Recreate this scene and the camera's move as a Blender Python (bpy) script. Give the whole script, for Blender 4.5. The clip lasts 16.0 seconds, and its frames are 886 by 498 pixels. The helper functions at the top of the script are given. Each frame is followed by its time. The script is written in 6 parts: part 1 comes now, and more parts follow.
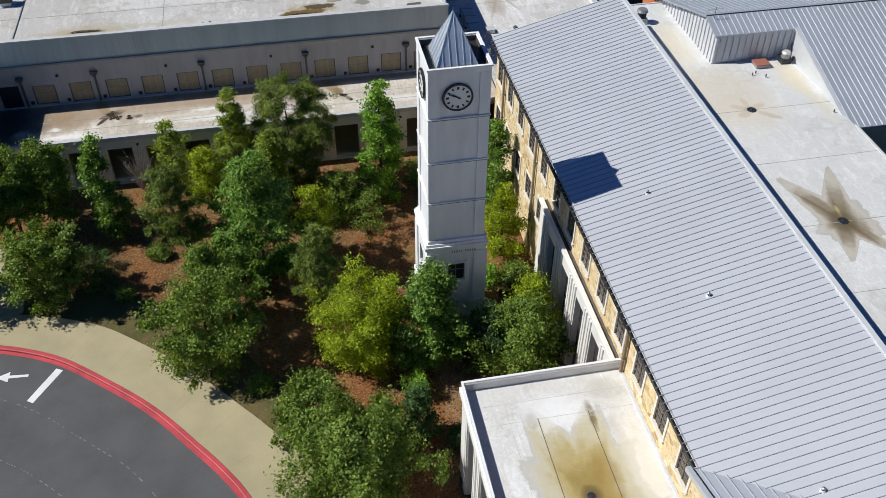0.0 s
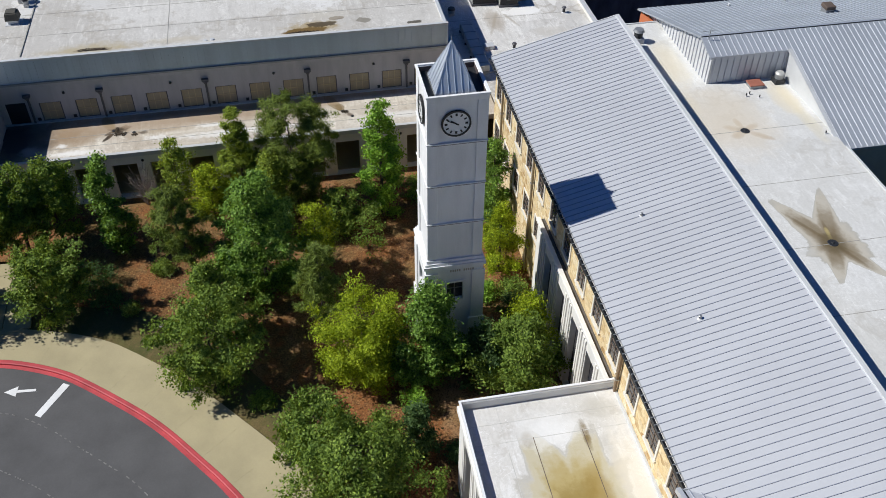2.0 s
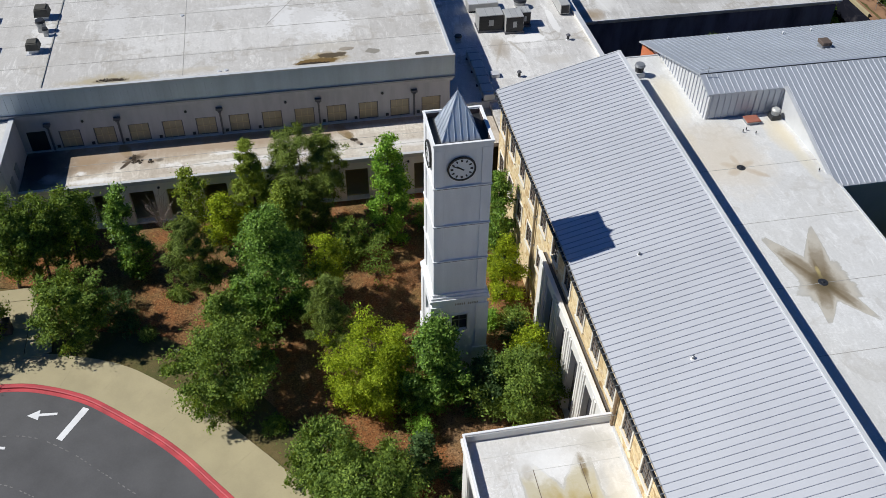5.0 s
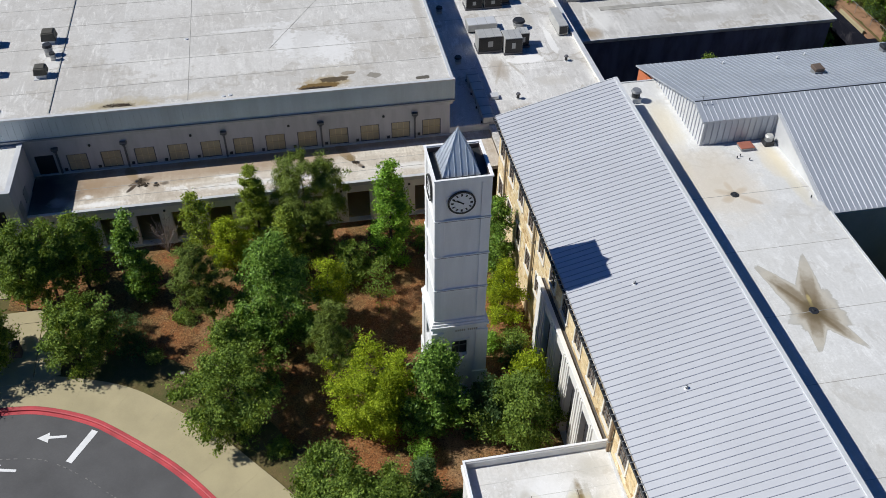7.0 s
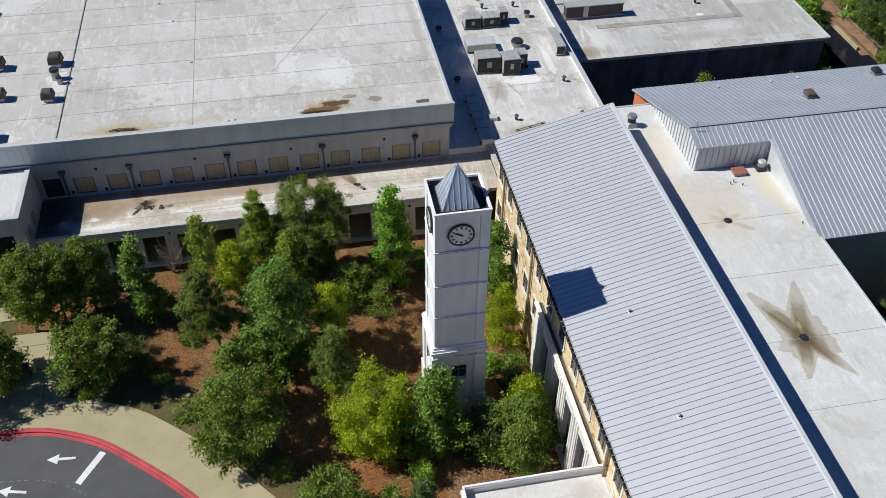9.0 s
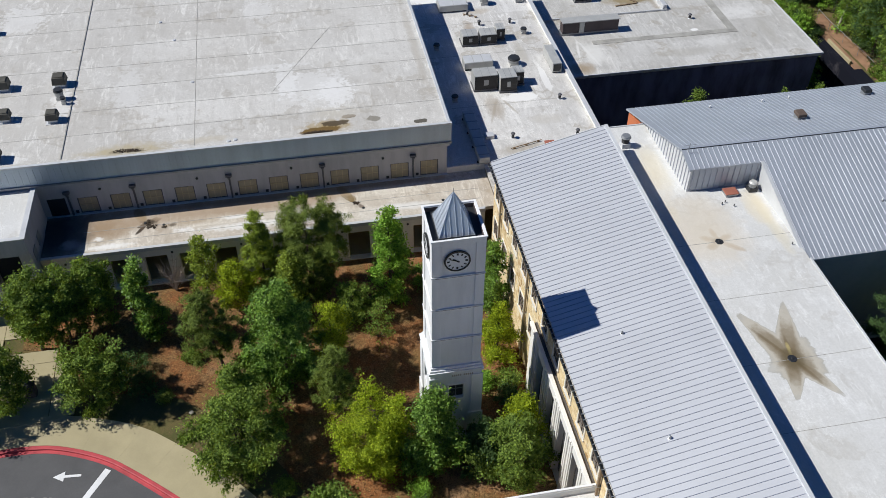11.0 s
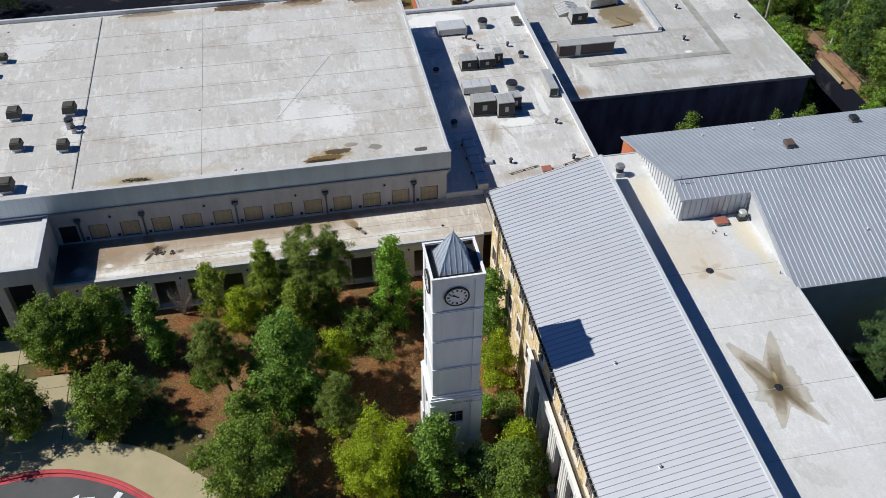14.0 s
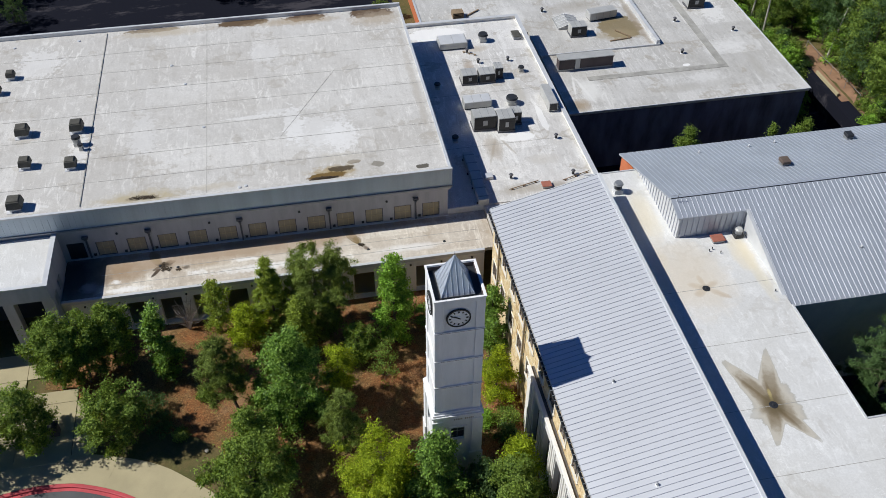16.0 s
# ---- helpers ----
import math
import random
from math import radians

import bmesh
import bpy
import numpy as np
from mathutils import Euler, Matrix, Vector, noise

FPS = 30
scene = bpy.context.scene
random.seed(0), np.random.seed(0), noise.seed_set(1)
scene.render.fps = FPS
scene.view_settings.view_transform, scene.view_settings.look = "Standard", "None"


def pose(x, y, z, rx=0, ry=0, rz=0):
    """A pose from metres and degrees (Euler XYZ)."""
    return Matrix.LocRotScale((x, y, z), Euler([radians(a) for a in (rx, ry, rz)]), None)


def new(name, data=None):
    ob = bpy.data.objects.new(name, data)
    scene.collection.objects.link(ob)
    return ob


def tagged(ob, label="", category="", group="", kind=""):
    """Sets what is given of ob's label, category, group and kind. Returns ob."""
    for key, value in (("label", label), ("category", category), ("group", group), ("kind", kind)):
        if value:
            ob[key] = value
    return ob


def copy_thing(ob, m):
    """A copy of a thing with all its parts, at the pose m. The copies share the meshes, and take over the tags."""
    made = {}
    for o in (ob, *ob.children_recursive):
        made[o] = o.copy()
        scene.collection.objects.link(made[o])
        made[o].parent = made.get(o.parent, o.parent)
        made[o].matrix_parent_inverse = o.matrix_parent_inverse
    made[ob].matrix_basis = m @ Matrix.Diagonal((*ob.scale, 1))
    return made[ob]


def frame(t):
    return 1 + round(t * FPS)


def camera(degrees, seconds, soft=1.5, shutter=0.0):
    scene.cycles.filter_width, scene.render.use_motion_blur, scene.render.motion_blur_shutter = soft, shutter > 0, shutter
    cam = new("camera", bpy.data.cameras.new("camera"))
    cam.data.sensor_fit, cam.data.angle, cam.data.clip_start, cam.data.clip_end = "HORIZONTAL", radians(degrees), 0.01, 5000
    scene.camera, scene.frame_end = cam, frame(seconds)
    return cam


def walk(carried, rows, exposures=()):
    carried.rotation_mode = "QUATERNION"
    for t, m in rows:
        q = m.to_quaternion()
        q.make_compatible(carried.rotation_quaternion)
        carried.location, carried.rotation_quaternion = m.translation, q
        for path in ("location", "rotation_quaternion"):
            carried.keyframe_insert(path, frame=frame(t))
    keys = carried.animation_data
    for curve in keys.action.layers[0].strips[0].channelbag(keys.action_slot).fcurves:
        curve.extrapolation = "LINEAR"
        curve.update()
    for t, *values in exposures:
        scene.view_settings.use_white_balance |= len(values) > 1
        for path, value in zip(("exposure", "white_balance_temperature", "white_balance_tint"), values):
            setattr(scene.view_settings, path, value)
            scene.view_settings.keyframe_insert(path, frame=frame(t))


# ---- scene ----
# camera: seconds, place in metres, yaw, pitch, roll in degrees
cam = camera(52.46, 16.0, soft=0.55)
ROWS = [
    (0, -5.869, -32.110, 36.511, -11.612, -42.160, 0.609),
    (0.5, -5.802, -32.152, 36.805, -11.475, -42.157, 0.578),
    (1, -5.759, -32.174, 37.182, -11.444, -42.200, 0.616),
    (1.5, -5.743, -32.203, 37.533, -11.454, -42.228, 0.651),
    (2, -5.758, -32.163, 37.945, -11.492, -42.248, 0.663),
    (2.5, -5.731, -32.157, 38.372, -11.401, -42.302, 0.662),
    (3, -5.697, -32.153, 38.860, -11.226, -42.344, 0.700),
    (3.5, -5.760, -32.158, 39.275, -11.241, -42.344, 0.733),
    (4, -5.761, -32.169, 39.760, -11.047, -42.426, 0.741),
    (6.5, -5.775, -32.022, 42.146, -10.976, -42.650, 0.682),
    (7, -5.789, -31.935, 42.662, -11.023, -42.682, 0.675),
    (7.5, -5.874, -31.892, 43.125, -11.101, -42.693, 0.742),
    (8, -5.863, -31.850, 43.626, -11.119, -42.685, 0.715),
    (8.5, -5.858, -31.764, 44.191, -11.072, -42.774, 0.664),
    (9, -5.799, -31.738, 44.667, -11.077, -42.804, 0.661),
    (11.5, -5.604, -31.724, 46.811, -11.049, -42.848, 0.516),
    (12, -5.579, -31.756, 47.227, -11.036, -42.862, 0.484),
    (12.5, -5.615, -31.776, 47.707, -11.069, -42.915, 0.491),
    (13, -5.624, -31.776, 48.184, -11.077, -42.917, 0.479),
    (13.5, -5.643, -31.768, 48.699, -11.083, -42.952, 0.475),
    (14, -5.703, -31.782, 49.201, -11.119, -42.987, 0.473),
    (14.5, -5.738, -31.784, 49.678, -11.115, -42.999, 0.501),
    (15, -5.783, -31.790, 50.126, -11.128, -42.991, 0.473),
    (15.5, -5.786, -31.754, 50.530, -11.127, -43.005, 0.433),
    (16, -5.765, -31.724, 50.870, -11.067, -43.054, 0.361),
]
walk(cam, [(t, pose(x, y, z, 0, 0, yaw) @ pose(0, 0, 0, 90 + pitch) @ pose(0, 0, 0, 0, 0, roll)) for t, x, y, z, yaw, pitch, roll in ROWS])

# ---- light ----
SUN_DIR = Vector((0.95, -0.15, -1.0)).normalized()   # the way the sunlight travels
sun_data = bpy.data.lights.new("sun", "SUN")
sun_data.energy, sun_data.angle, sun_data.color = 4.95, radians(0.55), (0.985, 0.98, 0.94)
sun = new("sun", sun_data)
sun.rotation_euler = SUN_DIR.to_track_quat("-Z", "Y").to_euler()
world = bpy.data.worlds.new("sky")
scene.world = world
world.use_nodes = True
wn = world.node_tree
sky = wn.nodes.new("ShaderNodeTexSky")
sky.sky_type, sky.sun_disc = "NISHITA", False
sky.sun_elevation = math.asin(-SUN_DIR.z)
sky.sun_rotation = math.atan2(-SUN_DIR.x, -SUN_DIR.y)
sky.air_density, sky.dust_density, sky.ozone_density = 1.0, 0.3, 3.0
deep = wn.nodes.new("ShaderNodeHueSaturation")
deep.inputs["Saturation"].default_value = 1.42
deep.inputs["Hue"].default_value = 0.515
wn.links.new(sky.outputs[0], deep.inputs["Color"])
wn.links.new(deep.outputs[0], wn.nodes["Background"].inputs[0])
wn.nodes["Background"].inputs[1].default_value = 0.051
scene.view_settings.exposure = 0.0

# ---- small builders ----
def mesh_of(name, bm, material=None, smooth=False):
    me = bpy.data.meshes.new(name)
    bmesh.ops.recalc_face_normals(bm, faces=bm.faces)
    bm.to_mesh(me)
    bm.free()
    if material:
        me.materials.append(material)
    if smooth:
        for p in me.polygons:
            p.use_smooth = True
    return me


def part(name, bm, material, parent=None, label="", smooth=False):
    """One mesh object from a bmesh, under a thing or a part."""
    ob = new(name, mesh_of(name, bm, material, smooth))
    ob.parent = parent
    if label:
        ob["label"] = label
    return ob


def share(name, me, parent, m):
    """One more object on a mesh that exists."""
    ob = new(name, me)
    ob.parent = parent
    ob.matrix_basis = m
    return ob


def thing(name, label, category, at=(0, 0, 0), group="", kind=""):
    ob = new(name)
    ob.location = at
    ob.empty_display_size = 0.2
    return tagged(ob, label, category, group, kind)


def box(bm, x0, x1, y0, y1, z0, z1, bevel=0.0):
    r = bmesh.ops.create_cube(bm, size=1.0)
    bmesh.ops.transform(bm, verts=r["verts"], matrix=Matrix.Translation(((x0 + x1) / 2, (y0 + y1) / 2, (z0 + z1) / 2))
                        @ Matrix.Diagonal((abs(x1 - x0), abs(y1 - y0), abs(z1 - z0), 1)))
    if bevel:
        edges = list({e for v in r["verts"] for e in v.link_edges})
        bmesh.ops.bevel(bm, geom=edges, offset=bevel, segments=1, affect="EDGES")
    return bm


def boxes(*dims, bevel=0.0):
    bm = bmesh.new()
    for d in dims:
        box(bm, *d, bevel=bevel)
    return bm


def tube(bm, a, b, r0, r1=None, n=8):
    a, b = Vector(a), Vector(b)
    d = b - a
    m = Matrix.Translation((a + b) / 2) @ d.to_track_quat("Z", "Y").to_matrix().to_4x4()
    bmesh.ops.create_cone(bm, cap_ends=True, segments=n, radius1=r0, radius2=r0 if r1 is None else r1, depth=d.length, matrix=m)
    return bm


def solid(bm, corners, dz):
    """A slab under a polygon: its corners are the top, dz goes down."""
    top = [bm.verts.new(c) for c in corners]
    low = [bm.verts.new((c[0], c[1], c[2] - dz)) for c in corners]
    bm.faces.new(top)
    bm.faces.new(low[::-1])
    n = len(top)
    for i in range(n):
        bm.faces.new((top[i], low[i], low[(i + 1) % n], top[(i + 1) % n]))
    return bm


def wall(bm, axis, at, thick, u0, u1, z0, z1, holes=()):
    """An upright wall along x or y with holes (u0, u1, z0, z1) right through it."""
    us = sorted({u0, u1, *[h[0] for h in holes], *[h[1] for h in holes]})
    zs = sorted({z0, z1, *[h[2] for h in holes], *[h[3] for h in holes]})
    us = [u for u in us if u0 <= u <= u1]
    zs = [z for z in zs if z0 <= z <= z1]

    def open_at(u, z):
        return any(h[0] < u < h[1] and h[2] < z < h[3] for h in holes)
    cells = {(i, j): not open_at((us[i] + us[i + 1]) / 2, (zs[j] + zs[j + 1]) / 2) for i in range(len(us) - 1) for j in range(len(zs) - 1)}
    verts = {}

    def v(i, j, k):
        if (i, j, k) not in verts:
            d = at + k * thick
            verts[i, j, k] = bm.verts.new((us[i], d, zs[j]) if axis == "x" else (d, us[i], zs[j]))
        return verts[i, j, k]
    for (i, j), full in cells.items():
        if not full:
            continue
        for k in (0, 1):
            bm.faces.new((v(i, j, k), v(i + 1, j, k), v(i + 1, j + 1, k), v(i, j + 1, k)))
        for di, dj, a, b in ((-1, 0, (0, 0), (0, 1)), (1, 0, (1, 0), (1, 1)), (0, -1, (0, 0), (1, 0)), (0, 1, (0, 1), (1, 1))):
            if not cells.get((i + di, j + dj), False):
                p, q = (i + a[0], j + a[1]), (i + b[0], j + b[1])
                bm.faces.new((v(*p, 0), v(*q, 0), v(*q, 1), v(*p, 1)))
    return bm


def lerp(a, b, t):
    return a + (b - a) * t


def spline(points, steps):
    """A smooth line through the points."""
    out = []
    p = [Vector(q) for q in points]
    p = [2 * p[0] - p[1], *p, 2 * p[-1] - p[-2]]
    for i in range(1, len(p) - 2):
        for s in range(steps):
            t = s / steps
            a, b, c, d = p[i - 1:i + 3]
            out.append(0.5 * (2 * b + (c - a) * t + (2 * a - 5 * b + 4 * c - d) * t * t + (3 * b - a - 3 * c + d) * t ** 3))
    out.append(p[-2])
    return out

# ---- materials ----
class Mat:
    """A node material with a short way to chain nodes."""
    def __init__(self, name, rough=0.6, metal=0.0, spec=0.5):
        self.m = bpy.data.materials.new(name)
        self.m.use_nodes = True
        self.t = self.m.node_tree
        self.b = self.t.nodes["Principled BSDF"]
        self.b.inputs["Roughness"].default_value = rough
        self.b.inputs["Metallic"].default_value = metal
        self.b.inputs["Specular IOR Level"].default_value = spec
        self.geo = self.t.nodes.new("ShaderNodeNewGeometry")
        self.pos = self.geo.outputs["Position"]

    def link(self, a, b):
        self.t.links.new(a, b)

    def noise(self, scale, detail=4, rough=0.6, stretch=None, distort=0.0):
        n = self.t.nodes.new("ShaderNodeTexNoise")
        n.inputs["Scale"].default_value = scale
        n.inputs["Detail"].default_value = detail
        n.inputs["Roughness"].default_value = rough
        n.inputs["Distortion"].default_value = distort
        src = self.pos
        if stretch:
            k = self.t.nodes.new("ShaderNodeMapping")
            k.inputs["Scale"].default_value = stretch
            self.link(self.pos, k.inputs["Vector"])
            src = k.outputs[0]
        self.link(src, n.inputs["Vector"])
        return n.outputs["Fac"]

    def cells(self, scale, stretch=None, feature="F1", out="Color"):
        n = self.t.nodes.new("ShaderNodeTexVoronoi")
        n.feature = feature
        n.inputs["Scale"].default_value = scale
        src = self.pos
        if stretch:
            k = self.t.nodes.new("ShaderNodeMapping")
            k.inputs["Scale"].default_value = stretch
            self.link(self.pos, k.inputs["Vector"])
            src = k.outputs[0]
        self.link(src, n.inputs["Vector"])
        return n.outputs[out]

    def ramp(self, fac, *stops):
        n = self.t.nodes.new("ShaderNodeValToRGB")
        e = n.color_ramp.elements
        while len(e) < len(stops):
            e.new(0.5)
        for el, (p, c) in zip(e, stops):
            el.position = p
            el.color = (*c, 1) if isinstance(c, tuple) else (c, c, c, 1)
        self.link(fac, n.inputs[0])
        return n.outputs[0]

    def mix(self, fac, a, b, blend="MIX"):
        n = self.t.nodes.new("ShaderNodeMix")
        n.data_type, n.blend_type = "RGBA", blend
        for i, v in ((0, fac), (6, a), (7, b)):
            s = n.inputs[i]
            if isinstance(v, (int, float)):
                s.default_value = v if i == 0 else (v, v, v, 1)
            elif isinstance(v, tuple):
                s.default_value = (*v, 1)
            else:
                self.link(v, s)
        return n.outputs[2]

    def math(self, op, a, b=0.0, c=0.0):
        n = self.t.nodes.new("ShaderNodeMath")
        n.operation = op
        for s, v in zip(n.inputs, (a, b, c)):
            if isinstance(v, (int, float)):
                s.default_value = v
            else:
                self.link(v, s)
        return n.outputs[0]

    def axis(self, i):
        n = self.t.nodes.new("ShaderNodeSeparateXYZ")
        self.link(self.pos, n.inputs[0])
        return n.outputs[i]

    def random(self):
        return self.t.nodes.new("ShaderNodeObjectInfo").outputs["Random"]

    def island(self):
        return self.geo.outputs["Random Per Island"]

    def color(self, c):
        if isinstance(c, tuple):
            self.b.inputs["Base Color"].default_value = (*c, 1)
        else:
            self.link(c, self.b.inputs["Base Color"])
        return self

    def rough(self, c):
        self.link(c, self.b.inputs["Roughness"])
        return self

    def bump(self, h, strength=0.3, dist=0.02):
        n = self.t.nodes.new("ShaderNodeBump")
        n.inputs["Strength"].default_value = strength
        n.inputs["Distance"].default_value = dist
        self.link(h, n.inputs["Height"])
        self.link(n.outputs[0], self.b.inputs["Normal"])
        return self


def plain(name, c, rough=0.6, metal=0.0, vary=0.12, scale=3.0, bump=0.15, streak=None):
    """Paint or metal with blotches and fine grain."""
    k = Mat(name, rough, metal)
    n1, n2 = k.noise(scale * 0.3, 5, stretch=streak), k.noise(scale * 8, 3)
    lo = tuple(v * (1 - vary * 1.6) for v in c)
    hi = tuple(min(1, v * (1 + vary * 0.6)) for v in c)
    a = k.ramp(n1, (0.3, lo), (0.62, hi))
    k.color(k.mix(0.25, a, k.ramp(n2, (0.3, lo), (0.7, hi))))
    if bump:
        k.bump(n2, bump, 0.01)
    return k.m


def falloff(k, d, strength, edge):
    """How a stain ends: soft, crisp, or with a darker tide mark."""
    if edge == "tide":
        return k.ramp(d, (0.4, strength * 0.85), (0.8, strength * 0.6), (0.93, strength), (1.0, 0.0))
    if edge == "firm":
        return k.ramp(d, (0.45, strength), (0.86, strength * 0.8), (1.0, 0.0))
    if edge == "crisp":
        return k.ramp(d, (0.75, strength), (0.88, 0.0))
    return k.ramp(d, (0.25, strength), (0.68, strength * 0.65), (1.0, 0.0))


def blotch(k, col, at, spread, dark, strength=0.8, wob=0.5, freq=0.7, edge="soft"):
    """A blotch of its own shape round a point of the roof: water stains and painted shade."""
    px, py = k.axis(0), k.axis(1)
    dx = k.math("MULTIPLY", k.math("SUBTRACT", px, at[0]), 1 / spread[0])
    dy = k.math("MULTIPLY", k.math("SUBTRACT", py, at[1]), 1 / spread[1])
    d = k.math("SQRT", k.math("ADD", k.math("MULTIPLY", dx, dx), k.math("MULTIPLY", dy, dy)))
    d = k.math("ADD", d, k.math("MULTIPLY", k.math("SUBTRACT", k.noise(freq, 7, 0.68), 0.5), wob * 2))
    return k.mix(falloff(k, d, strength, edge), col, dark)


def streaks(k, col, at, arms, dark, strength, wob=0.6, freq=1.7, edge="soft"):
    """Stains that run out from a drain along several arms."""
    px, py = k.axis(0), k.axis(1)
    for ang, ln, wd in arms:
        c, s = math.cos(radians(ang)), math.sin(radians(ang))
        dx, dy = k.math("SUBTRACT", px, at[0]), k.math("SUBTRACT", py, at[1])
        u = k.math("ADD", k.math("MULTIPLY", dx, c), k.math("MULTIPLY", dy, s))
        w = k.math("SUBTRACT", k.math("MULTIPLY", dy, c), k.math("MULTIPLY", dx, s))
        u = k.math("MULTIPLY", k.math("SUBTRACT", u, ln * 0.5), 2 / ln)
        w = k.math("MULTIPLY", w, 1 / wd)
        d = k.math("SQRT", k.math("ADD", k.math("MULTIPLY", u, u), k.math("MULTIPLY", w, w)))
        d = k.math("ADD", d, k.math("MULTIPLY", k.math("SUBTRACT", k.noise(freq, 6, 0.65), 0.5), wob * 2))
        col = k.mix(falloff(k, d, strength, edge), col, dark)
    return col


def star(k, at, arms, blunt=0.0, wob=0.3, freq=1.5):
    """Distance (1 at the rim) in a stain with tapering arms (angle, length, half-width at the root)."""
    px, py = k.axis(0), k.axis(1)
    best = None
    for ang, ln, wd in arms:
        c, s = math.cos(radians(ang)), math.sin(radians(ang))
        dx, dy = k.math("SUBTRACT", px, at[0]), k.math("SUBTRACT", py, at[1])
        u = k.math("MULTIPLY", k.math("ADD", k.math("MULTIPLY", dx, c), k.math("MULTIPLY", dy, s)), 1 / ln)
        w = k.math("ABSOLUTE", k.math("SUBTRACT", k.math("MULTIPLY", dy, c), k.math("MULTIPLY", dx, s)))
        half = k.math("MAXIMUM", k.math("MULTIPLY", k.math("SUBTRACT", 1.0, k.math("MULTIPLY", k.math("MAXIMUM", u, 0.0) if wd > ln else u, 1 - blunt)), wd), 0.02)
        side = k.math("DIVIDE", w, half)
        d = k.math("MAXIMUM", side, k.math("MAXIMUM", u, k.math("MULTIPLY", u, -ln / wd)))
        best = d if best is None else k.math("MINIMUM", best, d)
    return k.math("ADD", best, k.math("MULTIPLY", k.math("SUBTRACT", k.noise(freq, 6, 0.65), 0.5), wob * 2))


def membrane_with(name, base, grime, marks, stains=(), stars=(), sheet=(7.0, 3.05), scuff=0.6, dirt=0.5, dirt_color=(0.34, 0.3, 0.24)):
    """White roofing membrane: sheets that differ a little, dust, scuffs, dried puddles and drain stains."""
    k = Mat(name, 0.5, 0, 0.4)
    big, mid, fine = k.noise(0.16, 6, 0.65), k.noise(0.9, 7, 0.72), k.noise(9, 3, 0.6)
    white = tuple(min(0.86, v * 1.3) for v in base)
    col = k.mix(k.ramp(big, (0.35, 0.0), (0.65, 0.9)), base, grime)
    # every sheet has aged in its own way
    cell = k.t.nodes.new("ShaderNodeCombineXYZ")
    k.link(k.math("FLOOR", k.math("DIVIDE", k.axis(0), sheet[0])), cell.inputs[0])
    k.link(k.math("FLOOR", k.math("DIVIDE", k.axis(1), sheet[1])), cell.inputs[1])
    wn = k.t.nodes.new("ShaderNodeTexWhiteNoise")
    k.link(cell.outputs[0], wn.inputs["Vector"])
    col = k.mix(k.ramp(wn.outputs["Value"], (0.0, 0.45), (0.5, 0.0)), col, grime)
    col = k.mix(k.ramp(wn.outputs["Value"], (0.6, 0.0), (1.0, 0.4)), col, white)
    # dust in soft clouds and wiped streaks
    col = k.mix(k.ramp(mid, (0.54, 0.0), (0.72, 0.45)), col, white)
    col = k.mix(k.ramp(k.noise(0.45, 7, 0.75, (2.6, 0.4, 1)), (0.5, 0.0), (0.68, dirt * 0.8)), col, tuple(v * 0.82 for v in grime))
    col = k.mix(k.ramp(k.noise(1.3, 8, 0.8, (1.4, 0.8, 1), 0.6), (0.55, 0.0), (0.63, dirt)), col, tuple(v * 0.78 for v in grime))
    # bright scuffs where the dirt has been rubbed off
    gate = k.ramp(k.noise(0.22, 4, 0.6), (0.42, 0.15), (0.62, 1.0))
    wipe = k.ramp(k.noise(0.8, 6, 0.68, (2.6, 0.6, 1), 1.2), (0.52, 0.0), (0.64, scuff))
    col = k.mix(k.math("MULTIPLY", wipe, gate), col, white)
    scratch = k.ramp(k.noise(0.8, 5, 0.62, (1.0, 1.6, 1), 1.4), (0.488, 0.0), (0.498, scuff), (0.502, scuff), (0.512, 0.0))
    col = k.mix(k.math("MULTIPLY", scratch, k.ramp(k.noise(0.5, 4, 0.7), (0.5, 0.0), (0.58, 1.0))), col, white)
    runs = k.ramp(k.noise(1.1, 6, 0.7, (4.0, 0.35, 1), 0.3), (0.5, 0.0), (0.64, dirt * 0.7))
    col = k.mix(k.math("MULTIPLY", runs, k.ramp(k.noise(0.3, 3, 0.6), (0.45, 0.1), (0.6, 1.0))), col, tuple(v * 0.8 for v in grime))
    # tide marks of dried puddles
    ring = k.ramp(k.noise(0.3, 6, 0.58), (0.585, 0.0), (0.605, dirt * 0.75), (0.612, dirt * 0.75), (0.66, 0.0))
    col = k.mix(ring, col, dirt_color)
    pool = k.ramp(k.noise(0.52, 7, 0.66, (1, 1.3, 1)), (0.64, 0.0), (0.7, dirt), (0.76, dirt * 0.5))
    col = k.mix(pool, col, dirt_color)
    speck = k.ramp(k.noise(3.4, 6, 0.82), (0.64, 0.0), (0.7, dirt))
    col = k.mix(speck, col, tuple(v * 0.8 for v in dirt_color))
    col = k.mix(k.ramp(fine, (0.4, 0.22), (0.6, 0.0)), col, tuple(v * 0.75 for v in grime))
    for at, arms, blunt, layers in stars:
        d = star(k, at, arms, blunt)
        for grow, dark, strength, edge in layers:
            col = k.mix(falloff(k, k.math("MULTIPLY", d, 1 / grow), strength, edge), col, dark)
    for m in marks:
        col = streaks(k, col, *m)
    for s in stains:
        col = blotch(k, col, *s)
    k.color(col)
    k.bump(mid, 0.12, 0.03)
    return k.m


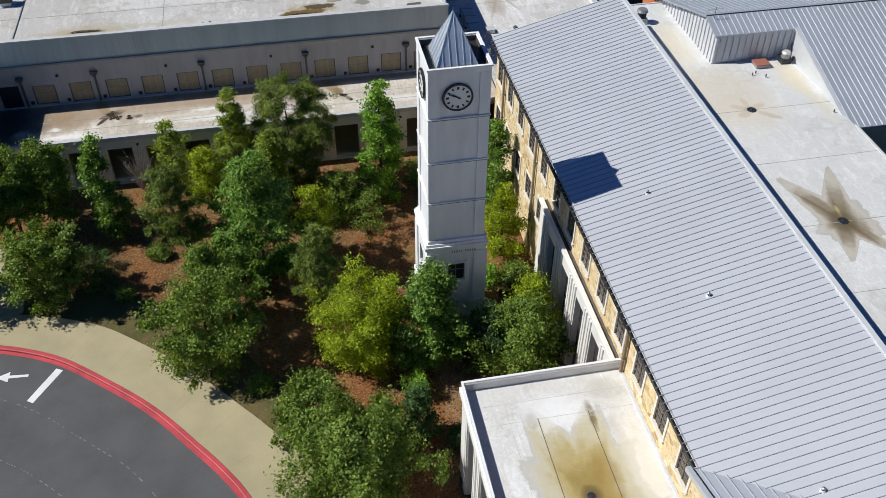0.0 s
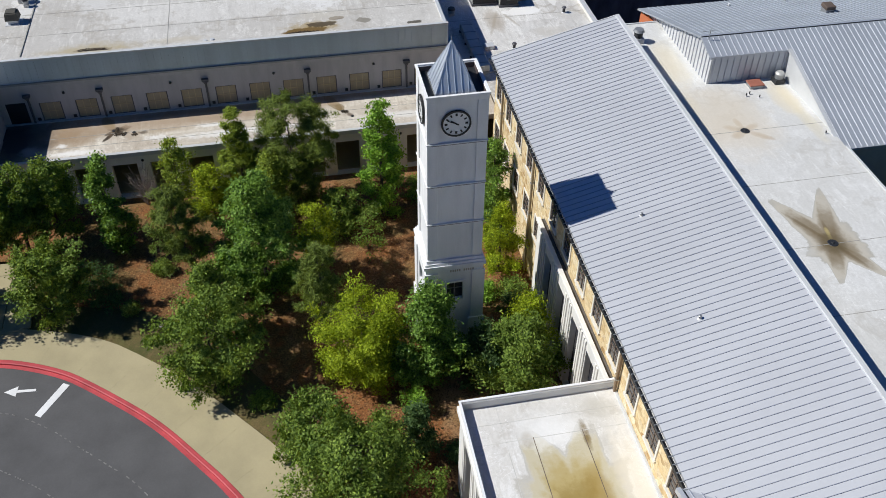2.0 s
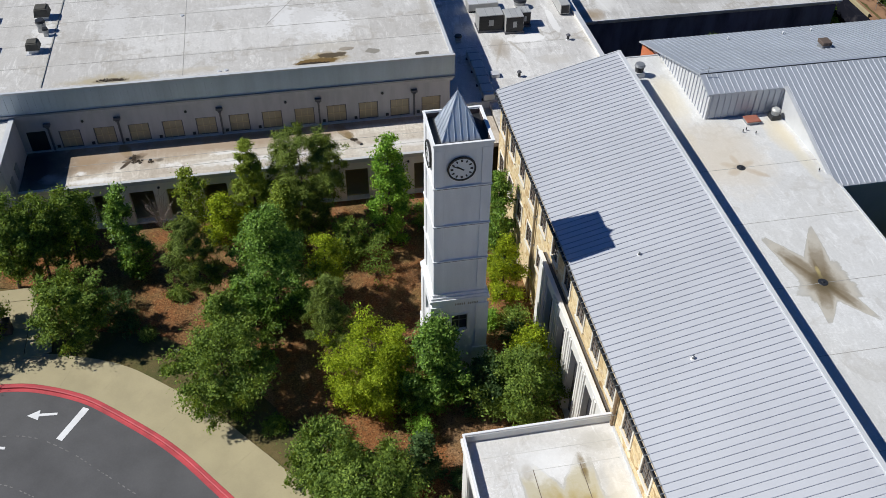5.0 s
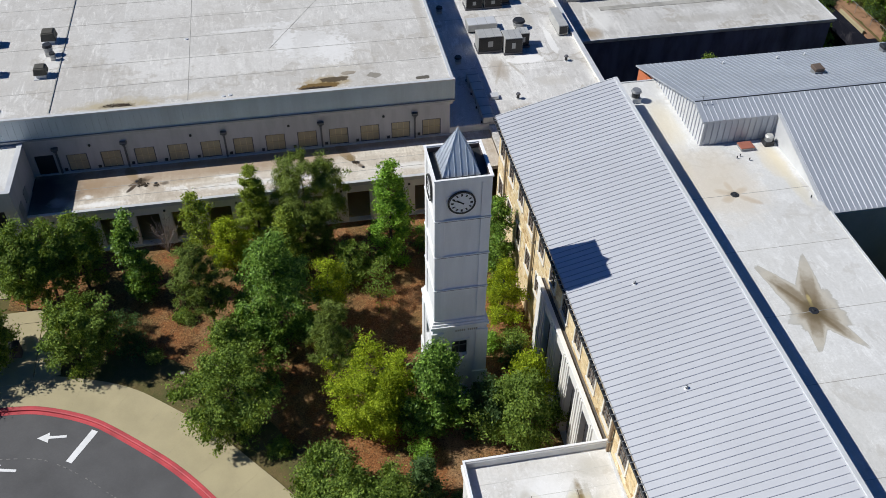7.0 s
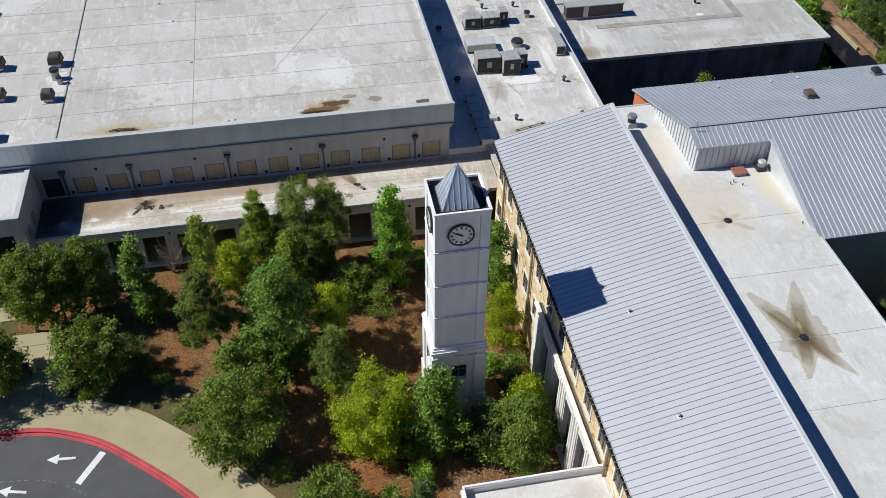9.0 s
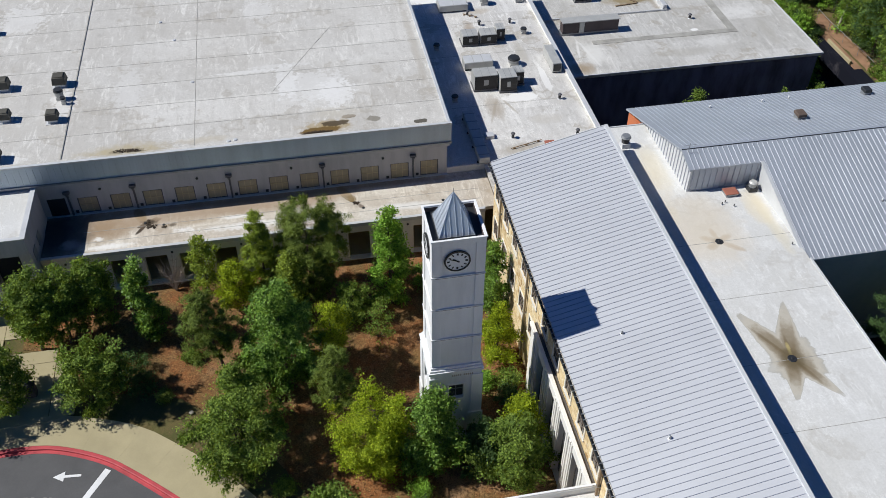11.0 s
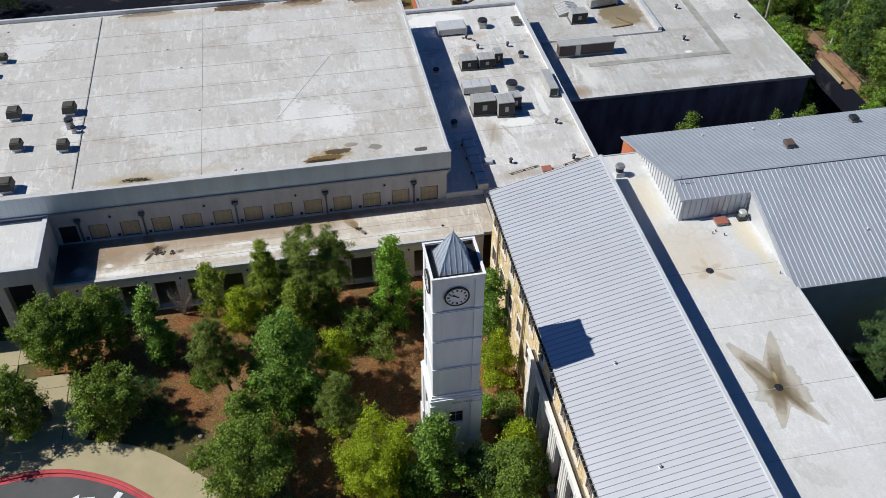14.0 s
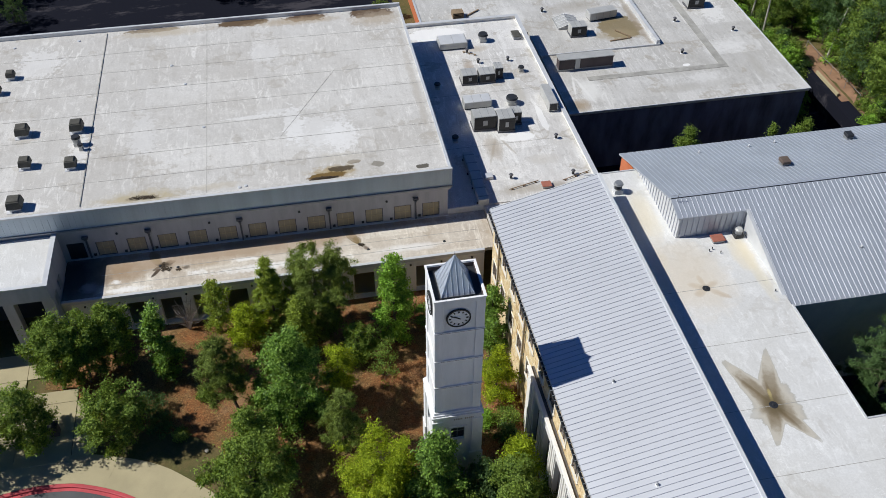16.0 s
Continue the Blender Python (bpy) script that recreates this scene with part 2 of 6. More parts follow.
def leafy(name, dark, light, trans=0.33, rough=0.6, spec=0.15):
    k = Mat(name, rough, 0, spec)
    c = k.ramp(k.island(), (0.0, tuple(v * 0.7 for v in dark)), (0.55, tuple(lerp(a, b, 0.5) for a, b in zip(dark, light))), (1.0, tuple(v * 1.2 for v in light)))
    c = k.mix(k.ramp(k.noise(0.8, 3), (0.35, 0.3), (0.65, 0.0)), c, dark)
    c = k.mix(k.ramp(k.noise(2.6, 3, 0.65), (0.36, 0.4), (0.54, 0.0)), c, dark)
    c = k.mix(k.ramp(k.noise(3.1, 3, 0.6), (0.56, 0.0), (0.7, 0.5)), c, tuple(v * 1.25 for v in light))
    k.color(c)
    tr = k.t.nodes.new("ShaderNodeBsdfTranslucent")
    k.link(k.mix(1.0, c, (1.25, 1.1, 0.5), "MULTIPLY"), tr.inputs["Color"])
    mx = k.t.nodes.new("ShaderNodeMixShader")
    mx.inputs[0].default_value = trans
    k.link(k.b.outputs[0], mx.inputs[1])
    k.link(tr.outputs[0], mx.inputs[2])
    k.link(mx.outputs[0], k.t.nodes["Material Output"].inputs[0])
    return k.m


M_TOWER = plain("painted_stucco", (0.775, 0.775, 0.78), 0.75, vary=0.1, scale=2, streak=(2, 2, 0.4))
M_WHITE = plain("white_stucco", (0.74, 0.72, 0.68), 0.75, vary=0.08, scale=2, streak=(2, 2, 0.5))
M_CAP = plain("metal_coping", (0.6, 0.61, 0.62), 0.45, 0.2, vary=0.08)
M_SEAM = plain("galvanised_standing_seam", (0.605, 0.615, 0.64), 0.42, 0.35, vary=0.05, scale=0.8, bump=0.05)
M_RIB = plain("standing_seam_rib", (0.43, 0.45, 0.51), 0.45, 0.35, vary=0.05)
M_PYRAMID = plain("blue_grey_galvanised_metal", (0.55, 0.61, 0.7), 0.3, 0.4, vary=0.12, scale=2.0, bump=0.05)
M_MANSARD = plain("weathered_fascia_metal", (0.54, 0.61, 0.66), 0.42, 0.22, vary=0.1, scale=1, streak=(3, 1, 0.3))
M_DARK = plain("dark_metal", (0.03, 0.032, 0.036), 0.5, 0.2)
M_GREY = plain("grey_metal", (0.32, 0.33, 0.34), 0.45, 0.5)
M_GALV = plain("galvanised_unit", (0.5, 0.5, 0.48), 0.5, 0.3)
M_PIPE = plain("painted_downspout", (0.1, 0.1, 0.11), 0.5)
M_TAN = plain("tan_stucco", (0.5, 0.43, 0.33), 0.8, vary=0.1)
M_BOARD = plain("boarded_window_panel", (0.4, 0.335, 0.225), 0.7, vary=0.12, scale=3)
# near-black colour stands for the unlit depth behind openings
M_INSIDE_SHADE = plain("shade_dark_interior", (0.05, 0.05, 0.055), 0.9)
M_ASPHALT = plain("asphalt", (0.092, 0.091, 0.093), 0.9, vary=0.16, scale=1.2, bump=0.4)
M_CONC = plain("concrete", (0.38, 0.325, 0.195), 0.85, vary=0.1, scale=1.5, bump=0.2)
M_RED = plain("red_kerb_paint", (0.45, 0.05, 0.06), 0.6, vary=0.25, scale=3)
M_PAINT = plain("white_road_paint", (0.72, 0.72, 0.72), 0.7, vary=0.08, scale=5)
M_RUST = plain("red_oxide_panel", (0.33, 0.12, 0.08), 0.7)
M_ORANGE = plain("orange_wall", (0.5, 0.15, 0.06), 0.8)
M_BARK = plain("bark", (0.1, 0.075, 0.055), 0.95, vary=0.3, scale=8, bump=0.6)
M_WOOD = plain("weathered_wood", (0.25, 0.18, 0.11), 0.85, vary=0.25, scale=5)
M_BROWN = plain("brown_downspout", (0.22, 0.15, 0.09), 0.6)
M_TANPIPE = plain("tan_downspout", (0.3, 0.24, 0.16), 0.6)
M_GREYCAP = plain("dark_grey_strip", (0.11, 0.1, 0.095), 0.7, vary=0.25)
M_LAP = plain("membrane_lap", (0.58, 0.57, 0.54), 0.6, vary=0.15)
M_LAP_DARK = plain("soiled_membrane_lap", (0.36, 0.35, 0.32), 0.7, vary=0.25)
M_SEAM_DULL = plain("dull_standing_seam", (0.43, 0.46, 0.51), 0.42, 0.35, vary=0.07, scale=0.8, bump=0.05)
M_SEAM_PALE = plain("pale_metal_siding", (0.62, 0.63, 0.64), 0.5, 0.15, vary=0.06)
M_TANGREY = plain("faded_tan_stucco", (0.46, 0.45, 0.46), 0.8, vary=0.1, streak=(2, 2, 0.4))
M_DARKBASE = plain("dark_flashing", (0.09, 0.07, 0.07), 0.7)
M_BARGREY = plain("grey_glazing_bar", (0.3, 0.26, 0.2), 0.6)
M_GOLDBAR = plain("tan_glazing_bar", (0.52, 0.42, 0.25), 0.6)
M_DARK_STRIP = plain("weathered_joint", (0.2, 0.2, 0.22), 0.7, vary=0.3)
# blue shade of the court-facing wall is put into this colour
M_REARWALL_SHADE = plain("shade_blue_rear_wall", (0.125, 0.125, 0.18), 0.85, vary=0.45, scale=1.6, streak=(1.6, 1.6, 0.5))
M_HOODBROWN = plain("weathered_brown_hood", (0.13, 0.095, 0.075), 0.7, 0.1, vary=0.25, scale=5)
M_LITTER = plain("dry_leaf_litter", (0.055, 0.038, 0.022), 0.9, vary=0.4, scale=6)
M_TWIG = plain("grey_twigs", (0.3, 0.25, 0.22), 0.9, vary=0.2)
M_DIRT = plain("red_dirt", (0.3, 0.17, 0.1), 0.95, vary=0.25, scale=2, bump=0.4)
# tree and building shade put into the asphalt colour; paler patches are painted dapples
k = Mat("shade_dark_asphalt", 0.95, 0, 0.05)
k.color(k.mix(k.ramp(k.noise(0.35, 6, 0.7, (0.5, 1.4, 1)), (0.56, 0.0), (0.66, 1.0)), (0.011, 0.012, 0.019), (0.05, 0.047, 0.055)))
M_YARD_SHADE = k.m
M_FADED = plain("worn_lane_paint", (0.17, 0.165, 0.16), 0.8, vary=0.35, scale=6)
M_PALEBARK = plain("pale_bark", (0.42, 0.38, 0.32), 0.9, vary=0.2, scale=5)
M_TRIM = plain("cream_window_trim", (0.72, 0.68, 0.6), 0.75, vary=0.1)
M_BARBROWN = plain("brown_glazing_bar", (0.16, 0.12, 0.09), 0.6)
M_COPE = plain("white_metal_coping", (0.8, 0.8, 0.8), 0.4, 0.0, vary=0.06)

# ---- ground, drive, pavement ----
KERB = spline([(-60, -6.4, 0), (-46, -0.3, 0), (-37, 2.2, 0), (-31, 3.4, 0), (-26.95, 3.97, 0), (-25.3, 4.13, 0), (-23.75, 4.05, 0), (-22.5, 3.81, 0), (-20.9, 3.2, 0), (-19.42, 2.42, 0), (-18.24, 1.54, 0), (-16.66, 0.2, 0),
               (-15.16, -1.16, 0), (-13.87, -2.54, 0), (-12.37, -4.43, 0), (-11.08, -6.12, 0), (-9.97, -7.95, 0), (-8.65, -11.2, 0), (-7.6, -16, 0), (-6.8, -24, 0), (-6.5, -40, 0)], 6)
KX = np.array([p.x for p in KERB])
KY = np.array([p.y for p in KERB])


def off_kerb(x, y):
    """Metres outside the kerb line (inside the drive: minus)."""
    ax, ay, bx, by = KX[:-1], KY[:-1], KX[1:], KY[1:]
    dx, dy = bx - ax, by - ay
    t = np.clip(((x - ax) * dx + (y - ay) * dy) / (dx * dx + dy * dy), 0, 1)
    ex, ey = x - ax - t * dx, y - ay - t * dy
    i = int(np.argmin(ex * ex + ey * ey))
    side = 1 if dx[i] * (y - ay[i]) - dy[i] * (x - ax[i]) > 0 else -1
    return side * math.hypot(ex[i], ey[i])


def terrain(x, y):
    d = off_kerb(x, y) if -70 < x < 30 and -50 < y < 60 else 20
    z = 0.13 + min(max(0.03 * d, 0), 0.5) if d > 1.7 else -0.06
    fall = min(max((x - 9) / 8, 0), 1) * min(max((y - 10) / 8, 0), 1)
    def within(v, a, b, soft):
        return min(max((v - a) / soft, 0), 1) * min(max((b - v) / soft, 0), 1)
    pit = within(x, 16, 50.9, 1.4) * within(y, 17.5, 46.0, 2)
    return lerp(z, -1.9, fall) - 2.6 * pit


def soil_material(name, a, b, c, scale):
    k = Mat(name, 0.95, 0, 0.2)
    big, mid, fine = k.noise(0.35 * scale, 5, 0.65), k.noise(2.2 * scale, 5, 0.7), k.noise(22 * scale, 3, 0.7)
    col = k.mix(k.ramp(big, (0.4, 0.0), (0.6, 1.0)), a, b)
    col = k.mix(k.ramp(mid, (0.48, 0.0), (0.66, 0.7)), col, c)
    col = k.mix(k.ramp(fine, (0.35, 0.55), (0.6, 0.0)), col, tuple(v * 0.45 for v in a))
    k.color(col)
    k.bump(k.mix(0.5, mid, fine), 0.7, 0.06)
    return k.m


M_GRASS = soil_material("thin_grass", (0.1, 0.1, 0.035), (0.16, 0.12, 0.05), (0.19, 0.13, 0.065), 1.0)

# pine straw, fallen leaves and bark in fine bright and dark flecks
k = Mat("pine_straw_mulch", 0.95, 0, 0.15)
big, mid, tiny = k.noise(0.3, 5, 0.65), k.noise(1.6, 6, 0.75), k.noise(14, 5, 0.8)
col = k.mix(k.ramp(big, (0.4, 0.0), (0.62, 1.0)), (0.31, 0.122, 0.043), (0.2, 0.095, 0.038))
col = k.mix(k.ramp(mid, (0.5, 0.0), (0.64, 0.75)), col, (0.28, 0.165, 0.078))
col = k.mix(k.ramp(k.noise(0.24, 5, 0.7), (0.46, 0.0), (0.56, 0.8)), col, (0.17, 0.125, 0.05))
col = k.mix(k.ramp(k.noise(0.19, 4, 0.6, (1.3, 0.9, 1)), (0.55, 0.0), (0.63, 0.7)), col, (0.36, 0.22, 0.12))
fleck = k.math("FRACT", k.math("MULTIPLY", k.cells(15.0), 5.7))
col = k.mix(k.ramp(fleck, (0.8, 0.0), (0.9, 0.55)), col, (0.42, 0.24, 0.11))
col = k.mix(k.ramp(fleck, (0.0, 0.75), (0.35, 0.0)), col, (0.06, 0.03, 0.015))
col = k.mix(k.ramp(tiny, (0.38, 0.6), (0.55, 0.0)), col, (0.08, 0.04, 0.02))
k.color(col)
k.bump(k.mix(0.5, mid, tiny), 0.9, 0.08)
M_MULCH = k.m


bm = bmesh.new()
gx = [-2500, -800, -300, -120, -70] + [-60 + i * 1.5 for i in range(78)] + [70, 120, 300, 800, 2500]
gy = [-2500, -800, -300, -120, -60] + [-45 + i * 1.5 for i in range(74)] + [80, 120, 300, 800, 2500]
grid = [[bm.verts.new((x, y, terrain(x, y) - 0.02)) for x in gx] for y in gy]
for j in range(len(gy) - 1):
    for i in range(len(gx) - 1):
        bm.faces.new((grid[j][i], grid[j][i + 1], grid[j + 1][i + 1], grid[j + 1][i]))
ground = tagged(part("ground", bm, M_GRASS), "thin patchy grass and bare soil ground", "ground", kind="structure")

# the drive, a sheet that fills the inside of the kerb line
bm = bmesh.new()
rim = [bm.verts.new((p.x, p.y, 0.0)) for p in KERB]
far = [bm.verts.new((-60, -40, 0.0))]
hub = bm.verts.new((-32, -20, 0.0))
for a, b in zip(rim, rim[1:]):
    bm.faces.new((hub, b, a))
bm.faces.new((hub, far[0], rim[-1]))
bm.faces.new((hub, rim[0], far[0]))
road = tagged(part("road", bm, M_ASPHALT), "grey asphalt drop-off drive with worn markings", "road", kind="structure")


def sweep(line, section, closed=True):
    """A band along a flat line; the section is (metres outwards, height)."""
    bm = bmesh.new()
    rows = []
    for i, p in enumerate(line):
        a, b = line[max(i - 1, 0)], line[min(i + 1, len(line) - 1)]
        d = (b - a).normalized()
        n = Vector((-d.y, d.x, 0))
        rows.append([bm.verts.new((p.x + n.x * o, p.y + n.y * o, h)) for o, h in section])
    k = len(section)
    for r, s in zip(rows, rows[1:]):
        for j in range(k if closed else k - 1):
            bm.faces.new((r[j], r[(j + 1) % k], s[(j + 1) % k], s[j]))
    if closed:
        bm.faces.new(rows[0])
        bm.faces.new(rows[-1][::-1])
    return bm


kerb = tagged(part("kerb", sweep(KERB, [(-0.02, -0.1), (-0.02, 0.13), (0.03, 0.16), (0.22, 0.165), (0.22, -0.1)]), M_RED), "red painted concrete kerb round the drive", "kerb", kind="structure")
tagged(part("kerb_gutter", sweep(KERB, [(-0.24, 0.004), (-0.24, 0.012), (-0.02, 0.022), (-0.02, 0.004)]), M_RED), "red painted gutter along the kerb", "gutter", kind="structure")

# pavement of cast slabs along the kerb
pavement = thing("pavement", "tan concrete pavement of cast slabs along the kerb", "pavement", kind="structure")


def kerb_frame(s):
    i = min(int(s), len(KERB) - 2)
    a, b = KERB[i], KERB[i + 1]
    p = a.lerp(b, s - i)
    d = (KERB[min(i + 2, len(KERB) - 1)] - KERB[max(i - 1, 0)]).normalized()
    return p, Vector((-d.y, d.x, 0))


def width_at(p):
    return float(np.interp(p.x, (-24, -21.2, -18.5, -14.0, -11.2, -8.6), (2.3, 2.5, 2.85, 2.9, 3.05, 3.5)))


def slab_between(s0, s1, name="slab"):
    bm = bmesh.new()
    n = max(2, int((s1 - s0) * 3))
    ring = []
    for i in range(n + 1):
        s = lerp(s0, s1, i / n)
        p, q = kerb_frame(s)
        w = width_at(p)
        ring.append([(p + q * o, h) for o, h in ((0.235, 0.16), (w * 0.5, 0.17 + 0.02), (w, 0.28))])
    top = [[bm.verts.new((v.x, v.y, h)) for v, h in r] for r in ring]
    low = [[bm.verts.new((v.x, v.y, -0.05)) for v, h in r] for r in ring]
    for a, b, c, d in zip(top, top[1:], low, low[1:]):
        bm.faces.new((a[0], a[1], b[1], b[0]))
        bm.faces.new((a[1], a[2], b[2], b[1]))
        bm.faces.new((a[2], c[2], d[2], b[2]))
        bm.faces.new((a[0], b[0], d[0], c[0]))
    bm.faces.new((top[0][0], low[0][0], low[0][2], top[0][2], top[0][1]))
    bm.faces.new((top[-1][0], top[-1][1], top[-1][2], low[-1][2], low[-1][0]))
    return part(name, bm, M_CONC, pavement)


arc = [0.0]
for a, b in zip(KERB, KERB[1:]):
    arc.append(arc[-1] + (b - a).length)
marks = [np.interp(m, arc, range(len(arc))) for m in np.arange(0.9, arc[-1], 2.35)]
for a, b in zip(marks, marks[1:]):
    slab_between(a + 0.006, b - 0.006)

# plaza in front of the entrance hall
plaza = thing("plaza", "tan concrete forecourt paving before the entrance", "pavement", kind="structure")
for i in range(5):
    for j in range(4):
        x0, x1 = -41.5 + i * 3.65, -41.5 + (i + 1) * 3.65 - 0.03
        y0, y1 = 5.9 + j * 2.45, 5.9 + (j + 1) * 2.45 - 0.03
        if i == 4 and j == 3:
            x1 = -25.8
        elif i == 4 and j == 2:
            y1 = 11.85
        part("slab", solid(bmesh.new(), [(u, v, 0.27 + 0.027 * (v - 5.9)) for u, v in ((x0, y0), (x1, y0), (x1, y1), (x0, y1))], 0.4), M_CONC, plaza)
part("slab", solid(bmesh.new(), [(u, v, 0.28 + 0.027 * (v - 5.9)) for u, v in ((-23.22, 5.95), (-21.7, 6.3), (-22.0, 10.75), (-23.22, 10.75))], 0.3), M_CONC, plaza)

# pine-straw bed that fills the courtyard
edge = [(-25.7, 16.6), (-25.6, 12), (-23.4, 11.7), (-23.2, 10.9), (-21.9, 10.7), (-21.9, 8.2), (-18.5, 7.2), (-15.2, 6.4), (-11.6, 3.0), (-8.6, -0.6), (-6.6, -5.0), (-5.2, -10.0), (-4.6, -16)]
bm = bmesh.new()
rows = []
for y in np.arange(-16, 17.01, 0.6):
    x0 = np.interp(y, [e[1] for e in edge[::-1]], [e[0] for e in edge[::-1]]) + 0.25 * noise.noise((0, y * 0.6, 3))
    x1 = -0.3 if y < -8.4 else 7.0
    rows.append([bm.verts.new((lerp(x0, x1, i / 30), y, terrain(lerp(x0, x1, i / 30), y) + 0.03 + 0.05 * noise.noise((lerp(x0, x1, i / 30) * 0.7, y * 0.7, 0)))) for i in range(31)])
for a, b in zip(rows, rows[1:]):
    for i in range(30):
        bm.faces.new((a[i], a[i + 1], b[i + 1], b[i]))
tagged(part("mulch_bed", bm, M_MULCH, smooth=True), "rust-brown pine straw mulch bed under the courtyard trees", "mulch bed", kind="structure")

# ---- clock tower ----
TW, TD = 2.76, 2.78
tower = thing("clock_tower", "pale grey stucco clock tower with a metal pyramid roof", "tower")
base_z = terrain(1.4, 1.4) - 0.1
base_holes = [(0.98, 1.82, 4.65, 5.85)]
bm = bmesh.new()
wall(bm, "x", -0.1, 0.3, -0.1, TW + 0.1, base_z, 6.95, base_holes)
wall(bm, "x", TD - 0.2, 0.3, -0.1, TW + 0.1, base_z, 6.95)
wall(bm, "y", -0.1, 0.3, 0.2, TD - 0.2, base_z, 6.95, [(0.95, 1.85, 4.65, 5.85), (0.85, 1.95, base_z + 0.05, 3.4)])
wall(bm, "y", TW - 0.2, 0.3, 0.2, TD - 0.2, base_z, 6.95)
part("base", bm, M_TOWER, tower)
for x0, x1, y0, y1 in ((-0.17, 0.5, -0.17, -0.1), (TW - 0.5, TW + 0.17, -0.17, -0.1), (-0.17, -0.1, -0.1, 0.5), (-0.17, -0.1, TD - 0.5, TD + 0.17)):
    part("base_pilaster", boxes((x0, x1, y0, y1, base_z, 6.6)), M_TOWER, tower)
for x0, x1, y0, y1 in ((-0.24, 0.62, -0.24, -0.17), (TW - 0.62, TW + 0.24, -0.24, -0.17), (-0.24, -0.17, -0.17, 0.62), (-0.24, -0.17, TD - 0.62, TD + 0.24)):
    part("pilaster_foot", boxes((x0, x1, y0, y1, base_z, 3.2)), M_TOWER, tower)
part("window_pane", boxes((0.98, 1.82, 0.05, 0.08, 4.65, 5.85)), M_DARK, tower, "dark window pane")
part("window_pane", boxes((0.05, 0.08, 0.95, 1.85, 4.65, 5.85)), M_DARK, tower, "dark window pane")
part("window_bar", boxes((1.38, 1.42, 0.02, 0.05, 4.65, 5.85), (0.98, 1.82, 0.02, 0.05, 5.3, 5.34)), M_GREY, tower)
part("window_trim", boxes((0.86, 0.98, -0.15, -0.1, 4.5, 5.98), (1.82, 1.94, -0.15, -0.1, 4.5, 5.98), (0.98, 1.82, -0.15, -0.1, 5.85, 5.98), (0.98, 1.82, -0.17, -0.1, 4.5, 4.65)), M_TOWER, tower)
part("base_core", boxes((0.4, TW - 0.4, 0.4, TD - 0.4, base_z, 6.9)), M_INSIDE_SHADE, tower)
part("base_band", boxes((-0.2, TW + 0.2, -0.2, TD + 0.2, 6.95, 7.12), (-0.13, TW + 0.13, -0.13, TD + 0.13, 7.12, 7.26), (-0.05, TW + 0.05, -0.05, TD + 0.05, 7.26, 7.42)), M_TOWER, tower)
# worn lettering over the window, no longer legible
for i in range(11):
    if i != 5:
        x = lerp(1.18, 2.32, i / 10)
        part("letter_bar", boxes((x - 0.03, x + 0.03, -0.112, -0.1, 6.58, 6.72)), M_BARGREY, tower, "worn grey lettering")
part("finial", tube(bmesh.new(), (TW / 2 - 0.045, TD / 2 + 0.025, 18.74), (TW / 2 - 0.045, TD / 2 + 0.025, 19.05), 0.02, 0.008, 6), M_GREY, tower, "thin metal spike")
JOINTS = [7.42, 9.75, 12.09, 14.45, 16.62]
pil = 0.5
for a, b in zip(JOINTS, JOINTS[1:]):
    last = b > 16
    part("shaft_block", boxes((0.06, TW - 0.06, 0.06, TD - 0.06, a, b)), M_TOWER, tower)
    for x0, x1, y0, y1 in ((0, pil, 0, pil), (TW - pil, TW, 0, pil), (0, pil, TD - pil, TD), (TW - pil, TW, TD - pil, TD)):
        part("corner_pilaster", boxes((x0, x1, y0, y1, a + 0.05, b - (0.0 if last else 0.03)), bevel=0.012), M_TOWER, tower)
    if not last:
        # thin dark strip just below each string course
        part("weathered_joint", boxes((0.16, TW - 0.02, -0.012, 0.06, b - 0.085, b - 0.03)), M_DARK_STRIP, tower, "dark strip under the string course")
        part("string_course", boxes((-0.04, TW + 0.04, -0.04, TD + 0.04, b - 0.03, b + 0.035), bevel=0.01), M_TOWER, tower)
bm = bmesh.new()
for x0, x1, y0, y1 in ((0.0, TW, 0.0, 0.09), (0.0, TW, TD - 0.09, TD), (0.0, 0.09, 0.09, TD - 0.09), (TW - 0.09, TW, 0.09, TD - 0.09)):
    box(bm, x0, x1, y0, y1, 16.62, 16.88)
part("parapet", bm, M_TOWER, tower)
bm = bmesh.new()
for x0, x1, y0, y1 in ((-0.05, TW + 0.05, -0.05, 0.07), (-0.05, TW + 0.05, TD - 0.07, TD + 0.05), (-0.05, 0.07, 0.07, TD - 0.07), (TW - 0.07, TW + 0.05, 0.07, TD - 0.07)):
    box(bm, x0, x1, y0, y1, 16.88, 16.96)
part("coping", bm, M_TOWER, tower)
part("parapet_lining", boxes((0.09, TW - 0.09, 0.09, 0.1, 16.63, 16.87), (0.09, TW - 0.09, TD - 0.1, TD - 0.09, 16.63, 16.87), (0.09, 0.1, 0.1, TD - 0.1, 16.63, 16.87), (TW - 0.1, TW - 0.09, 0.1, TD - 0.1, 16.63, 16.87)), M_DARKBASE, tower, "dark lining inside the parapet")
part("gutter_floor", boxes((0.09, TW - 0.09, 0.09, TD - 0.09, 16.6, 16.63)), M_DARK, tower, "dark gutter behind the parapet")
P0, P1, PZ = 0.47, TW - 0.5, 16.72
Q0, Q1 = 0.47, TD - 0.42
APEX = Vector(((P0 + P1) / 2 - 0.03, (Q0 + Q1) / 2, 18.8))
bm = bmesh.new()
ring = [Vector((P0, Q0, PZ)), Vector((P1, Q0, PZ)), Vector((P1, Q1, PZ)), Vector((P0, Q1, PZ))]
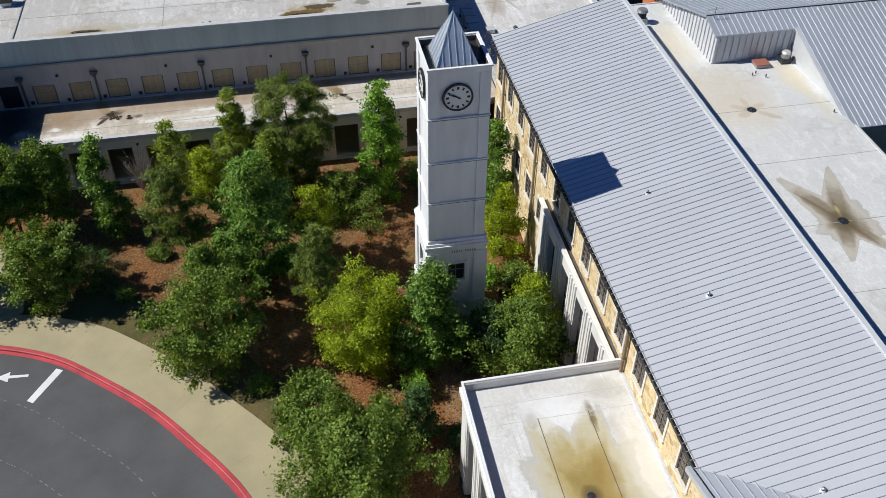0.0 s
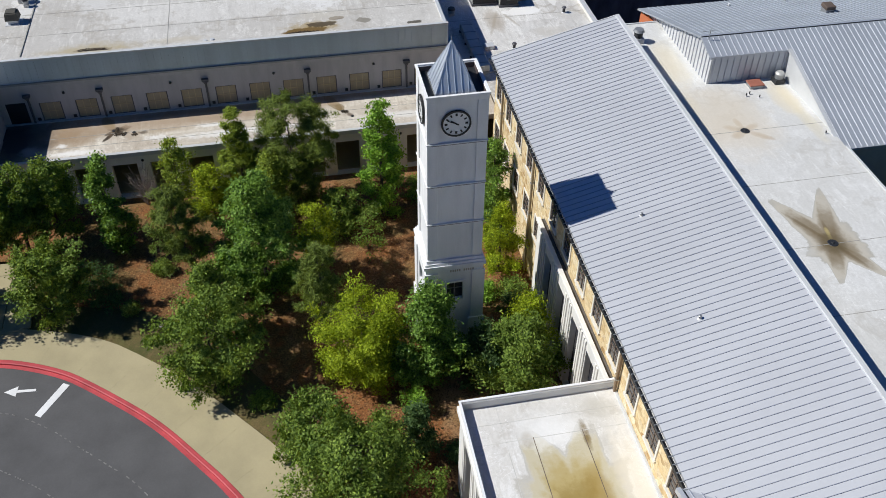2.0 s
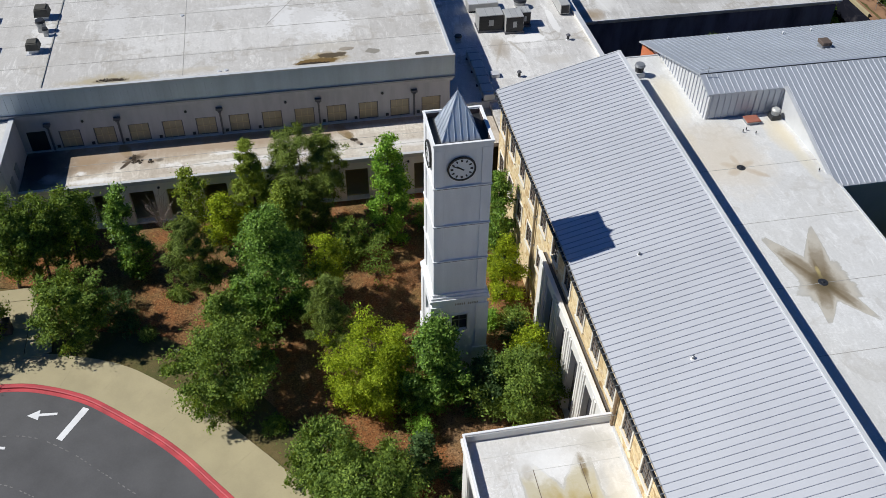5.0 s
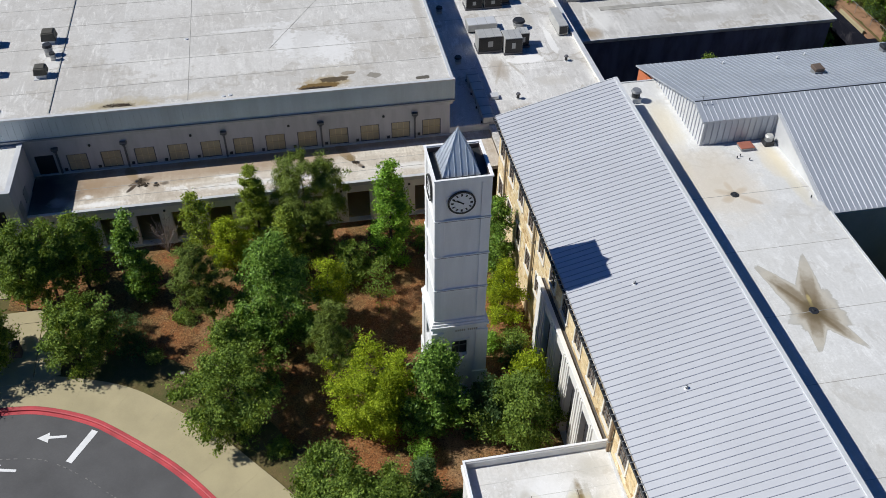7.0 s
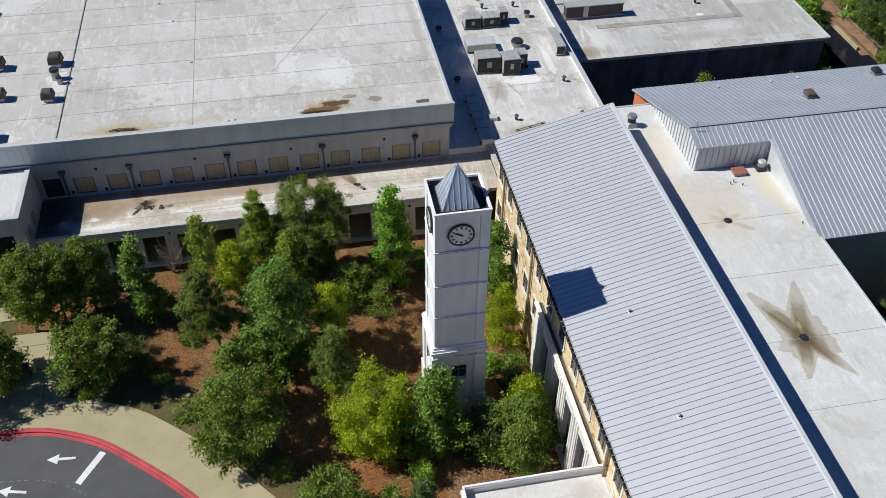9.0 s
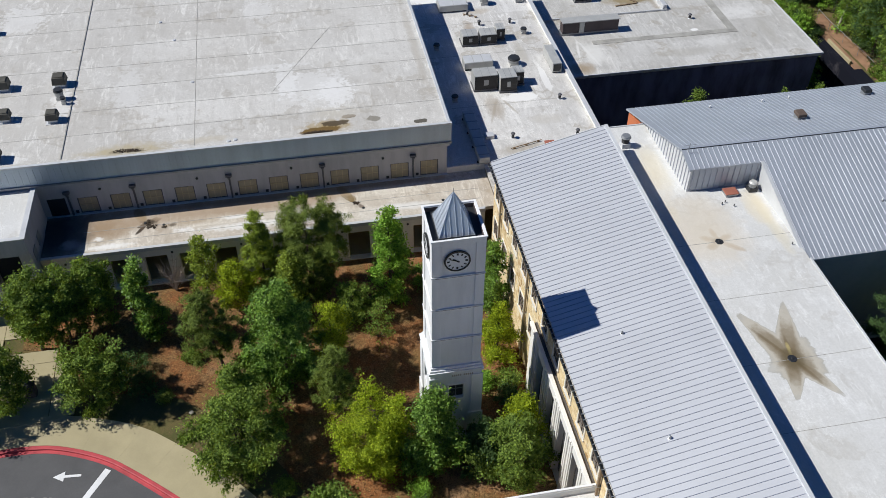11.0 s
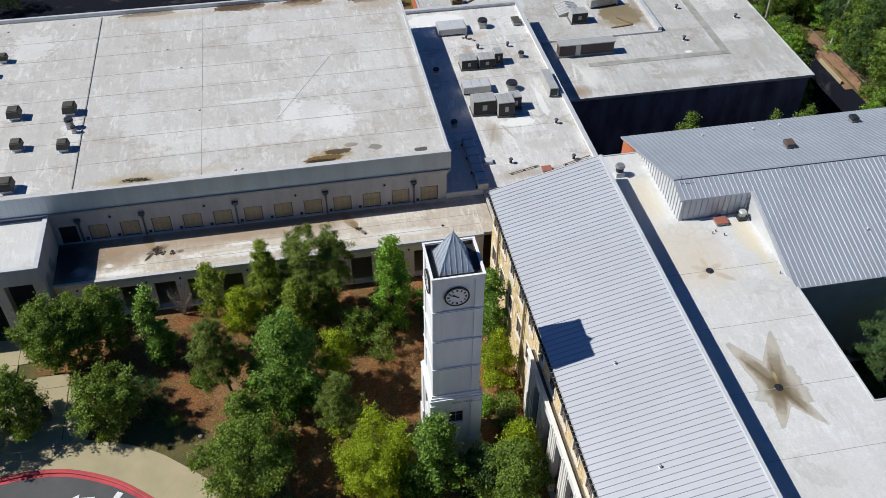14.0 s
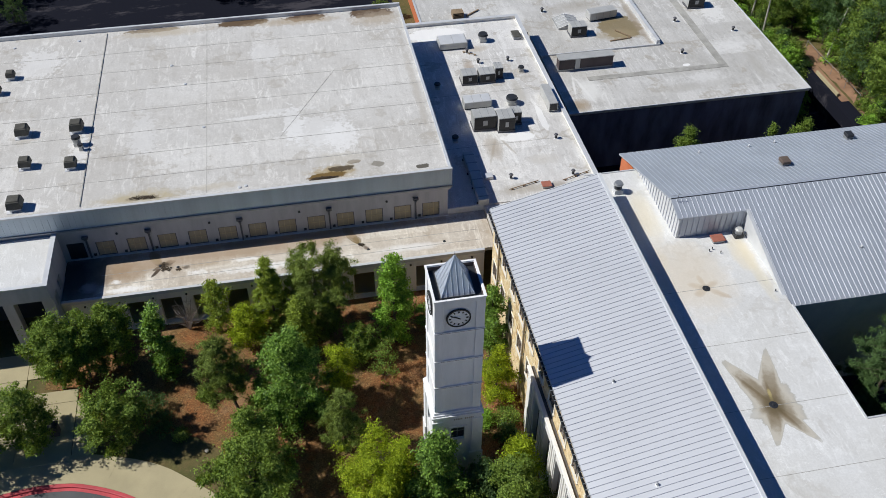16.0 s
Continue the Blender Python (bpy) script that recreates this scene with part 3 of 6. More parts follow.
v = [bm.verts.new(c) for c in (*ring, APEX)]
for i in range(4):
    bm.faces.new((v[i], v[(i + 1) % 4], v[4]))
bm.faces.new(v[3::-1])
pyramid = part("pyramid_roof", bm, M_PYRAMID, tower, "galvanised standing seam pyramid roof")
for i in range(4):
    a, b = ring[i], ring[(i + 1) % 4]
    mid = (a + b) / 2
    for j in range(0, 7):
        f = j / 6
        s = a.lerp(b, f)
        # seams run up the slope until they meet the hip
        k = 1 - abs(2 * f - 1)
        e = s + (APEX - mid) * max(k, 0.0) if 0 < f < 1 else APEX
        n = (b - a).cross(APEX - a).normalized() * 0.012
        part("seam", tube(bmesh.new(), s + n, e + n, 0.018, 0.014, 5), M_PYRAMID, pyramid)
part("pyramid_skirt", boxes((P0 - 0.03, P1 + 0.03, Q0 - 0.03, Q1 + 0.03, 16.63, PZ)), M_GREY, tower)


def clock(m):
    """A round dial with a dark rim, hour bars and two pointers, facing -y at the pose m."""
    bm = bmesh.new()
    bmesh.ops.create_cone(bm, cap_ends=True, segments=40, radius1=0.6, radius2=0.6, depth=0.05, matrix=Matrix.Rotation(radians(90), 4, "X"))
    bmesh.ops.transform(bm, verts=bm.verts, matrix=m)
    dial = part("clock_dial", bm, M_PAINT_DIAL, tower, "white clock dial")
    bm = bmesh.new()
    n = 40
    loops = []
    for i in range(n):
        a = 2 * math.pi * i / n
        loops.append([bm.verts.new((r * math.cos(a), y, r * math.sin(a))) for r, y in ((0.6, -0.06), (0.67, -0.06), (0.68, 0.02), (0.58, 0.02))])
    for a, b in zip(loops, loops[1:] + loops[:1]):
        for j in range(4):
            bm.faces.new((a[j], a[(j + 1) % 4], b[(j + 1) % 4], b[j]))
    bmesh.ops.transform(bm, verts=bm.verts, matrix=m)
    part("rim", bm, M_BLACK, dial, "black clock rim")
    for h in range(12):
        a = radians(30 * h)
        w = 0.035 if h % 3 else 0.05
        bm = boxes((-w, w, -0.04, -0.028, 0.4, 0.53))
        bmesh.ops.transform(bm, verts=bm.verts, matrix=m @ Matrix.Rotation(a, 4, "Y"))
        part("hour_mark", bm, M_BLACK, dial)
    for ang, ln, w in ((-65, 0.44, 0.022), (-56, 0.3, 0.034)):
        bm = boxes((-w, w, -0.055, -0.045, -0.12, ln))
        bmesh.ops.transform(bm, verts=bm.verts, matrix=m @ Matrix.Rotation(radians(ang), 4, "Y"))
        part("pointer", bm, M_BLACK, dial)


M_PAINT_DIAL = plain("white_dial", (0.72, 0.73, 0.74), 0.5, vary=0.03)
M_BLACK = plain("black_paint", (0.012, 0.012, 0.014), 0.5)
clock(pose(1.31, 0.0, 15.5))
clock(pose(0.0, 1.39, 15.5, 0, 0, -90))

# ---- long wing ----
wing = thing("long_wing", "two-storey tan stone school wing with a metal roof", "building")
EX, EZ, RX, RZ = 6.72, 9.67, 14.5, 11.75
WY0, WY1 = -40.0, 14.95
WIN_Y = [13.55 - 2.365 * i for i in range(13)]
WIN_Z = (7.23, 8.67)
holes = [(y - 0.5, y + 0.5, *WIN_Z) for y in WIN_Y] + [(y - 0.5, y + 0.5, 4.08, 5.52) for y in WIN_Y[:5]]
k = Mat("tan_ledge_stone", 0.85, 0, 0.3)
pieces = k.cells(2.9, (1.0, 0.9, 1.3))
tint = k.math("FRACT", k.math("MULTIPLY", pieces, 7.31))
col = k.ramp(tint, (0.0, (0.34, 0.19, 0.07)), (0.12, (0.64, 0.48, 0.26)), (0.4, (0.76, 0.62, 0.38)), (0.65, (0.68, 0.5, 0.26)), (0.82, (0.82, 0.73, 0.54)), (1.0, (0.44, 0.27, 0.11)))
edge_d = k.cells(2.9, (1.0, 0.9, 1.3), "DISTANCE_TO_EDGE", "Distance")
col = k.mix(k.ramp(edge_d, (0.0, 0.4), (0.06, 0.0)), col, (0.5, 0.42, 0.3))
col = k.mix(k.ramp(k.noise(5, 5, 0.7), (0.36, 0.6), (0.5, 0.0)), col, (0.36, 0.2, 0.07))
col = k.mix(k.ramp(k.noise(1.1, 4, 0.6), (0.42, 0.35), (0.58, 0.0)), col, (0.74, 0.6, 0.36))
k.color(col)
k.bump(k.ramp(edge_d, (0.0, 0.0), (0.12, 1.0)), 0.35, 0.03)
M_STONE = k.m
bm = wall(bmesh.new(), "y", 7.0, 0.35, WY0, WY1 - 0.25, -0.2, 9.5, holes)
part("wall", bm, M_STONE, wing, "tan ledge-stone wall")
part("wall", boxes((7.35, 14.3, WY1 - 0.6, WY1 - 0.25, -0.2, 9.5)), M_STONE, wing)
part("ridge_wall", boxes((14.15, 14.36, WY0, WY1 - 0.25, 9.0, 11.58)), M_SEAM, wing)
part("interior", boxes((8.4, 14.0, WY0, WY1 - 0.7, 0, 9.0)), M_INSIDE_SHADE, wing)
wing_roof = part("roof", solid(bmesh.new(), [(EX, WY0, EZ), (RX, WY0, RZ), (RX, WY1, RZ), (EX, WY1, EZ)], 0.14), M_SEAM, wing, "pale grey standing seam roof")
part("ridge_flashing", solid(bmesh.new(), [(RX - 0.12, WY0, RZ + 0.05), (RX + 0.08, WY0, RZ + 0.07), (RX + 0.08, WY1 + 0.02, RZ + 0.07), (RX - 0.12, WY1 + 0.02, RZ + 0.05)], 0.3), M_CAP, wing)
part("rake_trim", solid(bmesh.new(), [(EX - 0.02, WY1, EZ + 0.05), (RX, WY1, RZ + 0.05), (RX, WY1 + 0.06, RZ + 0.05), (EX - 0.02, WY1 + 0.06, EZ + 0.05)], 0.28), M_CAP, wing)
part("eave_gutter", boxes((EX - 0.17, EX - 0.15, WY0, WY1, EZ - 0.16, EZ - 0.03), (EX - 0.17, EX - 0.01, WY0, WY1, EZ - 0.2, EZ - 0.16)), M_DARK, wing, "dark metal eave gutter")
strap = mesh_of("gutter_strap", boxes((EX - 0.19, EX + 0.02, -0.022, 0.022, EZ - 0.03, EZ - 0.005)), M_GREY)
for i in range(86):
    share("gutter_strap", strap, wing, pose(0, WY1 - 0.41 - 0.3678 * i, 0))
part("frieze", boxes((6.94, 7.0, WY0, WY1 - 0.25, 8.98, 9.5)), M_WHITE, wing, "white frieze under the eave")
trim = mesh_of("window_trim", boxes((-0.05, 0.02, -0.63, -0.5, -0.74, 0.84), (-0.05, 0.02, 0.5, 0.63, -0.74, 0.84), (-0.05, 0.02, -0.5, 0.5, 0.72, 0.84), (-0.09, 0.05, -0.66, 0.66, -0.86, -0.73)), M_TRIM)
M_GLASS = Mat("window_glass", 0.12, 0, 0.5).color((0.045, 0.045, 0.052)).m
pane_me = mesh_of("pane", boxes((0.035, 0.055, -0.5, 0.5, -0.72, 0.72)), M_GLASS)
bar_me = mesh_of("glazing_bar", boxes((0.005, 0.035, -0.02, 0.02, -0.72, 0.72), (0.005, 0.035, -0.5, 0.5, -0.02, 0.02), (0.005, 0.035, -0.5, 0.5, -0.34, -0.31), (0.005, 0.035, -0.5, 0.5, 0.31, 0.34), (0.0, 0.035, -0.5, -0.46, -0.72, 0.72), (0.0, 0.035, 0.46, 0.5, -0.72, 0.72)), M_BARBROWN)
spots = [(y, 7.95) for y in WIN_Y] + [(y, 4.8) for y in WIN_Y[:5]]
for y, z in spots:
    w = share("window", trim, wing, pose(7.0, y, z))
    share("pane", pane_me, w, pose(0, 0, 0))
    share("glazing_bar", bar_me, w, pose(0, 0, 0))
for y, z0 in ((12.4, 0.6), (5.4, 0.6), (-8.75, 6.4)):
    d = part("downspout", boxes((6.8, 6.93, y - 0.07, y + 0.07, z0, 9.45), bevel=0.02), M_BROWN if y < -5 else M_TANPIPE, wing, "square metal downspout")
    for z in (2.5, 5.0, 7.2):
        if z > z0:
            part("bracket", boxes((6.78, 7.0, y - 0.09, y + 0.09, z, z + 0.05)), M_GREY, d)
rib = mesh_of("seam", boxes((0, math.hypot(RX - EX, RZ - EZ) - 0.2, -0.011, 0.011, 0, 0.042)), M_RIB)
tilt = -math.degrees(math.atan2(RZ - EZ, RX - EX))
for i in range(148):
    share("seam", rib, wing_roof, pose(EX, WY1 - 0.41 - 0.3678 * i, EZ, 0, tilt, 0))

# cross gable at the near end of the wing
gable = thing("cross_gable", "stone cross gable with a metal roof on the wing", "gable")
GY, GZ, GS = -15.9, 9.62, 0.33
north = part("gable_roof", solid(bmesh.new(), [(6.35, GY, GZ), (14.3, GY, GZ), (14.3, GY - 6.1, GZ + 6.1 * GS), (6.35, GY - 6.1, GZ + 6.1 * GS)], 0.12), M_SEAM, gable)
part("gable_roof", solid(bmesh.new(), [(6.35, GY - 6.1, GZ + 6.1 * GS), (14.3, GY - 6.1, GZ + 6.1 * GS), (14.3, GY - 12.2, GZ), (6.35, GY - 12.2, GZ)], 0.12), M_SEAM, gable)
ang = -math.degrees(math.atan(GS))
grib = mesh_of("seam", boxes((-0.012, 0.012, -6.1 * math.hypot(1, GS), 0, 0, 0.035)), M_RIB)
for i in range(20):
    share("seam", grib, north, pose(6.72 + 0.368 * i, GY, GZ, ang, 0, 0))
part("rake_trim", solid(bmesh.new(), [(6.28, GY + 0.05, GZ + 0.05), (6.46, GY + 0.05, GZ + 0.05), (6.46, GY - 6.1, GZ + 6.1 * GS + 0.05), (6.28, GY - 6.1, GZ + 6.1 * GS + 0.05)], 0.24), M_SEAM, gable)
part("rake_joint", solid(bmesh.new(), [(6.5, GY - 0.05, GZ + 0.02), (6.56, GY - 0.05, GZ + 0.02), (6.56, GY - 6.1, GZ + 6.1 * GS + 0.02), (6.5, GY - 6.1, GZ + 6.1 * GS + 0.02)], 0.05), M_DARK, gable, "dark joint beside the rake trim")
part("gable_wall", boxes((6.6, 6.99, GY - 12.0, GY - 0.15, 6.4, 9.5)), M_STONE, gable)

# tall white arcade in front of the wing's lower storey
arcade = thing("arcade", "white stucco arcade with tall dark openings", "arcade")
AY = [0.72 - 2.33 * i for i in range(4)]
part("wall", wall(bmesh.new(), "y", 6.62, 0.34, -8.4, 3.0, -0.1, 6.55, [(y - 0.58, y + 0.58, 0.7, 5.75) for y in AY]), M_WHITE, arcade)
part("cornice", boxes((6.5, 6.74, -8.4, 3.1, 6.55, 6.76), bevel=0.02), M_WHITE, arcade)
# narrow dark strip between the cornice and the stone wall
part("top_strip", boxes((6.74, 6.98, -8.4, 3.06, 6.55, 6.6)), M_GREYCAP, arcade, "dark grey strip behind the cornice")
part("glazing", boxes((6.965, 6.985, -8.3, 2.8, 0.7, 5.8)), M_GLASS, arcade)
for y in AY + [AY[0] + 2.33]:
    for s in (-0.98, -0.74):
        if y + s < 2.9:
            part("pilaster", boxes((6.55, 6.62, y + s - 0.08 + 2 * 0.86 * 0, y + s + 0.08, 0.3, 6.3)), M_WHITE, arcade)
    for s in (0.74, 0.98):
        if y + s < 2.9:
            part("pilaster", boxes((6.55, 6.62, y + s - 0.08, y + s + 0.08, 0.3, 6.3)), M_WHITE, arcade)

# ---- portico ----
portico = thing("portico", "white portico block with a stained membrane roof", "building")
OCHRE, UMBER, ASH = (0.38, 0.27, 0.055), (0.2, 0.14, 0.05), (0.45, 0.43, 0.38)
PZ2 = 6.28
HORNS = [(109, 4.2, 1.7), (72.7, 4.1, 1.7), (-90, 8.0, 1.9)]
PALE_OCHRE = (0.52, 0.46, 0.29)
M_LOW = membrane_with("porch_membrane", (0.72, 0.71, 0.69), (0.61, 0.59, 0.55), [], [
    ((2.42, -10.5), (0.3, 0.5), UMBER, 0.75, 0.4, 1.6), ((4.93, -10.7), (0.2, 0.9), UMBER, 0.9, 0.5, 1.8), ((3.75, -14.4), (0.5, 0.6), (0.1, 0.07, 0.03), 0.8, 0.4, 1.8), ((4.6, -13.6), (0.7, 1.6), (0.3, 0.2, 0.05), 0.6, 0.4, 1.2), ((3.7, -17.2), (1.4, 3.0), UMBER, 0.5, 0.4, 1.0),
    ((5.9, -9.4), (0.9, 0.7), ASH, 0.6, 0.5, 1.4), ((5.75, -12.2), (0.35, 1.7), ASH, 0.6, 0.6, 1.3), ((3.4, -10.2), (1.8, 1.1), (0.84, 0.84, 0.83), 0.6, 0.7, 1.6), ((6.2, -13.2), (0.8, 2.6), (0.74, 0.68, 0.56), 0.6, 0.5, 1.0)],
    [((3.78, -14.3), HORNS, 0.25, [(1.12, ASH, 0.8, "tide"), (1.0, PALE_OCHRE, 0.85, "firm"), (0.72, OCHRE, 0.85, "soft"), (0.4, UMBER, 0.5, "soft")])], sheet=(2.05, 2.85), scuff=0.75, dirt=0.35)
part("roof", boxes((-0.04, 7.0, -30, -8.45, 5.9, PZ2)), M_LOW, portico, "white membrane roof with yellow-brown stains")
part("membrane_lap", boxes((1.47, 1.49, -29, -8.6, PZ2, PZ2 + 0.006)), M_LAP, portico)
for x in (2.68, 4.86):
    part("membrane_lap", boxes((x - 0.016, x + 0.016, -29, -10.4, PZ2, PZ2 + 0.006)), M_BARBROWN, portico)
for y in (-9.45, -10.45):
    part("membrane_lap", boxes((0.05, 6.85, y - 0.012, y + 0.012, PZ2, PZ2 + 0.006)), M_LAP, portico)
part("parapet_lining", boxes((0.0, 6.88, -8.475, -8.455, PZ2, 6.72), (-0.035, -0.015, -30, -8.48, PZ2, 6.72)), M_CAP, portico, "dull grey lining of the parapet")
PY = [-10.35 - 2.33 * i for i in range(6)]
part("wall", wall(bmesh.new(), "y", -0.07, 0.4, -30, -8.4, -0.1, 6.0, [(y - 0.6, y + 0.6, 0.3, 5.3) for y in PY]), M_WHITE, portico)
part("wall", wall(bmesh.new(), "x", -8.75, 0.35, 0.33, 6.6, -0.1, 6.0, [(1.1 + 2 * i, 2.3 + 2 * i, 0.3, 5.3) for i in range(3)]), M_WHITE, portico)
for y in PY:
    for s in (-0.95, -0.72, 0.72, 0.95):
        part("pilaster", boxes((-0.15, -0.07, y + s - 0.08, y + s + 0.08, 0.2, 6.1)), M_WHITE, portico)
part("cornice", boxes((-0.2, -0.07, -30, -8.4, 6.1, 6.4), (-0.2, 6.5, -8.4, -8.28, 6.1, 6.4)), M_WHITE, portico)
part("parapet", boxes((-0.12, -0.04, -30, -8.36, 6.0, 6.74), (-0.04, 7.0, -8.45, -8.36, 6.0, 6.74)), M_WHITE, portico)
part("coping", boxes((-0.15, -0.05, -30, -8.32, 6.74, 6.81), (-0.05, 6.95, -8.43, -8.32, 6.74, 6.81)), M_COPE, portico, "pale metal coping")
# added dark box that gives the porch its inner shade
part("inner_wall", boxes((4.4, 6.9, -29.8, -9.0, 0, 5.9)), M_INSIDE_SHADE, portico)
part("base_flashing", boxes((6.9, 6.99, -15.8, -8.75, PZ2, 6.42)), M_CAP, portico)
bm = bmesh.new()
tube(bm, (3.72, -14.35, PZ2), (3.72, -14.35, PZ2 + 0.025), 0.16, 0.15, 16)
tube(bm, (3.72, -14.35, PZ2 + 0.025), (3.72, -14.35, PZ2 + 0.045), 0.1, 0.07, 10)
tagged(part("roof_drain", bm, M_DARK), "dark cast roof drain in the stained porch roof", "drain", group="roof drains")

# ---- flat roof behind the ridge ----
D1, D2 = (18.66, 4.85), (18.73, -4.57)
OUT = [(71, 4.0, 1.1), (113, 4.0, 1.1), (-62, 3.1, 0.8), (-111, 2.8, 0.9), (184, 1.1, 1.4), (4, 0.8, 1.15)]
DREGS = (0.17, 0.125, 0.065)
M_FLAT = membrane_with("white_membrane", (0.66, 0.66, 0.65), (0.58, 0.57, 0.54), [
    (D2, [(118, 3.0, 0.13), (-66, 2.0, 0.12), (80, 1.8, 0.12)], (0.14, 0.1, 0.05), 0.6, 0.4, 2.4), (D2, [(80, 1.3, 0.13)], (0.46, 0.38, 0.17), 0.8, 0.5, 2.6),
    (D1, [(150, 1.3, 0.3), (30, 1.1, 0.3), (-40, 1.7, 0.3), (-150, 1.2, 0.35), (95, 1.4, 0.22)], (0.36, 0.26, 0.16), 0.75)], [
    ((18.73, -4.6), (0.75, 0.9), (0.1, 0.075, 0.035), 0.75, 0.3, 2.5),
    ((18.6, 4.9), (0.46, 0.38), (0.08, 0.06, 0.04), 0.9, 0.4, 2.0), ((15.0, -3), (1.7, 8.0), (0.56, 0.54, 0.47), 0.5, 0.5, 0.8, "tide"), ((22.6, 6), (0.5, 3.5), (0.62, 0.55, 0.38), 0.5, 0.4, 0.9), ((18.0, 6.0), (3.2, 4.2), (0.62, 0.54, 0.42), 0.65, 0.5, 0.5), ((22.3, 7.6), (0.9, 2.0), (0.66, 0.57, 0.4), 0.6, 0.5, 0.8), ((17.3, 12.5), (1.0, 3.0), (0.66, 0.58, 0.42), 0.6, 0.5, 0.7), ((16.2, 9.5), (1.2, 5.0), (0.66, 0.58, 0.44), 0.45, 0.5, 0.8), ((17.3, -5.0), (0.6, 0.35), (0.5, 0.5, 0.48), 0.5, 0.4, 2), ((15.6, -12), (1.6, 4.0), (0.5, 0.5, 0.48), 0.45, 0.5, 0.7, "tide")],
    [(D2, OUT, 0.12, [(1.04, (0.36, 0.34, 0.29), 0.8, "tide"), (0.99, (0.47, 0.42, 0.33), 0.7, "firm"), (0.75, DREGS, 0.9, "soft")])], sheet=(30, 4.8), scuff=0.45, dirt=0.3)
FE = 17.4
flat = thing("flat_roofed_block", "block with a stained white membrane roof with painted shade at its west end", "building")
part("roof", solid(bmesh.new(), [(14.36, -40, 9.63), (27, -40, 9.63), (27, -6.4, 9.63), (23.4, -6.4, 9.63), (23.4, 9.75, 9.63), (18.5, 9.75, 9.63), (18.5, FE, 9.63), (14.36, FE, 9.63)], 0.4), M_FLAT, flat, "white membrane roof with brown drain stains")
part("wall", boxes((14.5, 18.3, 15.2, FE - 0.1, -2.2, 9.2), (14.5, 23.2, -6.3, 15.2, -2.2, 9.2), (14.5, 26.8, -40, -6.3, -2.2, 9.2)), M_TAN, flat)
for d in ((23.4, 23.5, -6.4, 2.5, 9.45, 9.69), (23.5, 27.1, -6.45, -6.35, 9.45, 9.69), (14.4, 18.5, FE, FE + 0.1, 9.45, 9.69)):
    part("edge_flashing", boxes(d), M_CAP, flat)
for y in (-14.2, -9.0, -4.62, 0.2, 4.85):
    part("membrane_lap", boxes((14.9, 23.3, y - 0.015, y + 0.015, 9.63, 9.636)), M_LAP_DARK, flat)
for x, y in (D1, D2):
    bm = bmesh.new()
    tube(bm, (x, y, 9.62), (x, y, 9.65), 0.27, 0.24, 16)
    tube(bm, (x, y, 9.65), (x, y, 9.7), 0.09, 0.06, 10)
    tagged(part("roof_drain", bm, M_DARK), "dark cast roof drain with stains round it", "drain", group="roof drains")

# ---- metal-roofed hall ----
hall = thing("metal_roofed_hall", "hall with a grey standing seam metal gable roof", "building")
HY, HZ, SL = 11.3, 11.9, 0.294
HW = 18.35
south = part("roof", solid(bmesh.new(), [(HW, HY, HZ), (HW, 9.7, HZ - 1.6 * SL), (23.3, 9.7, HZ - 1.6 * SL), (23.3, 2.6, HZ - 8.7 * SL), (60, 2.6, HZ - 8.7 * SL), (60, HY, HZ)], 0.12), M_SEAM_DULL, hall, "grey standing seam roof slope")
northr = part("roof", solid(bmesh.new(), [(HW, HY, HZ), (60, HY, HZ), (60, 19.9, HZ - 8.6 * SL), (18.0, 19.9, HZ - 8.6 * SL)], 0.12), M_SEAM_DULL, hall, "grey standing seam roof slope")
part("ridge_cap", boxes((HW, 60, HY - 0.02, HY + 0.16, HZ - 0.05, HZ + 0.05)), M_SEAM_DULL, hall)
# dark strip stands in for the shadow of the ridge cap
part("ridge_shadow_line", boxes((HW, 60, HY - 0.045, HY - 0.02, HZ - 0.05, HZ + 0.035)), M_DARK, hall, "thin dark strip for the ridge cap's shadow")
part("wall", boxes((18.6, 23.2, 9.9, 19.5, -5, 9.25), (23.45, 59, 2.8, 19.5, -5, 9.2)), M_TAN, hall)
part("dormer_wall", boxes((18.61, 23.3, 9.76, 9.9, 9.63, HZ - 1.6 * SL - 0.1)), M_SEAM_DULL, hall)
bm = bmesh.new()
tri = [(18.48, 9.76, 9.6), (18.48, 19.6, 9.3), (18.48, HY, HZ - 0.1), (18.48, 9.76, HZ - 1.6 * SL - 0.1)]
tri2 = [(x + 0.12, y, z) for x, y, z in tri]
va, vb = [bm.verts.new(c) for c in tri], [bm.verts.new(c) for c in tri2]
bm.faces.new(va), bm.faces.new(vb[::-1])
for i in range(4):
    bm.faces.new((va[i], vb[i], vb[(i + 1) % 4], va[(i + 1) % 4]))
part("gable_wall", bm, M_SEAM_PALE, hall, "pale ribbed metal gable wall")
for i in range(22):
    y = 10.0 + 0.42 * i
    top = HZ - abs(y - HY) * SL - 0.1
    if top > 9.5:
        part("wall_rib", boxes((18.43, 18.48, y - 0.02, y + 0.02, 9.5, top)), M_RIB, hall)
for i in range(12):
    part("wall_rib", boxes((18.7 + 0.4 * i, 18.74 + 0.4 * i, 9.71, 9.76, 9.64, HZ - 1.6 * SL - 0.12)), M_RIB, hall)
bm = bmesh.new()
tri = [(23.3, 2.6, HZ - 8.7 * SL - 0.1), (23.3, 9.75, 9.63), (23.3, 9.75, HZ - 1.6 * SL - 0.1)]
va, vb = [bm.verts.new(c) for c in tri], [bm.verts.new((x + 0.12, y, z)) for x, y, z in tri]
bm.faces.new(va), bm.faces.new(vb[::-1])
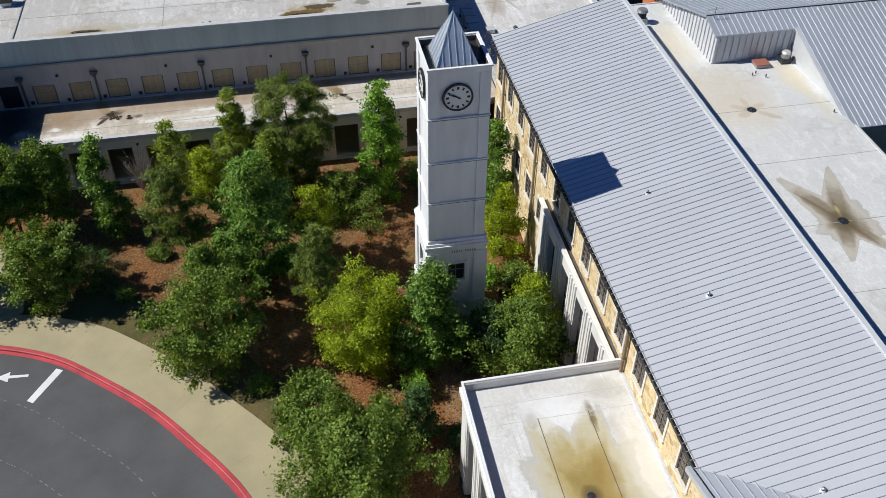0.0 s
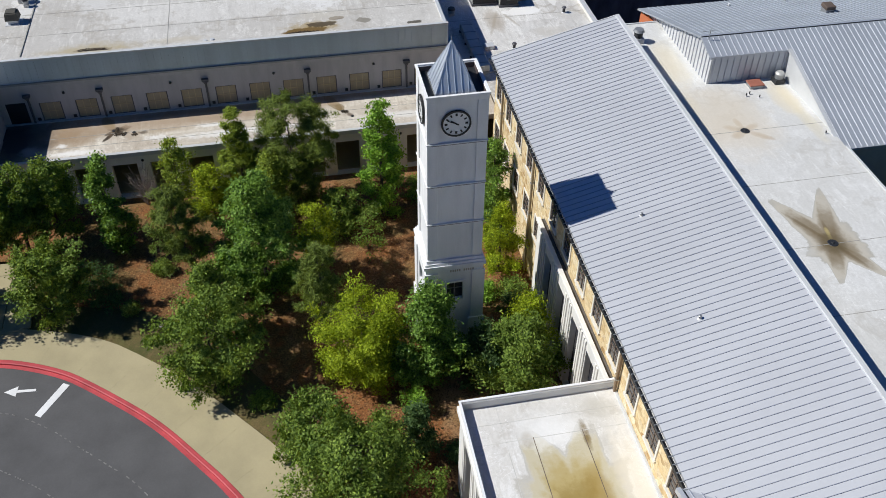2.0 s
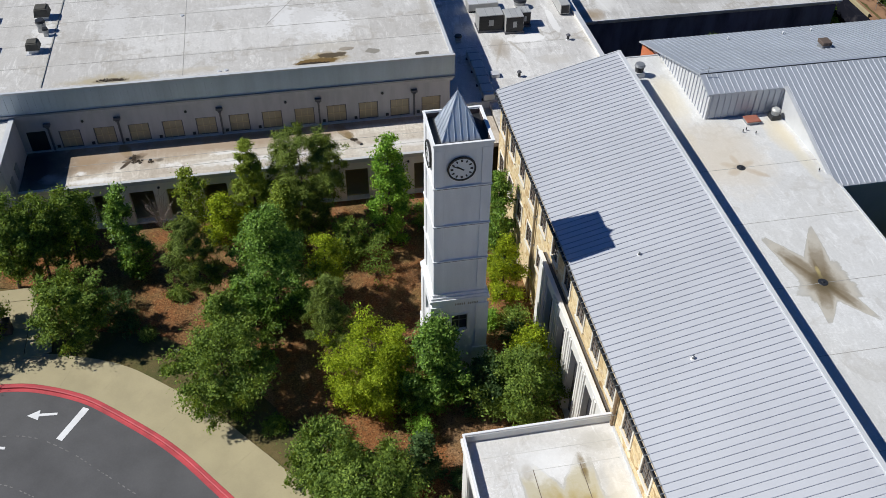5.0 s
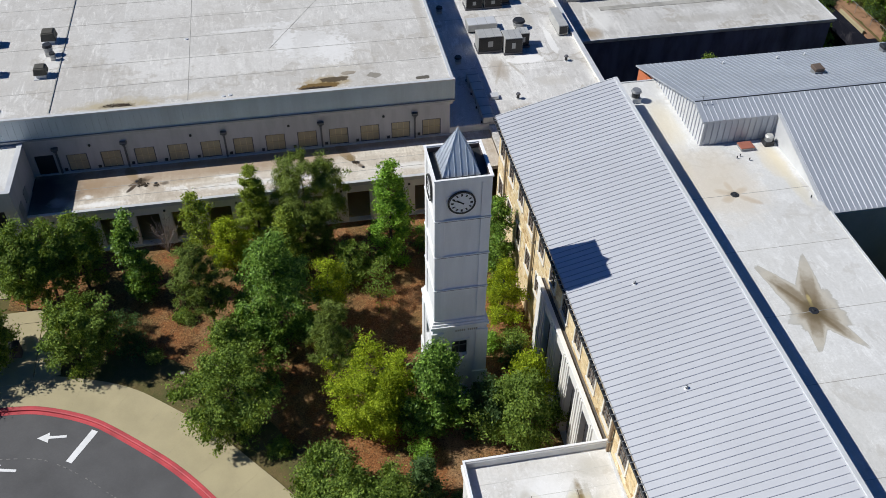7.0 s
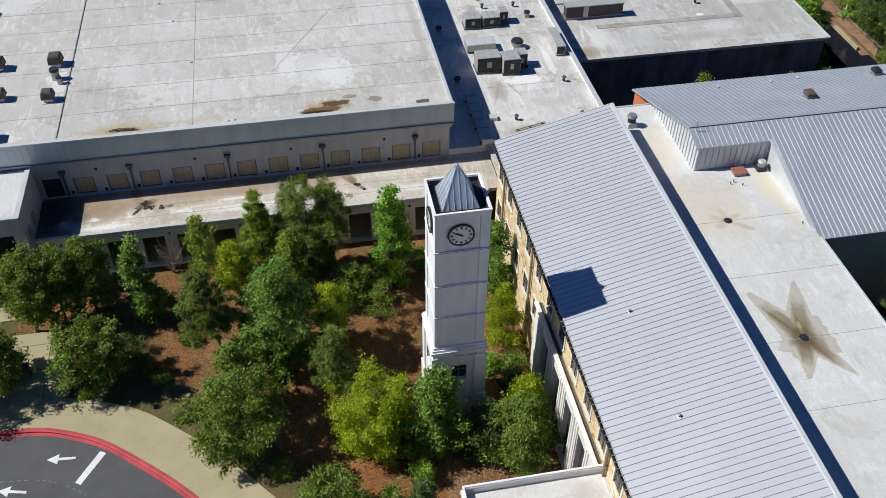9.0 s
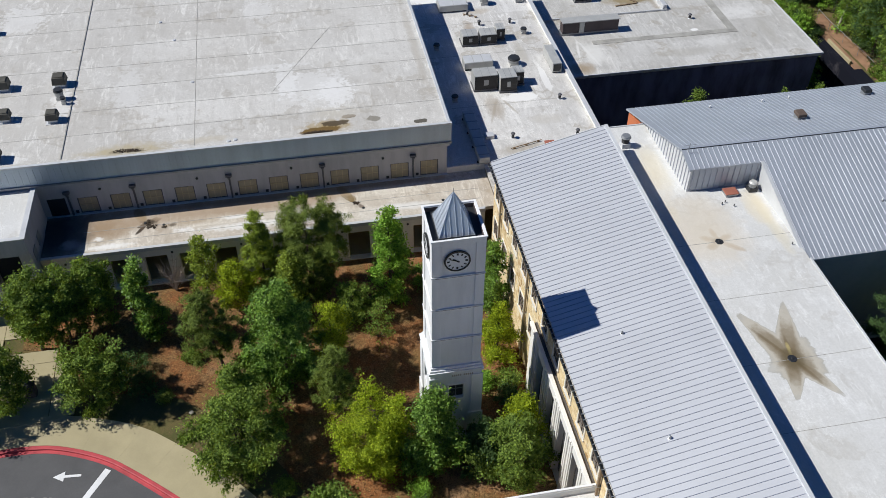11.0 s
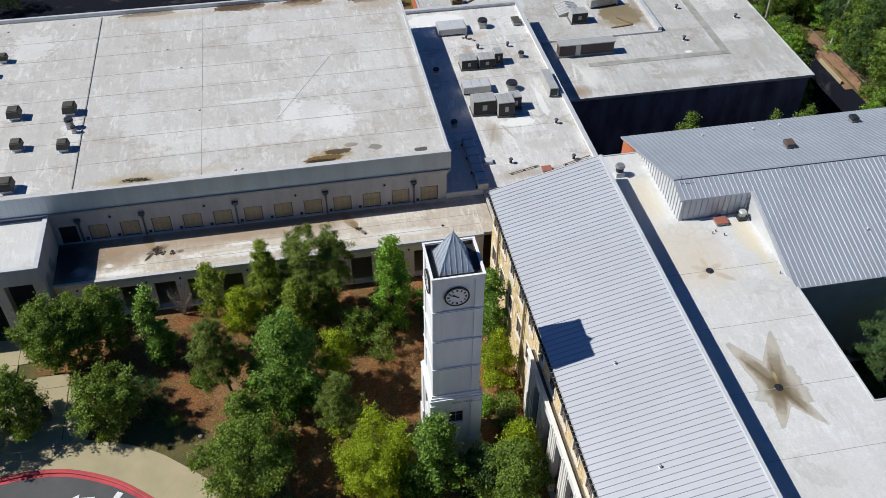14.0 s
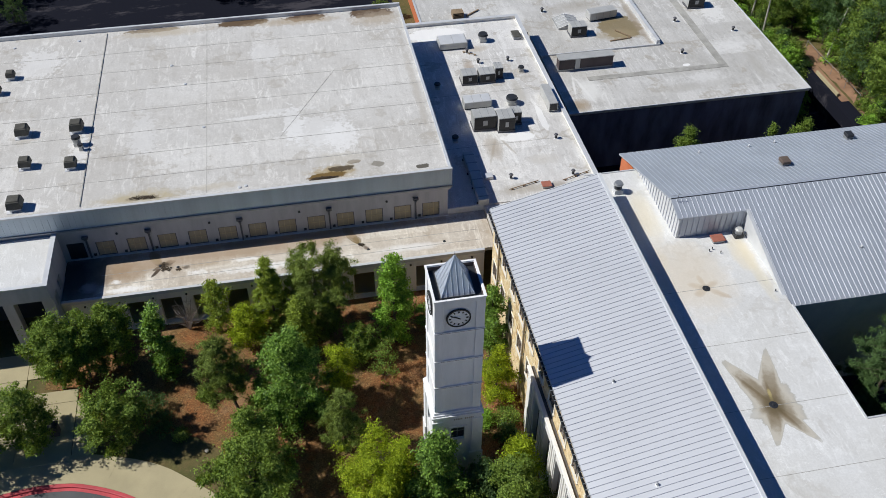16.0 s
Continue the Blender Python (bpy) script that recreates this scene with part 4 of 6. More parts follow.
for i in range(3):
    bm.faces.new((va[i], vb[i], vb[(i + 1) % 3], va[(i + 1) % 3]))
part("side_wall", bm, M_SEAM_PALE, hall)
part("side_flashing", solid(bmesh.new(), [(23.2, 2.6, HZ - 8.7 * SL + 0.05), (23.42, 2.6, HZ - 8.7 * SL + 0.05), (23.42, 9.75, HZ - 1.55 * SL + 0.05), (23.2, 9.75, HZ - 1.55 * SL + 0.05)], 0.12), M_CAP, hall)
part("orange_wall", boxes((18.2, 18.46, FE + 0.12, 19.75, 2.0, 9.3)), M_ORANGE, hall, "orange painted end wall")
hs, hc = math.degrees(math.atan(SL)), math.hypot(1, SL)
# south ribs get a paler metal than the sheet, as sun caught on them
sunlit_long_rib = mesh_of("seam", boxes((-0.012, 0.012, -8.66 * hc, -0.1, 0, 0.035)), M_SEAM)
sunlit_short_rib = mesh_of("seam", boxes((-0.014, 0.014, -1.58 * hc, -0.1, 0, 0.035)), M_SEAM)
north_rib = mesh_of("seam", boxes((-0.012, 0.012, -8.56 * hc, -0.1, 0, 0.04)), M_SEAM_DULL)
for i in range(119):
    x = 18.695 + 0.3436 * i
    share("seam", sunlit_short_rib if x < 23.3 else sunlit_long_rib, south, pose(x, HY, HZ, hs, 0, 0))
    share("seam", north_rib, northr, pose(x, HY, HZ, hs, 0, 180))

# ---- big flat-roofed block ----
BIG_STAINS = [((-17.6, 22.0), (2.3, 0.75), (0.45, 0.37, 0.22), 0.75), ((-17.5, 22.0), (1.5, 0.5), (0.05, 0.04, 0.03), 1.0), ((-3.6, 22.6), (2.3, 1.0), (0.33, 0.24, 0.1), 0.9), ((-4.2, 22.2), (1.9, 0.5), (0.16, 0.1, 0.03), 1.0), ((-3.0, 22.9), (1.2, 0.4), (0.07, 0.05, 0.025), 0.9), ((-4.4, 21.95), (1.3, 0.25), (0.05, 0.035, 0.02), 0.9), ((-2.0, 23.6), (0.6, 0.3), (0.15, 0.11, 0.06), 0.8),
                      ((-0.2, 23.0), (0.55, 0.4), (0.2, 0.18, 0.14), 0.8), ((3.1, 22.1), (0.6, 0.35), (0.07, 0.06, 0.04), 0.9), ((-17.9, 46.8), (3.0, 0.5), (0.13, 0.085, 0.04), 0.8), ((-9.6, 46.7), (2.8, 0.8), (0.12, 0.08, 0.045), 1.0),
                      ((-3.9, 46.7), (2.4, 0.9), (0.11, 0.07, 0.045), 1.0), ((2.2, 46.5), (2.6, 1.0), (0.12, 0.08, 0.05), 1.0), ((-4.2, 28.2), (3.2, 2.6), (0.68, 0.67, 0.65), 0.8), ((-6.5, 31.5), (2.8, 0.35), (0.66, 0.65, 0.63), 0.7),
                      ((-27.5, 42.5), (2.2, 3.0), (0.72, 0.71, 0.69), 0.75), ((-22.7, 29.0), (1.0, 2.2), (0.72, 0.71, 0.69), 0.8), ((-25.8, 22.3), (1.6, 0.5), (0.72, 0.71, 0.69), 0.8),
    ((-17.7, 22.1), (3.6, 1.1), (0.42, 0.36, 0.24), 0.7), ((-12.5, 22.5), (2.2, 0.5), (0.5, 0.45, 0.36), 0.6), ((-3.0, 24.2), (2.2, 1.0), (0.5, 0.46, 0.38), 0.5), ((-17.0, 46.2), (4.6, 0.9), (0.44, 0.37, 0.26), 0.6), ((-5.0, 46.2), (5.0, 0.8), (0.38, 0.3, 0.2), 0.7),
    ((2.6, 45.4), (2.6, 1.6), (0.4, 0.33, 0.24), 0.65), ((-6.2, 29.5), (1.0, 2.8), (0.72, 0.71, 0.69), 0.8), ((-2.6, 27.0), (1.4, 2.2), (0.74, 0.73, 0.71), 0.8), ((-9.2, 31.0), (2.6, 0.3), (0.72, 0.71, 0.69), 0.8), ((-8.0, 41.0), (1.6, 2.0), (0.68, 0.67, 0.65), 0.6), ((-18, 30), (1.2, 3.4), (0.68, 0.67, 0.65), 0.6), ((4.4, 33), (0.4, 9), (0.4, 0.36, 0.3), 0.5)]
M_BIG = membrane_with("grey_white_membrane", (0.59, 0.575, 0.545), (0.49, 0.465, 0.425), [], [(*q[:3], q[3] * 0.7, 1.4, 2.6, "crisp") if q[2][0] > 0.6 else (*q, 0.75 if q[2][0] < 0.25 else 0.9, 1.7, "crisp" if q[2][0] < 0.25 else "soft") for q in BIG_STAINS], sheet=(9.03, 3.1), scuff=0.85, dirt=0.52)
big = thing("gym_block", "large block with a dusty white membrane roof", "building")
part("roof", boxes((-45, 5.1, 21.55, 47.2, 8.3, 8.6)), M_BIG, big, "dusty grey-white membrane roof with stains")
part("expansion_joint", boxes((-22.12, -22.04, 21.6, 46.9, 8.6, 8.66)), M_LAP_DARK, big, "raised grey roof expansion joint")
part("membrane_lap", boxes((-13.07, -13.03, 21.6, 46.9, 8.6, 8.61)), M_LAP_DARK, big)
for y in (24.6, 27.6, 30.6, 33.7, 36.8, 40.0, 43.2):
    part("membrane_lap", boxes((-44, 5.0, y - 0.03, y + 0.03, 8.6, 8.606)), M_LAP_DARK, big)
bm = boxes((0, 10.4, -0.018, 0.018, 0, 0.01))
bmesh.ops.transform(bm, verts=bm.verts, matrix=pose(-7.3, 27.9, 8.6, 0, 0, 60.3))
part("roof_crack", bm, M_LAP_DARK, big)
part("front_coping", boxes((-45, 5.24, 20.92, 21.14, 8.86, 8.97)), M_CAP, big)
part("front_upstand", boxes((-45, 5.0, 21.08, 21.5, 8.3, 8.86)), M_BIG, big)
part("side_coping", boxes((5.02, 5.24, 21.14, 47.4, 8.3, 8.7)), M_CAP, big)
part("rear_parapet", boxes((-45, 5.24, 47.2, 47.45, 8.3, 8.95)), M_CAP, big)
mansard = part("fascia", boxes((-45, 5.22, 20.97, 21.08, 7.32, 8.86)), M_MANSARD, big, "weathered grey-green metal panel fascia")
mrib = mesh_of("seam", boxes((-0.012, 0.012, -0.025, 0, 0, 1.5)), M_MANSARD)
for i in range(110):
    share("seam", mrib, mansard, pose(5.0 - 0.45 * i, 20.97, 7.34, 0, 0, 0))
part("eave_gutter", boxes((-45, 5.22, 20.86, 20.98, 7.2, 7.32)), M_GREY, big, "grey metal gutter below the fascia")
part("frieze", boxes((-45, 5.1, 20.98, 21.2, 6.92, 7.2)), M_TANGREY, big)
WX = []
for b in range(6):
    for j in range(3):
        WX.append(2.38 - 6.71 * b - 1.02 - 2.236 * j)
WX = [x for x in WX if x > -22.5 or x < -25.5] + [3.6]
WZ = (4.3, 5.62)
WY = 21.22
part("wall", wall(bmesh.new(), "x", WY, 0.3, -45, 4.95, 3.9, 6.95, [(x - 0.68, x + 0.68, *WZ) for x in WX] + [(-23.75, -22.5, 3.9, 5.75)]), M_TANGREY, big, "pale tan stucco wall")
part("east_wall", boxes((4.6, 4.95, WY + 0.3, 46.6, -2, 8.3)), M_TANGREY, big)
part("rear_wall", boxes((-45, 4.6, 46.6, 47.0, -2, 8.3)), M_TANGREY, big)
part("inner_wall", boxes((-45, 4.6, WY + 0.6, WY + 0.8, -2, 8.0)), M_INSIDE_SHADE, big)
part("ledge", boxes((-45, 5.0, WY - 0.12, WY, 4.15, 4.23)), M_CAP, big)
part("doorway_panel", boxes((-23.75, -22.5, WY + 0.1, WY + 0.14, 4.15, 5.75)), M_DARK, big, "dark doorway onto the roof")
frame_me = mesh_of("window", wall(bmesh.new(), "x", -0.02, 0.11, -0.68, 0.68, -0.66, 0.66, [(-0.63, 0.63, -0.655, 0.655)]), M_PIPE)
board_me = mesh_of("infill_panel", boxes((-0.63, 0.63, 0.06, 0.1, -0.66, 0.66)), M_BOARD)
mull_me = mesh_of("glazing_bar", boxes((-0.63, 0.63, 0.03, 0.06, -0.02, 0.02), (-0.23, -0.19, 0.03, 0.06, -0.65, 0.65), (0.19, 0.23, 0.03, 0.06, -0.65, 0.65)), M_GOLDBAR)
vent_me = mesh_of("wall_vent", boxes((-0.1, 0.1, -0.06, 0.0, -0.1, 0.1)), M_DARK)
for x in WX:
    w = share("window", frame_me, big, pose(x, WY, sum(WZ) / 2))
    share("infill_panel", board_me, w, pose(0, 0, 0))
    share("glazing_bar", mull_me, w, pose(0, 0, 0))
    share("wall_vent", vent_me, big, pose(x - 0.92, WY, 4.45))
for b in range(5):
    x = 2.38 - 6.71 * b if b < 4 else -22.24
    d = part("downspout", boxes((x - 0.06, x + 0.06, WY - 0.14, WY - 0.01, 4.23, 6.05)), M_PIPE, big, "dark downspout")
    bm = boxes((x - 0.22, x + 0.22, WY - 0.26, WY - 0.01, 6.2, 6.36))
    tube(bm, (x, WY - 0.13, 5.98), (x, WY - 0.13, 6.21), 0.08, 0.2, 8)
    part("leader_head", bm, M_PIPE, d)
    bm = bmesh.new()
    tube(bm, (x - 2.24, WY + 0.02, 6.25), (x - 2.24, WY - 0.07, 6.25), 0.09, 0.09, 10)
    part("overflow", bm, M_DARK, big)

# ---- covered walk ----
RUSTY, SOOT = (0.3, 0.2, 0.12), (0.12, 0.085, 0.06)
# the near-black blotch at x -23.2 paints in the entrance hall's shade
M_WALKROOF = membrane_with("stained_and_shaded_membrane", (0.64, 0.6, 0.53), (0.47, 0.4, 0.32), [
    ((-17.24, 19.45), [(112, 1.8, 0.42), (112, 1.5, 0.25)], (0.24, 0.17, 0.06), 0.95, 0.3, 2.0, "firm"), ((-17.0, 19.4), [(-125, 1.5, 0.16), (-150, 0.9, 0.16), (20, 1.0, 0.2), (40, 0.8, 0.16), (160, 0.7, 0.14)], (0.05, 0.035, 0.025), 1.0, 0.35, 2.4, "firm"), ((-2.39, 19.1), [(115, 2.3, 0.35), (100, 0.9, 0.3)], (0.2, 0.14, 0.06), 1.0, 0.3, 2.0, "tide"), ((-2.1, 18.9), [(-60, 0.8, 0.2)], SOOT, 0.8)], [
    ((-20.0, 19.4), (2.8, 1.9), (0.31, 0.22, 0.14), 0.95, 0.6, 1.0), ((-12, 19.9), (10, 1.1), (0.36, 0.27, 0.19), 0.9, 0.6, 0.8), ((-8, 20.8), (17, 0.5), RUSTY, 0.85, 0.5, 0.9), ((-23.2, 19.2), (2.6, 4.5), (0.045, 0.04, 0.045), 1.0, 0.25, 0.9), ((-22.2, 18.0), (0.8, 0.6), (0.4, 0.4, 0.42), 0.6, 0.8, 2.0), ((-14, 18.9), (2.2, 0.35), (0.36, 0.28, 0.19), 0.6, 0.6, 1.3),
    ((-16.9, 19.4), (0.6, 0.4), (0.06, 0.045, 0.03), 0.9, 0.9, 3.4), ((-15.3, 18.9), (0.35, 0.2), (0.1, 0.08, 0.06), 0.8, 1.0, 4.0), ((-4.5, 20.2), (3.5, 0.5), (0.38, 0.28, 0.19), 0.7, 0.6, 1.2), ((-9, 17.9), (6, 0.45), (0.78, 0.77, 0.75), 0.75, 1.3, 2.4), ((-19.5, 17.3), (2, 0.35), (0.8, 0.79, 0.77), 0.75, 1.3, 2.4), ((-14.5, 18.2), (0.8, 0.3), (0.8, 0.79, 0.77), 0.75, 1.3, 2.4), ((-11.0, 19.0), (1.2, 0.25), (0.8, 0.79, 0.77), 0.75, 1.3, 2.4), ((-20.3, 18.2), (0.4, 0.25), (0.8, 0.79, 0.77), 0.75, 1.3, 2.4), ((1.5, 18.0), (3, 0.5), (0.74, 0.73, 0.71), 0.7, 0.7, 1.0)], sheet=(3.1, 1.15), scuff=0.8, dirt=0.6, dirt_color=(0.36, 0.28, 0.2))
cover = thing("covered_walk", "single-storey covered walk with a white membrane roof", "building")
part("roof", boxes((-24.0, 7.9, 16.9, 21.25, 3.86, 4.15)), M_WALKROOF, cover, "stained white membrane roof with painted shade at its west end")
part("edge_trim", boxes((-24.0, 6.95, 16.66, 16.9, 3.9, 4.19)), M_CAP, cover)
for y in (17.95, 19.1):
    part("membrane_lap", boxes((-21.4, 6.9, y - 0.02, y + 0.02, 4.15, 4.157)), M_LAP_DARK, cover)
CX = [-23.7 + 2.375 * i for i in range(13)]
part("wall", wall(bmesh.new(), "x", 16.76, 0.4, -24.0, 6.95, -0.1, 3.9, [(x - 0.78, x + 0.78, 0.5, 3.28) for x in CX]), M_WHITE, cover)
part("plinth", boxes((-24.0, 6.95, 16.7, 17.16, -0.1, 0.72)), M_WHITE, cover)
part("rear_wall", boxes((-24.0, 6.95, 20.6, 20.9, 0, 3.86)), M_TANGREY, cover)
part("floor", boxes((-24.0, 6.95, 17.16, 20.6, 0.2, 0.8)), M_CONC, cover)
for x in CX:
    bm = bmesh.new()
    tube(bm, (x + 1.18, 16.77, 3.5), (x + 1.18, 16.68, 3.5), 0.08, 0.08, 10)
    part("wall_lamp", bm, M_DARK, cover)

# ---- entrance hall ----
entry = thing("entrance_hall", "pale grey entrance hall with a square columned porch", "building")
part("roof", boxes((-45, -24.3, 15.8, 20.7, 6.7, 7.0)), M_FLAT, entry, "white membrane roof")
part("parapet", boxes((-45, -24.05, 15.6, 15.8, 5.7, 7.1), (-24.3, -24.05, 15.8, 20.9, 4.16, 7.1), (-45, -24.3, 20.7, 20.9, 6.4, 7.06)), M_TANGREY, entry)
part("coping", boxes((-45, -24.0, 15.55, 15.84, 7.1, 7.16), (-24.34, -24.0, 15.84, 20.9, 7.1, 7.16)), M_CAP, entry)
part("soffit", boxes((-45, -24.3, 15.8, 20.7, 5.7, 5.85)), M_TANGREY, entry)
part("rear_wall", boxes((-45, -24.3, 19.4, 19.7, 0, 5.7)), M_INSIDE_SHADE, entry)
for x in (-24.6, -27.2, -29.8, -32.4, -35.0):
    part("column", boxes((x - 0.36, x + 0.36, 16.1, 16.8, 0.25, 5.7), bevel=0.02), M_TANGREY, entry, "square pale stucco column")
part("step", boxes((-45, -24.2, 15.3, 19.6, 0, 0.42)), M_CONC, entry)
for y in (16.3, 17.8):
    part("side_louvre", boxes((-24.06, -24.02, y, y + 0.7, 4.5, 5.4)), M_GREY, entry)
part("side_wall", boxes((-24.3, -24.07, 15.8, 19.6, 0.3, 4.2)), M_TANGREY, entry)

# ---- low service block with the machines ----
M_STRIP = membrane_with("patched_membrane", (0.64, 0.63, 0.61), (0.53, 0.51, 0.48), [((11.0, 30.2), [(-110, 4.5, 0.16), (-70, 3.5, 0.14)], (0.4, 0.36, 0.3), 0.7)], [
    ((10.4, 28.5), (0.9, 1.9), (0.36, 0.31, 0.25), 0.75, 0.6, 1.2), ((12.8, 29.6), (1.7, 0.7), (0.8, 0.79, 0.77), 0.85, 0.6, 1.0, "crisp"), ((11.5, 22.6), (2.4, 0.8), (0.36, 0.32, 0.26), 0.75, 0.6, 1.3), ((11, 41.2), (0.6, 1.8), (0.34, 0.27, 0.2), 0.75, 0.6, 1.5), ((9, 48), (3.4, 1.5), (0.8, 0.79, 0.77), 0.85, 0.5, 0.8, "crisp"),
    ((14.6, 36.5), (0.6, 2.2), (0.4, 0.37, 0.31), 0.6, 0.6, 1.2), ((12.3, 44.6), (1.6, 0.7), (0.42, 0.36, 0.28), 0.65, 0.6, 1.2), ((14.2, 26.2), (1.6, 0.8), (0.48, 0.45, 0.4), 0.6, 0.7, 1.0), ((15.6, 32), (0.4, 3.0), (0.78, 0.77, 0.75), 0.7, 0.6, 1.0, "crisp"), ((14.0, 22.6), (1.4, 0.6), (0.3, 0.25, 0.2), 0.7, 0.6, 1.5), ((10.6, 33.4), (1.2, 0.5), (0.4, 0.36, 0.3), 0.7, 0.6, 1.4)], sheet=(3.0, 4.0), scuff=0.9, dirt=0.75)
strip = thing("service_block", "low service block with a patched white membrane roof", "building")
part("roof", boxes((4.96, 17.6, 21.3, 49.8, 4.4, 4.7)), M_STRIP, strip, "patched white membrane roof")
part("roof", boxes((7.9, 14.3, 15.0, 21.3, 4.3, 4.6)), M_STRIP, strip)
part("upstand", boxes((4.96, 7.9, 21.26, 21.3, 4.15, 4.66)), M_WHITE, strip)
part("wall", boxes((5.0, 17.6, 21.4, 49.8, -5, 4.4)), M_TAN, strip)
part("parapet", boxes((17.6, 17.85, 15.3, 50.1, 3.9, 5.0), (4.95, 17.6, 49.8, 50.1, 3.9, 5.0)), M_WHITE, strip)
part("coping", boxes((17.54, 17.92, 15.3, 50.16, 5.0, 5.06), (4.95, 17.54, 49.74, 50.16, 5.0, 5.06)), M_CAP, strip)
for y in (28.9, 36.9, 42.5):
    part("membrane_lap", boxes((5.3, 17.5, y - 0.02, y + 0.02, 4.7, 4.706)), M_LAP_DARK, strip)

# ---- rear classroom block ----
M_CLASS = membrane_with("grey_membrane", (0.54, 0.53, 0.51), (0.44, 0.425, 0.395), [((21.5, 41.6), [(-80, 5.5, 0.2), (-100, 4.0, 0.16)], (0.72, 0.71, 0.69), 0.8)], [
    ((29.3, 49.9), (2.7, 2.9), (0.19, 0.14, 0.055), 0.85, 0.5, 1.3, "crisp"), ((28.6, 48.4), (2.8, 1.4), (0.3, 0.24, 0.14), 0.75, 0.5, 1.0), ((20.6, 36.4), (1.6, 1.2), (0.3, 0.22, 0.13), 0.75, 0.6, 1.2), ((22.5, 38.8), (1.2, 2.2), (0.68, 0.67, 0.64), 0.8, 0.6, 0.9), ((39, 44), (3.0, 1.2), (0.7, 0.69, 0.67), 0.5, 1.8, 1.6), ((34.5, 39), (2.6, 1.0), (0.68, 0.67, 0.65), 0.45, 1.8, 1.6), ((40.5, 52), (1.6, 3.0), (0.7, 0.69, 0.67), 0.7, 1.7, 2.2, "crisp"), ((26, 55), (4, 1.5), (0.34, 0.31, 0.26), 0.6, 0.5, 0.8),
    ((31.4, 51), (0.5, 6), (0.26, 0.21, 0.15), 0.75, 0.5, 1.1), ((33.5, 41.4), (0.5, 0.3), (0.8, 0.79, 0.77), 0.9, 0.4, 2, "crisp"), ((31, 37.5), (3.5, 0.8), (0.36, 0.34, 0.3), 0.5, 0.7, 0.9), ((24, 45.2), (4.5, 0.5), (0.32, 0.28, 0.22), 0.65, 0.6, 1.0), ((40.5, 40), (0.7, 3.2), (0.38, 0.36, 0.32), 0.5, 0.6, 1.1), ((18.5, 54), (1.5, 2.6), (0.7, 0.69, 0.66), 0.7, 0.6, 0.8)], sheet=(6.1, 3.05), scuff=0.9, dirt=0.75)
rear = thing("classroom_block", "low rear block with a grey membrane roof", "building")
part("roof", boxes((19.4, 43.8, 35.2, 82, 2.2, 2.5)), M_CLASS, rear, "weathered grey membrane roof")
part("roof", boxes((8.6, 19.4, 50.6, 82, 2.2, 2.5)), M_CLASS, rear, "weathered grey membrane roof")
for d in ((19.3, 43.9, 35.1, 35.2, 2.42, 2.55), (43.8, 43.9, 35.2, 82, 2.42, 2.55), (8.45, 8.6, 50.5, 82, 2.3, 2.58)):
    part("edge_flashing", boxes(d), M_CAP, rear)
part("wall", boxes((19.6, 43.6, 35.4, 81, -5.0, 2.2), (8.7, 19.6, 50.8, 81, -2.4, 2.2)), M_REARWALL_SHADE, rear, "streaky rear wall with blue shade in its colour")
part("side_wall", boxes((8.5, 8.68, 50.6, 81, -2.4, 2.3)), M_ORANGE, rear, "orange painted side wall")
part("roof_strip", boxes((22.9, 37.6, 40.3, 41.0, 2.5, 2.53), (36.8, 37.6, 41.0, 80, 2.5, 2.53)), M_LAP_DARK, rear, "grey walkway strip on the roof")
part("well_parapet", boxes((31.9, 32.3, 45.7, 60, 2.5, 3.0), (19.5, 32.3, 45.5, 45.62, 2.5, 2.66)), M_CAP, rear)

# ---- road markings ----
def flat_mark(name, label, corners, category="marking", group="road markings", paint=None):
    bm = bmesh.new()
    solid(bm, [(x, y, 0.008) for x, y in corners], 0.006)
    return tagged(part(name, bm, paint or M_PAINT), label, category, group, "structure")


def arrow_mark(x, y, ang, ln=1.64):
    c, s = math.cos(radians(ang)), math.sin(radians(ang))
    pts = [(0, 0), (0.66, 0.35), (0.66, 0.09), (ln, 0.08), (ln, -0.08), (0.66, -0.09), (0.66, -0.35)]
    return flat_mark("lane_arrow", "worn white lane arrow painted on the asphalt", [(x + u * c - v * s, y + u * s + v * c) for u, v in pts])


arrow_mark(-22.52, 1.9, -5)
arrow_mark(-24.95, 0.25, -13)
flat_mark("stop_bar", "thick white bar painted across the drive lane", [(-19.52, 1.98), (-20.74, 0.04), (-20.42, -0.17), (-19.17, 1.78)])
lane = spline([(-27, 0.9, 0), (-24, 0.75, 0), (-21.9, 0.3, 0), (-19.85, -1.04, 0), (-18.36, -2.37, 0), (-17.0, -3.6, 0), (-15.24, -5.3, 0), (-13.4, -8.2, 0), (-12.2, -12, 0)], 6)
inner = spline([(-25, -1.9, 0), (-23, -2.5, 0), (-21.49, -3.44, 0), (-20.64, -4.03, 0), (-19.5, -4.95, 0), (-17.6, -7.0, 0), (-16, -10, 0)], 6)
for line in (lane, inner):
    for i in range(0, len(line) - 1):
        a, b = line[i], line[i].lerp(line[i + 1], 0.55)
        n = Vector((-(b - a).y, (b - a).x, 0)).normalized() * 0.03
        if i % 5 == 3:
            continue
        flat_mark("lane_dash", "faded thin white dashed lane line", [(a.x + n.x, a.y + n.y), (a.x - n.x, a.y - n.y), (b.x - n.x, b.y - n.y), (b.x + n.x, b.y + n.y)], paint=M_FADED)


# ---- roof machines ----
M_HOOD = plain("weathered_hood", (0.09, 0.085, 0.07), 0.7, 0.1, vary=0.3, scale=5)

